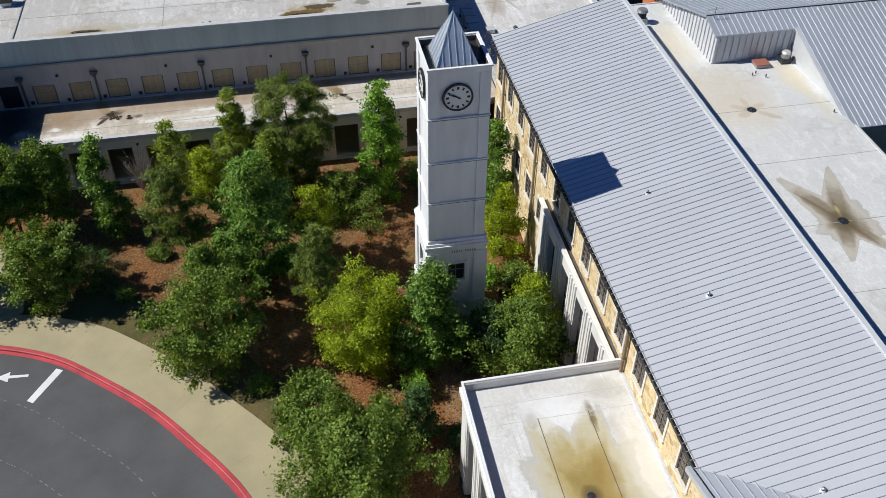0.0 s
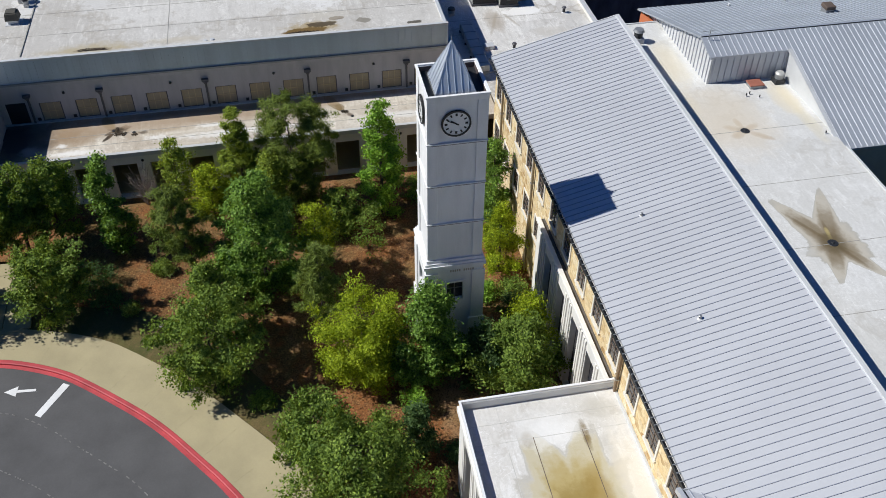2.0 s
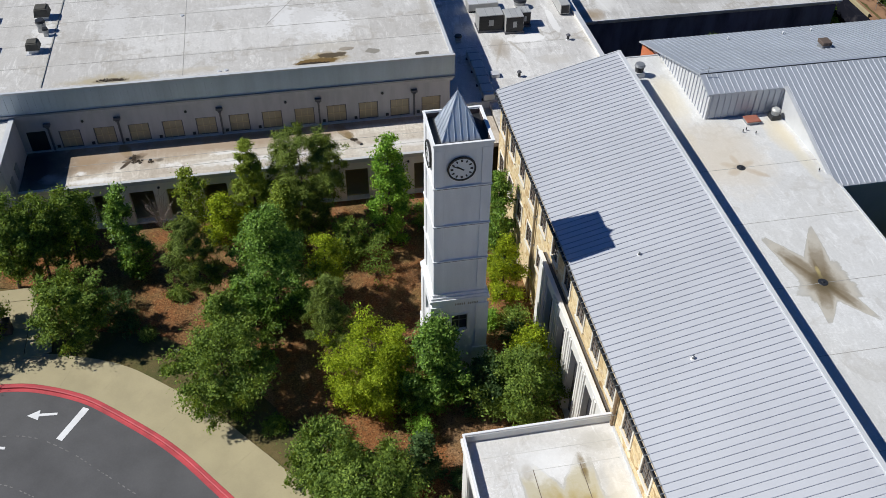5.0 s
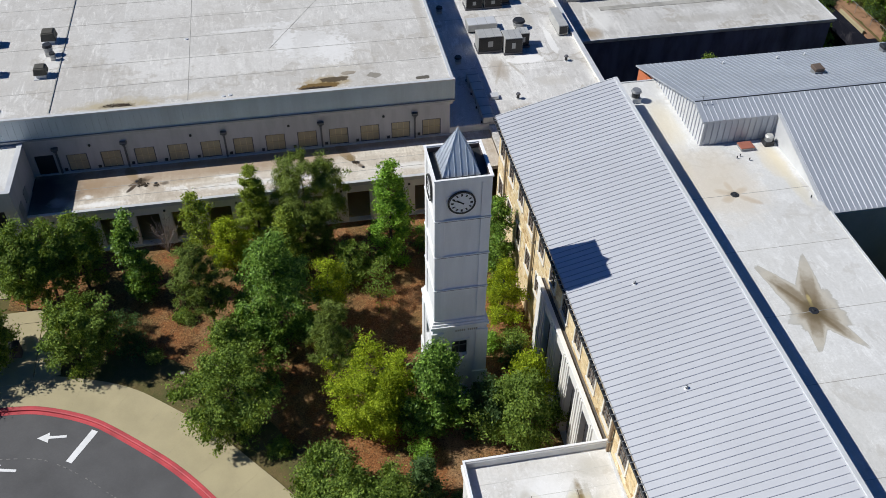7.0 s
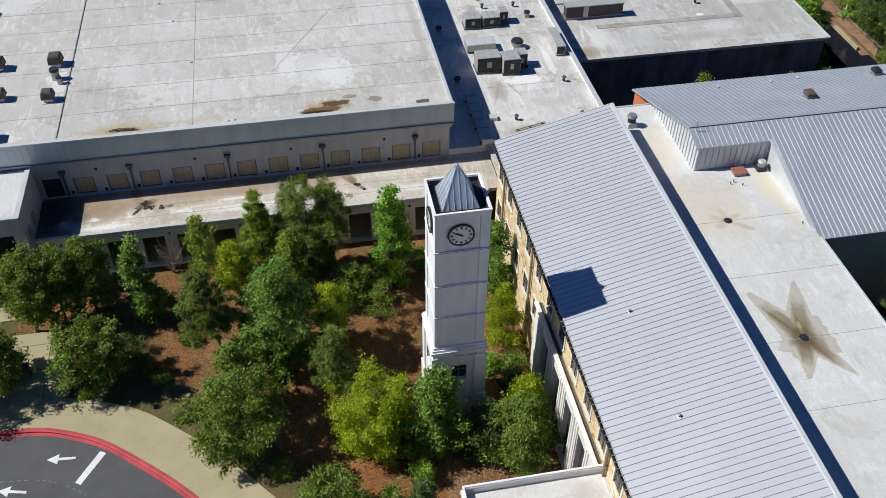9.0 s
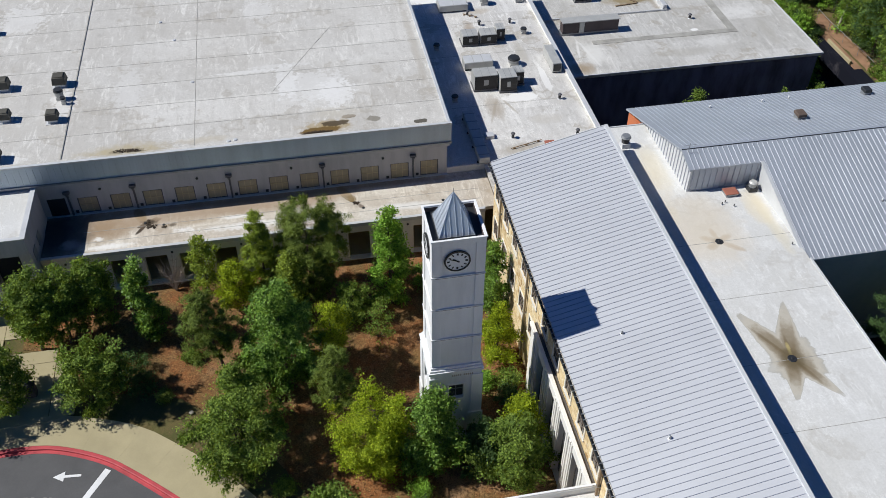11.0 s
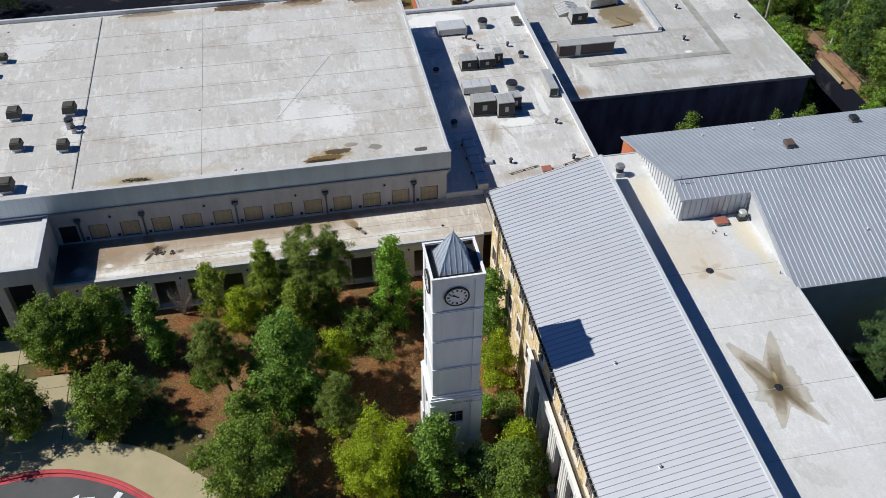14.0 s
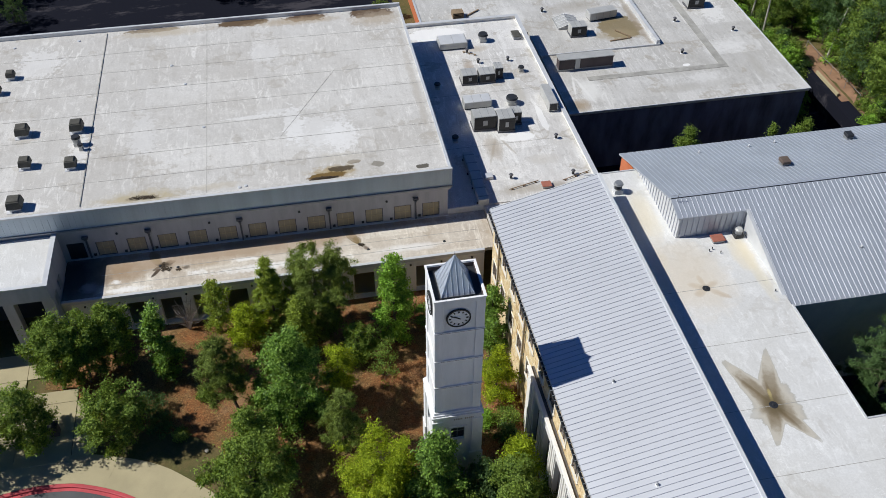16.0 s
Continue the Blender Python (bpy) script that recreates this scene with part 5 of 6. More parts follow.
def condenser(x, y, z, w, d, h, turn=0, label="grey rooftop air conditioner with a dark coil side"):
    u = thing("air_conditioner", label, "air conditioner", (x, y, z), "rooftop air conditioners")
    u.rotation_euler = (0, 0, radians(turn))
    part("curb", boxes((-w / 2 - 0.05, w / 2 + 0.05, -d / 2 - 0.05, d / 2 + 0.05, 0, 0.18)), M_PIPE, u)
    part("casing", boxes((-w / 2, w / 2, -d / 2 + 0.04, d / 2, 0.18, h), bevel=0.02), M_GALV, u, "galvanised casing")
    coil = part("coil_grille", boxes((-w / 2 + 0.03, w / 2 - 0.03, -d / 2, -d / 2 + 0.04, 0.2, h - 0.06)), M_BLACK, u, "dark coil grille")
    for i in range(5):
        zz = lerp(0.36, h - 0.18, i / 4)
        part("slat", boxes((-w / 2 + 0.1, w / 2 - 0.1, -d / 2 - 0.015, -d / 2, zz, zz + 0.03)), M_BLACK, coil)
    part("fan_plate", boxes((-w * 0.1, w * 0.1, -d / 2 - 0.03, -d / 2 - 0.015, 0.18 + (h - 0.18) * 0.3, 0.18 + (h - 0.18) * 0.7)), M_GREY, coil, "grey fan plate")
    for f in (-0.17, 0.17):
        part("lid_seam", boxes((f * w - 0.012, f * w + 0.012, -d / 2 + 0.06, d / 2 - 0.02, h, h + 0.015)), M_GREY, u)
    part("end_panel", boxes((w / 2, w / 2 + 0.015, -d / 2 + 0.1, d / 2 - 0.08, 0.3, h - 0.12)), M_DARKBASE, u)
    return u


def hood_fan(x, y, z, s, label="square dark roof exhaust fan on a white curb"):
    u = thing("exhaust_fan", label, "exhaust fan", (x, y, z), "roof exhaust fans")
    part("curb", boxes((-s * 0.36, s * 0.36, -s * 0.36, s * 0.36, 0, 0.3)), M_CAP, u, "white curb")
    part("flashing", boxes((-s * 0.55, s * 0.55, -s * 0.55, s * 0.55, 0, 0.03)), M_CAP, u)
    bm = bmesh.new()
    bmesh.ops.create_cone(bm, cap_ends=True, segments=4, radius1=s * 0.71, radius2=s * 0.6, depth=s * 0.55, matrix=pose(0, 0, 0.3 + s * 0.275, 0, 0, 45))
    bmesh.ops.bevel(bm, geom=bm.edges, offset=0.03, segments=1, affect="EDGES")
    part("hood", bm, M_HOOD, u, "dark weathered hood")
    part("lid", boxes((-s * 0.36, s * 0.36, -s * 0.36, s * 0.36, 0.3 + s * 0.55, 0.36 + s * 0.55), bevel=0.02), M_HOOD, u)
    return u


def round_fan(x, y, z, r, h, label="round grey roof exhaust fan"):
    u = thing("exhaust_fan", label, "exhaust fan", (x, y, z), "roof exhaust fans")
    part("curb", boxes((-r * 0.7, r * 0.7, -r * 0.7, r * 0.7, 0, h * 0.35)), M_GALV, u)
    bm = bmesh.new()
    tube(bm, (0, 0, h * 0.35), (0, 0, h * 0.8), r * 0.8, r, 18)
    part("drum", bm, M_GREY, u)
    bm = bmesh.new()
    tube(bm, (0, 0, h * 0.8), (0, 0, h), r, r * 0.85, 18)
    part("cap", bm, M_DARK, u)
    return u


def vent_pipe(x, y, z, h=0.35, r=0.07, cap=True, label="small vent pipe through the roof"):
    u = thing("vent_pipe", label, "vent pipe", (x, y, z), "vent pipes")
    bm = bmesh.new()
    tube(bm, (0, 0, -0.05), (0, 0, 0.06), r * 1.9, r * 1.2, 12)
    part("flashing", bm, M_CAP, u)
    bm = bmesh.new()
    tube(bm, (0, 0, 0), (0, 0, h), r, r, 10)
    part("pipe", bm, M_DARK, u)
    if cap:
        bm = bmesh.new()
        tube(bm, (0, 0, h), (0, 0, h + 0.1), r * 1.7, r * 1.1, 12)
        part("cap", bm, M_PIPE, u)
    return u



# large roof
for x, y, s in ((-27.3, 31.7, 1.05), (-23.15, 31.6, 1.05), (-26.5, 27.4, 0.9), (-23.1, 26.75, 0.9), (-26.5, 22.5, 1.1), (-29.5, 40.5, 0.75), (-30.3, 38.2, 0.8)):
    hood_fan(x, y, 8.6, s)
round_fan(-22.95, 29.6, 8.6, 0.35, 0.9)
round_fan(-22.6, 28.9, 8.6, 0.22, 0.6)
for x, y in ((-24.5, 46.0), (-30.05, 45.7), (-10.66, 22.0), (-10.2, 22.1), (-13.3, 30.3), (-14.86, 37.0), (-16.1, 40.2)):
    vent_pipe(x, y, 8.6, 0.05, 0.1, False, "flat dark drain in the large roof")

# service block
condenser(10.42, 39.0, 4.7, 1.45, 1.3, 1.05)
condenser(12.1, 39.0, 4.7, 1.5, 1.3, 1.0)
condenser(13.3, 39.4, 4.7, 0.8, 1.1, 1.2)
condenser(10.2, 31.7, 4.7, 2.0, 1.4, 1.45)
condenser(12.0, 31.2, 4.7, 1.45, 1.5, 1.45)
condenser(13.1, 31.9, 4.7, 0.9, 1.1, 1.3)
u = thing("air_handler", "low long galvanised air handler box on the roof", "air handler", (10.3, 35.0, 4.7))
part("casing", boxes((-1.25, 1.25, -0.65, 0.65, 0.15, 0.75), bevel=0.02), M_GALV, u)
part("curb", boxes((-1.2, 1.2, -0.6, 0.6, 0, 0.15)), M_DARK, u)
for i in range(3):
    part("lid_panel", boxes((-1.2 + 0.82 * i, -0.44 + 0.82 * i, -0.6, 0.6, 0.75, 0.77)), M_CAP, u)
u = thing("air_handler", "wide white sheet-metal air handler box on the roof", "air handler", (10.15, 45.7, 4.7))
part("casing", boxes((-1.4, 1.4, -0.9, 0.9, 0.1, 0.7), bevel=0.02), M_GALV, u)
part("lid_panel", boxes((-1.3, 0.0, -0.85, 0.85, 0.7, 0.72)), M_CAP, u)
part("lid_panel", boxes((0.05, 1.3, -0.85, 0.85, 0.7, 0.72)), M_CAP, u)
part("curb", boxes((-1.3, 1.3, -0.8, 0.8, 0, 0.1)), M_DARK, u)
u = thing("air_handler", "tall narrow galvanised box beside the parapet", "air handler", (16.85, 34.3, 4.7))
part("casing", boxes((-0.4, 0.4, -1.6, 1.6, 0.1, 0.95), bevel=0.02), M_GALV, u)
part("end_grille", boxes((-0.33, 0.33, -1.63, -1.6, 0.2, 0.85)), M_DARK, u)
part("curb", boxes((-0.35, 0.35, -1.5, 1.5, 0, 0.1)), M_DARK, u)
u = thing("duct", "long grey rooftop air duct in the shade of the wall", "duct", (7.85, 24.3, 4.7))
part("casing", boxes((-0.42, 0.42, -3.2, 3.2, 0.15, 0.65), bevel=0.03), M_GALV, u)
for i in range(6):
    part("joint_band", boxes((-0.45, 0.45, -2.8 + 1.1 * i, -2.74 + 1.1 * i, 0.13, 0.68)), M_GREY, u)
for i in range(4):
    part("support", boxes((-0.5, 0.5, -2.9 + 1.9 * i, -2.8 + 1.9 * i, 0, 0.15)), M_DARK, u)
u = thing("junction_box", "small white metal box beside the duct", "box", (9.0, 24.5, 4.7))
part("casing", boxes((-0.35, 0.35, -0.3, 0.3, 0, 0.3), bevel=0.02), M_CAP, u)
round_fan(13.5, 34.7, 4.7, 0.55, 0.75, "large round dark roof exhaust fan")
round_fan(13.35, 46.0, 4.7, 0.5, 0.85)
round_fan(15.7, 39.85, 4.7, 0.3, 0.55)
round_fan(7.3, 38.3, 4.7, 0.3, 0.6)
round_fan(7.3, 29.9, 4.7, 0.3, 0.6)
u = thing("roof_hatch", "dark square roof hatch on the service block", "roof hatch", (16.8, 46.2, 4.7))
part("curb", boxes((-0.35, 0.35, -0.6, 0.6, 0, 0.3)), M_GREY, u)
part("lid", boxes((-0.4, 0.4, -0.65, 0.65, 0.3, 0.38), bevel=0.02), M_HOOD, u)
for x, y in ((10.8, 24.1), (15.97, 28.8), (15.97, 23.7), (11.3, 44.0), (12.0, 42.0), (14.9, 41.9)):
    vent_pipe(x, y, 4.7, 0.4, 0.11)
u = thing("roof_hatch", "small red-brown hatch on the service roof", "roof hatch", (13.4, 22.6, 4.7))
part("curb", boxes((-0.35, 0.35, -0.3, 0.3, 0, 0.2)), M_GREY, u)
part("lid", boxes((-0.4, 0.4, -0.35, 0.35, 0.2, 0.28), bevel=0.02), M_RUST, u)
for i, (x0, y0, x1, y1) in enumerate(((10.3, 22.6, 12.9, 23.3), (14.9, 23.0, 17.4, 23.8), (10.9, 44.2, 12.1, 43.4))):
    bm = bmesh.new()
    tube(bm, (x0, y0, 4.82), (x1, y1, 4.82), 0.035, 0.035, 8)
    for f in (0.1, 0.5, 0.9):
        box(bm, lerp(x0, x1, f) - 0.08, lerp(x0, x1, f) + 0.08, lerp(y0, y1, f) - 0.08, lerp(y0, y1, f) + 0.08, 4.7, 4.8)
    tagged(part("gas_pipe", bm, M_WOOD), "thin pipe run on blocks across the roof", "pipe", "pipe runs")

# wing, flat roof and hall
for x, y in ((9.95, -2.0), (10.0, -8.82), (10.0, -18.14)):
    u = thing("vent_pipe", "low white vent with a dark cap on the seam roof", "vent pipe", (x, y, EZ + (RZ - EZ) * (x - EX) / (RX - EX)), "vent pipes")
    part("flashing", tube(bmesh.new(), (0, 0, -0.06), (0, 0, 0.05), 0.12, 0.08, 12), M_COPE, u, "white flashing boot")
    part("pipe", tube(bmesh.new(), (0.0, 0, 0), (0.0, 0, 0.14), 0.06, 0.06, 10), M_DARK, u)
    part("cap", tube(bmesh.new(), (0.0, 0, 0.12), (0.02, 0, 0.17), 0.085, 0.06, 12), M_GREY, u)
u = thing("exhaust_fan", "dark mushroom roof fan on a white curb", "exhaust fan", (16.2, 15.2, 9.63), "roof exhaust fans")
part("curb", boxes((-0.3, 0.3, -0.3, 0.3, 0, 0.35)), M_CAP, u)
bm = bmesh.new()
tube(bm, (0, 0, 0.35), (0, 0, 0.75), 0.26, 0.3, 16)
part("drum", bm, M_DARK, u)
bm = bmesh.new()
tube(bm, (0, 0, 0.75), (0, 0, 0.9), 0.36, 0.28, 16)
part("cap", bm, M_GREY, u)
u = thing("roof_hatch", "rusty red square hatch on the flat roof", "roof hatch", (21.2, 9.05, 9.63))
part("curb", boxes((-0.4, 0.4, -0.32, 0.32, 0, 0.18)), M_GREY, u)
part("lid", boxes((-0.45, 0.45, -0.36, 0.36, 0.18, 0.25), bevel=0.02), M_RUST, u, "rust-red lid")
u = thing("exhaust_fan", "dark round fan with a pale metal cap", "exhaust fan", (22.75, 9.2, 9.63), "roof exhaust fans")
part("curb", boxes((-0.3, 0.3, -0.28, 0.28, 0, 0.3)), M_DARK, u)
bm = bmesh.new()
tube(bm, (0, 0, 0.3), (0, 0, 0.6), 0.25, 0.25, 14)
part("drum", bm, M_GREY, u)
bm = bmesh.new()
tube(bm, (0, 0, 0.6), (0, 0, 0.7), 0.28, 0.2, 14)
part("cap", bm, M_GALV, u)
for x, y in ((20.23, 8.1), (20.5, 8.25), (20.91, 7.8), (22.9, 3.8)):
    vent_pipe(x, y, 9.63, 0.2, 0.035, False)
for x, y in ((23.69, 18.28), (27.76, 18.36), (29.95, 18.54), (29.9, 5.95)):
    u = thing("vent_pipe", "small pale vent on the metal roof", "vent pipe", (x, y, HZ - abs(y - HY) * SL), "vent pipes")
    part("flashing", tube(bmesh.new(), (0, 0, -0.06), (0, 0, 0.06), 0.12, 0.08, 12), M_GREY, u)
    part("pipe", tube(bmesh.new(), (0, 0, 0), (0, 0, 0.2), 0.06, 0.06, 10), M_COPE, u, "white plastic pipe")
for x, y, s in ((28.4, 14.5, 0.6), (35.6, 17.8, 0.52)):
    z = HZ - abs(y - HY) * SL
    u = thing("roof_vent", "weathered dark box vent on the metal roof", "roof vent", (x, y, z), "box vents")
    part("curb", boxes((-s * 0.45, s * 0.45, -s * 0.5, s * 0.5, -0.2, 0.25)), M_GREY, u)
    part("hood", boxes((-s * 0.55, s * 0.55, -s * 0.6, s * 0.6, 0.25, 0.5), bevel=0.03), M_HOODBROWN if y < 16 else M_DARK, u)
u = thing("aerial", "thin metal aerial at the hall gable", "aerial", (18.7, 11.0, HZ - 0.1))
bm = bmesh.new()
tube(bm, (0, 0, 0), (0, 0, 0.75), 0.02, 0.02, 6)
part("mast", bm, M_GREY, u)
bm = bmesh.new()
tube(bm, (-0.5, 0, 0.6), (0.5, 0.05, 0.6), 0.012, 0.012, 5)
part("boom", bm, M_GREY, u)

# dry leaves washed together round the drains
def leaf_litter(x, y, z, rx, ry, n, seed):
    rng = random.Random(seed)
    bm = bmesh.new()
    for _ in range(n):
        a, d = rng.uniform(0, 6.283), rng.random() ** 0.7
        cx, cy = x + rx * d * math.cos(a), y + ry * d * math.sin(a) + 0.25 * ry * math.sin(6 * d + a)
        cz, s, b = z + 0.01 + 0.05 * rng.random() * (1 - d), rng.uniform(0.04, 0.09), rng.uniform(0, 6.283)
        c, e = s * math.cos(b), s * math.sin(b)
        ring = [(c, e, rng.uniform(0, 0.03)), (-0.5 * e, 0.5 * c, 0.0), (-c, -e, rng.uniform(0, 0.03)), (0.5 * e, -0.5 * c, 0.0)]
        bm.faces.new([bm.verts.new((cx + p, cy + q, cz + h)) for p, q, h in ring])
    tagged(part("leaf_litter", bm, M_LITTER), "dark dry leaves gathered on the stained membrane roof", "leaf litter", kind="stuff")


for d in ((-17.75, 22.1, 8.61, 0.85, 0.2, 170, 1), (-17.1, 22.0, 8.61, 0.4, 0.14, 60, 2), (-4.3, 22.0, 8.61, 1.0, 0.13, 150, 3), (-16.75, 18.95, 4.15, 0.42, 0.22, 90, 4), (-17.0, 19.35, 4.15, 0.12, 0.45, 70, 5), (-15.85, 18.75, 4.15, 0.2, 0.12, 40, 6), (-2.2, 18.95, 4.15, 0.3, 0.18, 60, 7)):
    leaf_litter(*d)
# covered walk drains
for x, y in ((-17.2, 19.4), (-2.35, 19.05), (-1.75, 18.35), (-15.9, 19.0), (4.1, 18.2)):
    bm = bmesh.new()
    tube(bm, (x, y, 4.14), (x, y, 4.19), 0.13, 0.09, 12)
    tagged(part("roof_drain", bm, M_DARK), "dark cast roof drain on the covered walk", "drain", group="roof drains")

# rear block
condenser(24.4, 49.3, 2.5, 1.7, 1.3, 1.2)
u = thing("air_handler", "long pale sheet-metal air handler on the rear roof", "air handler", (28.0, 52.3, 2.5))
u.rotation_euler = (0, 0, radians(8))
part("casing", boxes((-1.6, 1.6, -0.6, 0.6, 0.12, 0.95), bevel=0.03), M_GALV, u)
part("curb", boxes((-1.5, 1.5, -0.55, 0.55, 0, 0.12)), M_DARK, u)
for i in range(3):
    part("panel_seam", boxes((-0.85 + 0.8 * i, -0.82 + 0.8 * i, -0.612, -0.6, 0.16, 0.92)), M_GREY, u)
condenser(39.0, 53.0, 2.5, 1.9, 1.4, 1.3)
u = thing("screen_wall", "low grey metal screen box on the rear roof", "screen", (23.2, 42.9, 2.5))
part("frame", boxes((-2.9, 2.9, -0.5, 0.5, 0.0, 0.2)), M_GREY, u)
part("panel", boxes((-2.8, -1.2, -0.45, 0.45, 0.2, 1.3)), M_DARKBASE, u)
part("panel", boxes((-0.6, 2.8, -0.45, 0.45, 0.2, 1.3)), M_DARKBASE, u)
part("top", boxes((-2.9, 2.9, -0.55, 0.55, 1.3, 1.38)), M_GALV, u)
part("post", boxes((-1.15, -0.65, -0.5, 0.5, 0.2, 1.3)), M_GALV, u)
u = thing("roof_light", "low ridged grey rooflight on the rear roof", "rooflight", (23.9, 51.6, 2.5))
bm = bmesh.new()
va = [bm.verts.new(c) for c in ((-1.2, -1.2, 0.2), (1.2, -1.2, 0.2), (1.2, 1.2, 0.2), (-1.2, 1.2, 0.2), (0, -1.2, 0.55), (0, 1.2, 0.55))]
for f in ((0, 1, 4), (1, 2, 5, 4), (2, 3, 5), (3, 0, 4, 5), (3, 2, 1, 0)):
    bm.faces.new([va[i] for i in f])
part("glazing", bm, M_GALV, u)
for i in range(5):
    y = -1.15 + 0.575 * i
    bm = bmesh.new()
    tube(bm, (-1.2, y, 0.22), (0, y, 0.58), 0.035, 0.035, 6)
    tube(bm, (0, y, 0.58), (1.2, y, 0.22), 0.035, 0.035, 6)
    part("rib", bm, M_COPE, u)
part("curb", boxes((-1.2, 1.2, -1.2, 1.2, 0, 0.2)), M_GREY, u)
u = thing("pallet_stack", "stack of pale wooden pallets on the rear roof", "pallet", (12.7, 55.3, 2.5))
for i in range(4):
    part("pallet", boxes((-0.6, 0.6, -0.5, 0.5, 0.16 * i, 0.16 * i + 0.03), (-0.6, 0.6, -0.5, 0.5, 0.16 * i + 0.11, 0.16 * i + 0.14), (-0.6, -0.5, -0.5, 0.5, 0.16 * i + 0.03, 0.16 * i + 0.11), (0.5, 0.6, -0.5, 0.5, 0.16 * i + 0.03, 0.16 * i + 0.11)), M_WOOD, u)
for x, y in ((22.0, 54.6), (15.5, 53.5), (35.6, 50.0), (33.9, 43.6), (41.0, 47)):
    vent_pipe(x, y, 2.5, 0.4, 0.12)
for a, b in (((28.6, 49.2, 2.6), (29.8, 47.6, 2.6)), ((27.4, 47.2, 2.56), (29.8, 47.5, 2.56)), ((13.6, 55.0, 2.6), (15.2, 56.2, 2.6))):
    bm = bmesh.new()
    d = (Vector(b) - Vector(a))
    box(bm, 0, d.length, -0.07, 0.07, -0.05, 0.05)
    bmesh.ops.transform(bm, verts=bm.verts, matrix=Matrix.Translation(a) @ Matrix.Rotation(math.atan2(d.y, d.x), 4, "Z"))
    tagged(part("timber", bm, M_WOOD), "loose weathered timber lying on the rear roof", "timber", "loose timbers")

# ---- trees ----
LEAF = {
    "deep": leafy("deep_green_leaves", (0.048, 0.097, 0.035), (0.140, 0.227, 0.074)),
    "mid": leafy("mid_green_leaves", (0.102, 0.178, 0.035), (0.300, 0.405, 0.075), 0.38),
    "grey": leafy("grey_green_leaves", (0.081, 0.173, 0.026), (0.302, 0.474, 0.086), 0.33, 0.45, 0.25),
    "lime": leafy("lime_green_leaves", (0.183, 0.270, 0.017), (0.464, 0.551, 0.035), 0.4),
    "pine": leafy("pine_needles", (0.105, 0.152, 0.034), (0.285, 0.37, 0.082), 0.36),
    "yellow_pine": leafy("sunny_pine_needles", (0.151, 0.216, 0.033), (0.389, 0.485, 0.075), 0.38),
    "fresh": leafy("fresh_green_leaves", (0.125, 0.264, 0.035), (0.389, 0.626, 0.094), 0.4),
}


def profile(shape, h):
    """Half-width of a crown at the height h (0 to 1)."""
    if shape == "cone":
        return (1 - 0.88 * h) * (0.45 + 0.55 * min(1, h * 4))
    if shape == "oval":
        return 1.12 * max(0.06, 1 - h) ** 0.5 * min(1.0, 0.62 + 1.4 * h)
    if shape == "spread":
        return math.sqrt(max(0.05, 1 - (1.25 * h - 0.55) ** 2 * 1.7))
    return math.sqrt(max(0.04, 1 - (1.6 * h - 0.66) ** 2))


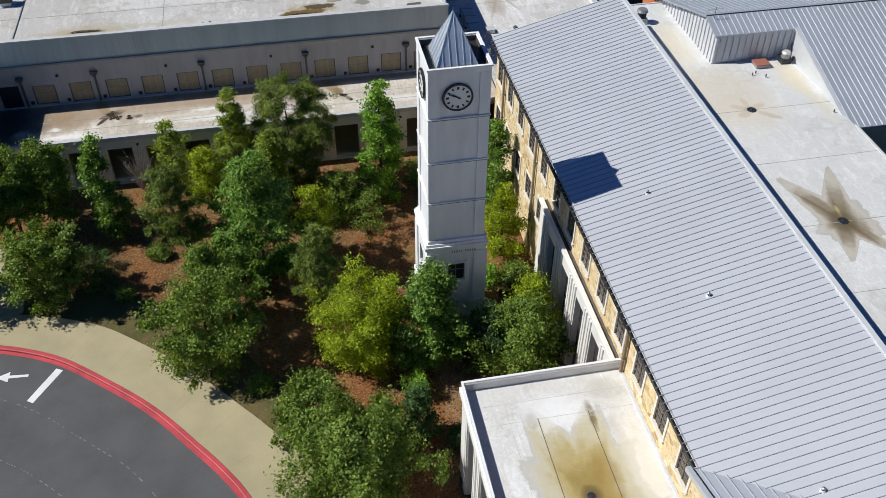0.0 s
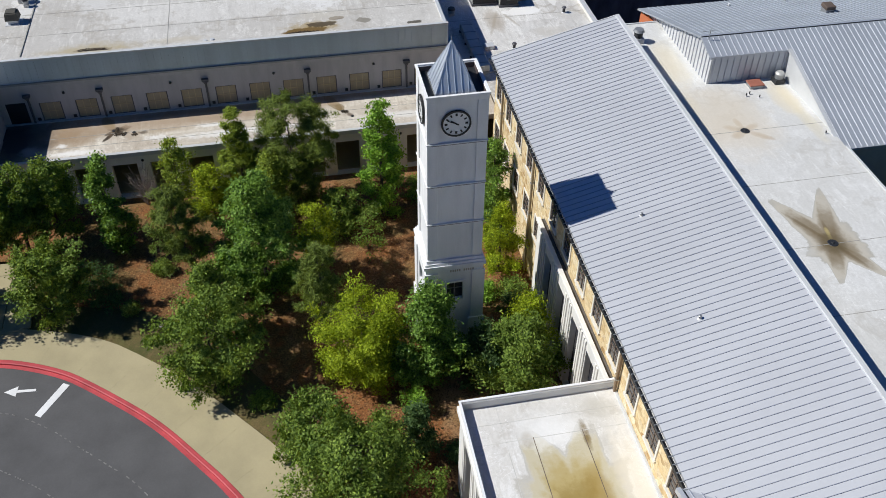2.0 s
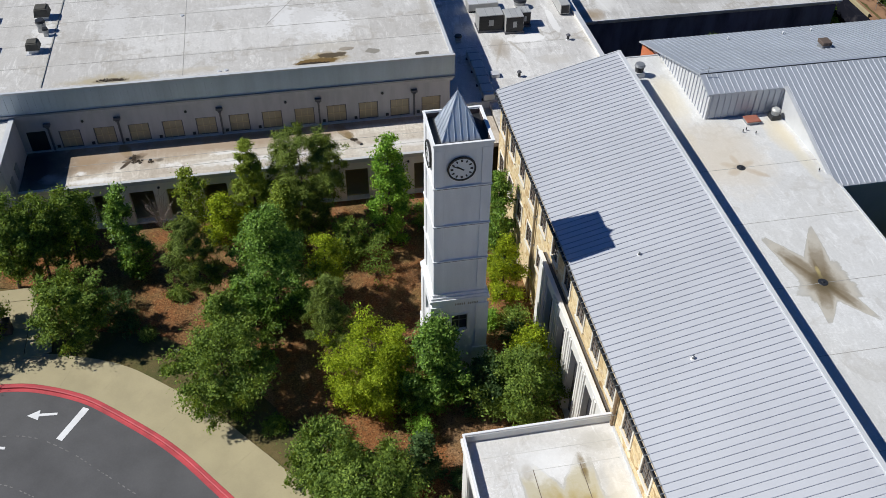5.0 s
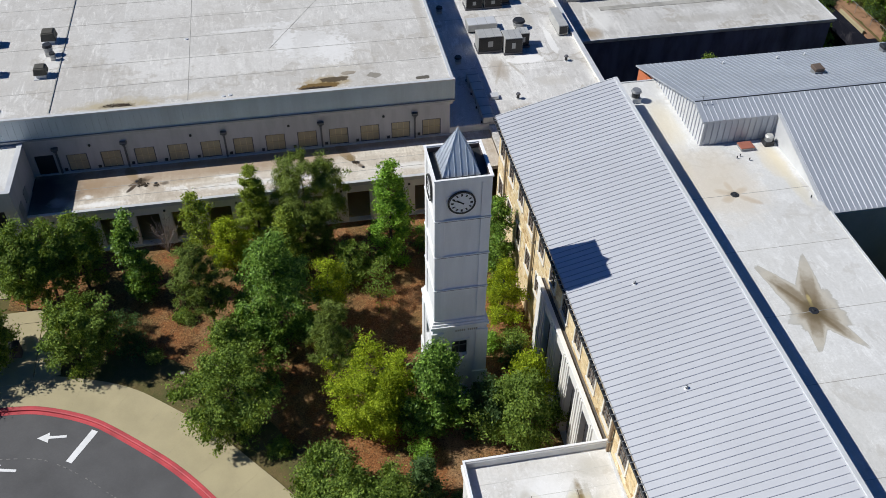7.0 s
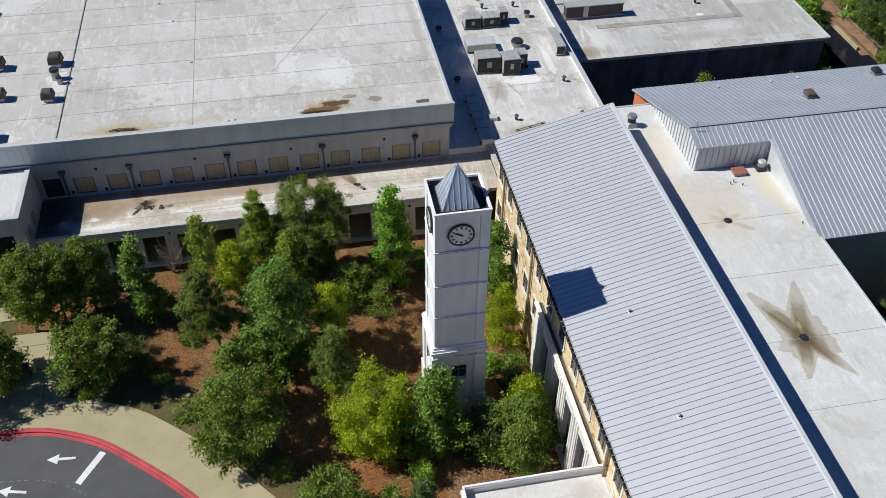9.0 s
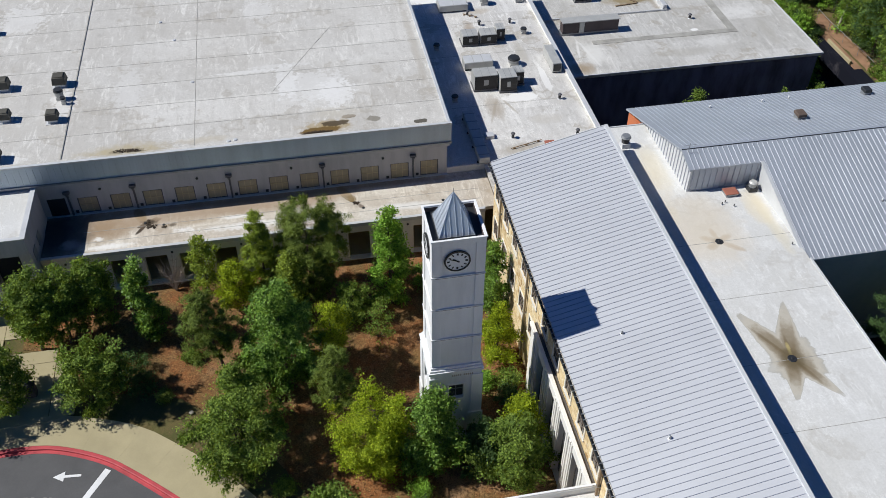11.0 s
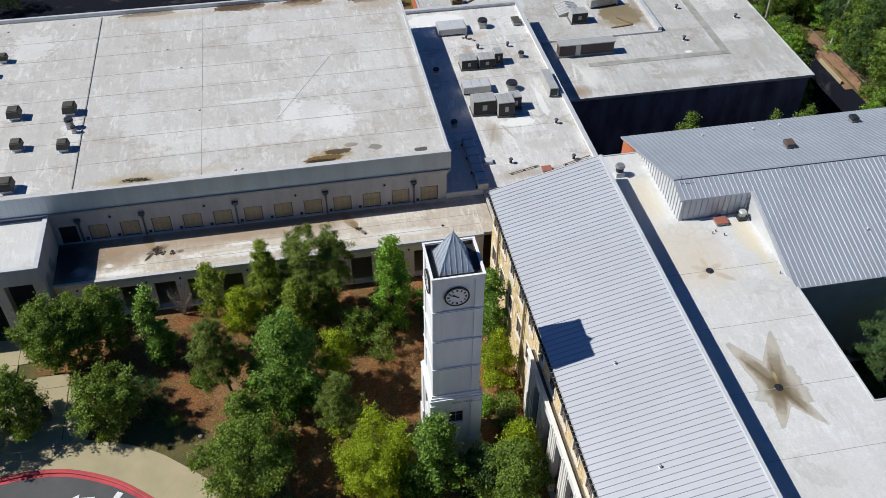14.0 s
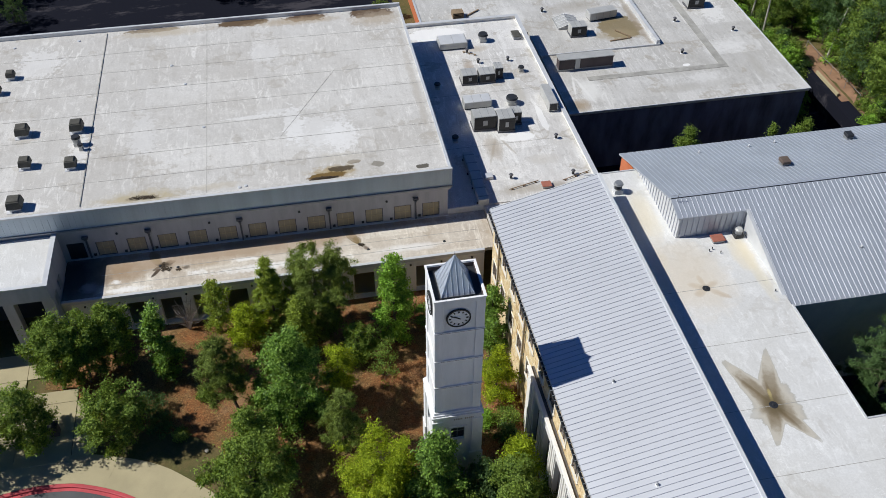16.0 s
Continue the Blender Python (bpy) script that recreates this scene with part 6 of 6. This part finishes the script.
def crown_mesh(rng, r, z0, z1, shape, leaf, count, limbs, needles=False, three=False, lean=(0, 0)):
    """Small leaves in sprays along many rising branches, with an uneven outline and gaps."""
    gen = np.random.default_rng(rng.randrange(10 ** 6))
    hgt = z1 - z0
    stems, nodes, weight = [], [], []
    # lobes: a few boughs reach further than the rest
    lobes = [(rng.uniform(0, 6.283), rng.uniform(0.05, 0.95)) for _ in range(7)]
    for i in range(limbs):
        h = (i + rng.random()) / limbs
        a = i * 2.39996 + rng.uniform(-0.4, 0.4)
        near = max(math.exp(-((math.cos(a - b) - 1) ** 2 * 3 + (h - g) ** 2 * 22)) for b, g in lobes)
        w = r * profile(shape, h) * rng.uniform(0.6, 1.08) * (0.78 + 0.5 * near)
        rise = (0.1 if needles else rng.uniform(0.05, 0.6)) * w
        zt = min(z1, z0 + hgt * h + rng.gauss(0, 0.03) * hgt)
        axis = (lean[0] * zt / z1, lean[1] * zt / z1)
        tip = (axis[0] + w * math.cos(a), axis[1] + w * math.sin(a), zt)
        root = (axis[0], axis[1], max(z0 * 0.8, zt - rise - 0.1))
        stems.append((root, tip))
        k = 5
        heavy = rng.uniform(0.4, 1.5)
        for j in range(k):
            f = rng.uniform(0.3, 1.0) ** 0.6
            s = 0.04 * r + 0.17 * w * (1.1 - f)
            nodes.append([lerp(p, q, f) + rng.gauss(0, s) for p, q in zip(root, tip)])
            weight.append(heavy * (0.5 + w / r))
    # a few sprigs stand out of the outline
    for i in range(limbs // 3):
        p, q = stems[rng.randrange(len(stems))]
        f = rng.uniform(1.0, 1.22)
        nodes.append([lerp(c, d, f) + rng.gauss(0, 0.03 * r) for c, d in zip(p, q)])
        weight.append(0.35)
    nodes, weight = np.array(nodes), np.array(weight)
    nodes[:, 2] = np.clip(nodes[:, 2], z0 * 0.75, z1)
    pick = gen.choice(len(nodes), count, p=weight / weight.sum())
    spread = (0.13 + 0.03 * r) * gen.uniform(0.55, 1.4, len(nodes))[pick]
    if needles:
        spread *= 0.75
    c = nodes[pick] + gen.normal(0, 1, (count, 3)) * spread[:, None] * (1, 1, 0.7)
    out = nodes[pick] - np.array((0, 0, z0 + 0.35 * hgt))
    out /= np.linalg.norm(out, axis=1)[:, None] + 1e-6
    tilt = gen.normal(0, 0.45, (len(nodes), 3))[pick]
    n = out * 0.5 + tilt + gen.normal(0, 0.5, (count, 3)) + (0, 0, 0.35)
    n /= np.linalg.norm(n, axis=1)[:, None]
    u = np.cross(n, gen.normal(0, 1, (count, 3)))
    u /= np.linalg.norm(u, axis=1)[:, None] + 1e-6
    w = np.cross(n, u)
    s = (leaf * gen.uniform(0.6, 1.35, count))[:, None]
    thin = 0.12 if needles else 0.52
    if needles:
        s *= 1.9
    corners = [c - u * s, c + w * s * thin - n * s * 0.12, c + u * s]
    if not three:
        corners.append(c - w * s * thin - n * s * 0.12)
    m = len(corners)
    verts = np.stack(corners, 1).reshape(-1, 3).astype(np.float32)
    me = bpy.data.meshes.new("crown")
    me.vertices.add(len(verts))
    me.vertices.foreach_set("co", verts.ravel())
    me.loops.add(len(verts))
    me.loops.foreach_set("vertex_index", np.arange(len(verts), dtype=np.int32))
    me.polygons.add(count)
    me.polygons.foreach_set("loop_start", np.arange(0, len(verts), m, dtype=np.int32))
    me.update(calc_edges=True)
    me.validate()
    return me, stems


def tree(name, label, x, y, h, r, low, kind, shape="round", leaf=0.082, dense=1.0, seed=0, lean=(0, 0), group="courtyard trees", z=None, needles=False, three=False, count=None, bark=None):
    rng = random.Random(seed * 77 + 3)
    t = thing(name, label, "tree", (x, y, terrain(x, y) if z is None else z), group)
    if kind == "lime":
        leaf, dense = leaf * 0.8, dense * 1.35
    n_leaf = count or int(dense * 2300 * (r ** 1.35) * (h - low) ** 0.65)
    me, stems = crown_mesh(rng, r * 0.98, low, h, shape, leaf, n_leaf, int(20 + 15 * r), needles, three, lean)
    me.materials.append(LEAF[kind])
    crown = new("crown", me)
    crown.parent = t
    bm = bmesh.new()
    knots = [Vector((0, 0, -0.15))]
    n = 5
    for i in range(1, n + 1):
        f = i / n
        knots.append(Vector((lean[0] * f + 0.06 * rng.gauss(0, 1) * f, lean[1] * f + 0.06 * rng.gauss(0, 1) * f, h * 0.9 * f)))
    r0 = 0.04 + 0.012 * h
    for i in range(n):
        tube(bm, knots[i], knots[i + 1], lerp(r0, 0.015, i / n), lerp(r0, 0.015, (i + 1) / n), 7)
    for a, b in stems[::2]:
        tube(bm, a, Vector(a).lerp(Vector(b), 0.9), 0.022, 0.007, 4)
    part("trunk", bm, bark or M_BARK, t)
    return t


ROUND = "leafy green courtyard tree with a rounded crown"
LIME = "small lime-green tree in the mulch bed"
tree("tree", ROUND, -24.3, 12.0, 6.7, 1.85, 1.7, "mid", "spread", seed=1, lean=(0.7, 0), dense=1.25)
tree("tree", "leafy tree with a slim bent trunk at the forecourt", -22.45, 12.3, 6.4, 1.65, 1.6, "mid", seed=73, lean=(0.4, 0.1), dense=1.2)
tree("tree", "shaded green tree beside the forecourt path", -20.6, 13.3, 6.1, 1.75, 1.2, "mid", seed=71, lean=(0.1, 0), dense=1.2)
tree("tree", ROUND, -20.2, 6.7, 5.0, 2.05, 0.9, "mid", seed=2, dense=1.4)
tree("tree", ROUND, -25.6, 7.7, 5.5, 1.85, 0.9, "mid", seed=3, dense=1.2)
tree("tree", ROUND, -30.0, 6.6, 5.4, 2.3, 1.0, "mid", seed=72)
tree("tree", "slender grey-green young tree in the mulch bed", -16.9, 11.6, 6.9, 1.25, 0.4, "grey", "oval", seed=4, dense=1.6, lean=(-0.25, 0.3))
tree("pine_tree", "thin open pine with a bare leaning trunk", -12.1, 7.4, 7.2, 1.85, 2.9, "pine", "oval", seed=5, dense=0.95, lean=(-0.95, 0.6), needles=True)
tree("tree", LIME, -11.2, 13.1, 4.6, 1.2, 1.0, "lime", seed=6, dense=1.2)
tree("tree", "sparse yellow-green tree by the covered walk", -13.3, 15.2, 5.4, 1.4, 0.8, "yellow_pine", "oval", seed=7, dense=0.45)
tree("pine_tree", "large dark pine in the mulch bed", -6.1, 13.7, 8.1, 2.75, 0.9, "pine", seed=8, needles=True, dense=1.3)
tree("pine_tree", "feathery yellow-green pine beside the large one", -9.2, 14.2, 7.6, 1.6, 0.7, "yellow_pine", "oval", seed=31, needles=True, dense=1.2)
tree("tree", "tall narrow bright green tree", -0.75, 11.9, 8.5, 1.6, 0.5, "fresh", "oval", seed=9, dense=1.2)
tree("tree", "large grey-green tree with a high crown", -8.3, 6.3, 8.6, 2.75, 0.7, "grey", "oval", seed=10, dense=1.6)
tree("tree", LIME, -5.2, 7.6, 5.1, 1.05, 0.9, "lime", seed=11, dense=1.0)
tree("pine_tree", "short grey-green pine in the mulch bed", -5.35, 3.2, 5.9, 1.65, 1.2, "pine", "oval", seed=12, needles=True, dense=1.1)
tree("tree", ROUND, -11.3, 0.4, 5.8, 2.7, 0.7, "mid", "spread", seed=13, dense=1.3)
tree("tree", "green tree with a leaning narrow crown", -11.2, 3.3, 5.6, 1.55, 1.0, "mid", "oval", seed=32, dense=1.2)
tree("tree", "yellow-green spreading tree beside the tower", -3.4, -0.9, 5.4, 2.5, 0.5, "lime", "spread", seed=14, dense=1.2)
tree("tree", "green young tree before the tower", -0.15, -1.7, 6.6, 2.0, 0.5, "grey", "oval", seed=15, dense=1.3)
tree("tree", "dense green tree between the tower and the wing", 4.2, -3.1, 5.0, 2.2, 0.5, "mid", seed=16, dense=1.2)
tree("tree", "small lime-topped tree beside the arcade", 5.1, -1.5, 4.9, 1.25, 0.6, "lime", seed=33)
tree("tree", "dark green tree close to the tower foot", 2.6, -2.3, 4.2, 1.35, 0.3, "deep", seed=34)
tree("tree", "grey-green narrow tree behind the tower", 5.9, 9.6, 6.6, 1.15, 0.6, "grey", "oval", seed=17, dense=1.2)
tree("tree", "lime-green tree behind the tower", 5.3, 5.5, 5.1, 1.3, 0.5, "lime", "oval", seed=18)
tree("tree", ROUND, -4.6, -8.4, 4.8, 3.0, 0.5, "mid", "spread", seed=19, dense=1.25)
tree("tree", "leafy green tree at the edge of the pavement", -6.5, -5.6, 4.5, 2.0, 0.6, "mid", seed=35, dense=1.2)
tree("tree", "narrow dark green tree beside the portico", -1.6, -6.3, 4.0, 1.0, 0.3, "deep", "oval", seed=20)
tree("tree", "small yellow-green tree among the pines", -7.3, 11.7, 6.0, 1.6, 0.6, "yellow_pine", "cone", seed=36, dense=1.3)
tree("tree", "dark green young tree in the mulch bed", -3.5, 10.8, 3.2, 1.3, 0.4, "mid", seed=38)
tree("pine_tree", "pine standing beyond the wing", 30.2, -0.2, 9.0, 2.6, 2.0, "deep", seed=21, needles=True, group="outer trees")
tree("pine_tree", "pine standing beyond the wing", 31.2, -4.6, 9.6, 2.6, 2.0, "deep", seed=22, needles=True, group="outer trees")
for x, y, h, r, sd in ((29.7, 30.8, 7.2, 1.4, 23), (39.3, 32.5, 5.2, 0.6, 24), (41.5, 32.3, 4.8, 0.65, 25), (43.2, 33.0, 4.9, 0.75, 26)):
    tree("tree", "young green tree behind the hall", x, y, h, r, 2.6, "mid", "oval", seed=sd, dense=0.7, group="outer trees")


# ---- shrubs ----
def shrub(label, x, y, h, r, kind, seed, count=2600, leaf=0.06):
    rng = random.Random(seed)
    u = thing("shrub", label, "shrub", (x, y, terrain(x, y)), "shrubs")
    me, stems = crown_mesh(rng, r, 0.15, h, "round", leaf, count, 22)
    me.materials.append(LEAF[kind])
    crown = new("foliage", me)
    crown.parent = u
    bm = bmesh.new()
    for a, b in stems[:10]:
        tube(bm, (0, 0, -0.05), b, 0.025, 0.008, 5)
    part("stems", bm, M_BARK, u)


shrub("dark grey-green shrub in the mulch bed", -2.0, 8.9, 3.1, 1.15, "mid", 41, 2000)
# two added shrubs darken mulch that lies in a tree's shadow
shrub("dark green shrub added in place of tree shade on the mulch", -18.2, 8.7, 1.5, 1.15, "deep", 42, 3000)
shrub("dark green shrub added in place of tree shade on the mulch", -17.5, 7.5, 1.1, 0.95, "deep", 43, 2400)
for i, (x, y, h, r, kind) in enumerate(((5.6, 3.3, 1.5, 0.9, "mid"), (5.3, 2.0, 1.3, 0.8, "deep"), (5.9, 0.8, 1.5, 0.7, "deep"), (4.0, 3.6, 1.1, 0.6, "fresh"), (6.0, 7.9, 1.3, 0.6, "deep"), (1.6, 13.2, 2.0, 0.9, "grey"), (2.6, 12.4, 1.6, 0.8, "lime"),
                                        (-1.3, -3.7, 1.6, 0.7, "fresh"), (-4.4, 10.2, 1.5, 0.8, "mid"), (-14.4, 9.3, 0.9, 0.5, "mid"), (-12.7, 4.6, 0.9, 0.5, "lime"), (-9.0, -1.6, 0.8, 0.6, "mid"), (-16.2, 6.4, 0.6, 0.4, "pine"), (6.2, 11.8, 1.5, 0.6, "mid"), (0.2, -6.9, 1.0, 0.5, "deep"))):
    shrub("low green shrub in the mulch bed", x, y, h, r, kind, 50 + i)
# bare twiggy bush by the covered walk
u = thing("bare_bush", "leafless grey twiggy bush by the covered walk", "shrub", (-15.6, 15.9, terrain(-15.6, 15.9)), "shrubs")
rng = random.Random(9)
for i in range(34):
    a, b = rng.uniform(0, 6.28), rng.uniform(0.2, 1.5)
    tip = Vector((b * math.cos(a), b * 0.7 * math.sin(a), rng.uniform(1.4, 3.0)))
    bm = bmesh.new()
    knee = Vector((tip.x * 0.35, tip.y * 0.35, tip.z * 0.5))
    tube(bm, (0, 0, -0.05), knee, 0.016, 0.012, 5)
    tube(bm, knee, tip, 0.012, 0.005, 4)
    for q in range(5):
        root = knee.lerp(tip, rng.uniform(0.0, 0.8))
        tube(bm, root, root + Vector((rng.gauss(0, 0.28), rng.gauss(0, 0.28), rng.uniform(0.1, 0.5))), 0.008, 0.004, 3)
    part("twig", bm, M_TWIG, u)

# ---- woodland behind ----
wood = []
for i, (kind, h, r) in enumerate((("deep", 11, 3.6), ("mid", 9.5, 3.3), ("deep", 12, 3.3), ("mid", 8, 3.2), ("deep", 13, 3.1))):
    wood.append(tree("woodland_tree", "tall leafy woodland tree at the edge of the grounds", 53 + 4 * i, 84, h, r, 0.9 + 0.4 * i, kind, "oval" if i % 2 else "round", seed=60 + i, count=8200, leaf=0.17, three=True, group="woodland trees"))
rng = random.Random(12)
for i in range(15):
    for j in range(6):
        y = 33 + 3.4 * i + rng.uniform(-1.3, 1.3)
        x = 48.4 + 3.9 * j + rng.uniform(-1.3, 1.3) + (5.2 if y < 50 else 0)
        p = wood[rng.randrange(5)]
        s = rng.uniform(0.75, 1.15)
        if x < 52 and y > 50:
            s *= 0.72
        p2 = copy_thing(p, pose(x, y, terrain(x, y) - 0.05, 0, 0, rng.uniform(0, 360)))
        p2.scale = (s, s, s)
# the trees near x -47 are added out of view to shade the yard
for x, y, s, d in ((-35.2, 66.0, 0.4, 0), (-13.5, 68.5, 0.75, 1), (-9.5, 70.5, 0.8, 3), (-17.5, 74, 0.9, 0), (-5.5, 72, 0.8, 2), (-1, 70, 0.7, 1), (-22, 75, 1.0, 4), (-27, 77, 1.0, 2), (-33, 79, 1.1, 0), (-39, 76, 1.1, 4), (-47, 72, 1.2, 2), (-48, 65, 1.3, 4), (-47, 58, 1.3, 0), (-46.5, 52, 1.3, 2), (3, 66, 0.5, 3), (5, 60, 0.35, 1)):
    p2 = copy_thing(wood[d], pose(x, y, terrain(x, y) - 0.05, 0, 0, rng.uniform(0, 360)))
    p2.scale = (s, s, s)
for i in range(46):
    y = 36.6 + 0.95 * i + rng.uniform(-0.6, 0.6)
    x = 45.0 + rng.uniform(0, 4.2)
    if y < 39.5:
        continue
    shrub("leafy green bush along the rear wall", x, y, rng.uniform(1.3, 3.4), rng.uniform(0.9, 1.6), ("fresh", "deep", "fresh", "mid")[i % 4], 90 + i, 2400, 0.085)
for i in range(40):
    if i < 16:
        x, y = 54.2 + rng.uniform(0, 1.6), 35.4 + 0.85 * i
    elif i < 31:
        x, y = 47.6 + rng.uniform(0, 1.8), 43.2 + 0.55 * (i - 16)
    else:
        x, y = 53.6 + 0.5 * (i - 31), 34.2 + rng.uniform(-0.5, 1.2)
    shrub("leafy green bush at the wood's edge", x, y, rng.uniform(1.2, 2.6), rng.uniform(0.9, 1.5), ("mid", "fresh", "mid", "deep")[i % 4], 190 + i, 1800, 0.1)
for i in range(18):
    shrub("tall leafy bush at the wood's edge", 53.8 + rng.uniform(0, 2.2), 42.0 + 0.75 * i, rng.uniform(2.0, 4.2), rng.uniform(1.2, 1.9), ("fresh", "mid", "fresh")[i % 3], 260 + i, 2200, 0.11)
for i, (x, y, h, r) in enumerate(((51.6, 34.6, 1.5, 1.0), (52.6, 35.4, 1.8, 1.1), (51.7, 36.6, 1.2, 0.8), (50.8, 33.8, 1.4, 0.9))):
    shrub("leafy green bush at the wood's edge", x, y, h, r, ("mid", "fresh")[i % 2], 240 + i, 1600, 0.09)
# pale bare trunks that stand out before the wood
for i, (x, y, h, lx) in enumerate(((47.6, 55.0, 9.5, 0.5), (47.2, 51.0, 8.5, -0.3), (53.0, 46.5, 8.0, 0.9), (48.0, 60.5, 9.0, 0.2), (54.2, 40.2, 7.5, 0.5))):
    u = thing("bare_tree", "slim pale bare trunk at the wood's edge", "tree", (x, y, terrain(x, y)), "woodland trees")
    bm = bmesh.new()
    tube(bm, (0, 0, -0.1), (lx * 0.4, 0, h * 0.5), 0.13, 0.1, 7)
    tube(bm, (lx * 0.4, 0, h * 0.5), (lx, 0.1, h), 0.1, 0.03, 7)
    part("trunk", bm, M_PALEBARK, u)
    for k in range(5):
        f = 0.5 + 0.09 * k
        a = k * 2.2 + i
        bm = bmesh.new()
        tube(bm, (lx * f, 0.05, h * f), (lx * f + 0.9 * math.cos(a), 0.9 * math.sin(a), h * f + 0.7), 0.03, 0.01, 5)
        part("limb", bm, M_PALEBARK, u)
bm = bmesh.new()
trk = spline([(52.2, 49.5, 0), (52.3, 46.0, 0), (52.5, 42.6, 0), (52.6, 39.6, 0), (52.5, 37.0, 0), (52.4, 34.8, 0)], 6)
rows = []
for p in trk:
    rows.append([bm.verts.new((p.x + o, p.y, terrain(p.x + o, p.y) + 0.03)) for o in (-1.1 + 0.25 * noise.noise((p.y, 0, 0)), 0.0, 0.6 + 0.3 * noise.noise((p.y, 5, 0)))])
for a, b in zip(rows, rows[1:]):
    for j in range(2):
        bm.faces.new((a[j], a[j + 1], b[j + 1], b[j]))
tagged(part("dirt_path", bm, M_DIRT), "bare reddish dirt path at the wood's edge", "path", kind="structure")
# yard and courts carry their shade in the near-black colour
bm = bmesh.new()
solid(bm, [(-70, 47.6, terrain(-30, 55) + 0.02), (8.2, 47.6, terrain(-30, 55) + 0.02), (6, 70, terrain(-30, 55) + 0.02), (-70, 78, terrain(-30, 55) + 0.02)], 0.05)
tagged(part("rear_yard", bm, M_YARD_SHADE), "asphalt service yard behind the large block, coloured as shade", "yard", kind="structure")
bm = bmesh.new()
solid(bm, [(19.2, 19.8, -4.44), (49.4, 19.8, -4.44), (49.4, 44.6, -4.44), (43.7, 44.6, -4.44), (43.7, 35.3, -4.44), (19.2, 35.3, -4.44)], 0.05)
tagged(part("service_court", bm, M_YARD_SHADE), "asphalt court coloured as shade between the hall and rear block", "yard", kind="structure")
# added block over the slope, near-black so the ground reads as shaded
tagged(part("shade_dark_bank", boxes((49.4, 50.25, 19.8, 46.2, -4.6, -1.86), (50.25, 51.1, 19.8, 38.2, -4.6, -1.86)), M_YARD_SHADE), "added bank along the sunken court, coloured as shade", "wall", kind="structure")
tagged(part("path_verge", boxes((50.47, 51.2, 38.2, 46.6, -2.3, -1.86)), M_DIRT), "bare dirt verge beside the path", "path", kind="structure")
bm = boxes((50.25, 50.47, 39.2, 43.8, -2.3, -1.5), bevel=0.02)
tagged(part("low_wall", bm, M_CONC), "low pale concrete wall beside the dirt path", "wall", kind="structure")
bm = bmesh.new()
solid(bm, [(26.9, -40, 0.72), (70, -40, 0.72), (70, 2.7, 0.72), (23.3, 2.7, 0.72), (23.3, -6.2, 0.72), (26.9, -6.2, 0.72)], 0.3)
tagged(part("side_court", bm, M_YARD_SHADE), "asphalt court beside the hall, coloured as shade", "yard", kind="structure")
u = thing("handrail", "thin grey metal handrail beside the dirt path", "handrail", (0, 0, 0))
rail = [(51.8, 49.0), (51.7, 46.2), (51.8, 43.4), (51.9, 40.6), (51.9, 37.8)]
for x, y in rail:
    part("post", tube(bmesh.new(), (x, y, terrain(x, y) - 0.05), (x, y, terrain(x, y) + 0.95), 0.025, 0.025, 6), M_GREY, u)
for (a, b), (c, d) in zip(rail, rail[1:]):
    part("rail", tube(bmesh.new(), (a, b, terrain(a, b) + 0.95), (c, d, terrain(c, d) + 0.95), 0.025, 0.025, 6), M_GREY, u)
u = thing("litter_bin", "dark brown square litter bin by the forecourt path", "bin", (-24.4, 8.25, 0.33))
part("body", boxes((-0.28, 0.28, -0.28, 0.28, 0.0, 0.9), bevel=0.02), M_DARKBASE, u)
part("lid", boxes((-0.32, 0.32, -0.32, 0.32, 0.9, 1.0), bevel=0.03), M_DARK, u)
u = thing("boulder", "small pale rock at the edge of the mulch bed", "rock", (-14.46, 4.96, terrain(-14.46, 4.96)))
bm = bmesh.new()
bmesh.ops.create_icosphere(bm, subdivisions=2, radius=0.15)
for v in bm.verts:
    v.co *= 1 + 0.3 * noise.noise(v.co * 5)
    v.co.z = v.co.z * 0.6 + 0.1
part("stone", bm, M_PALEBARK, u)
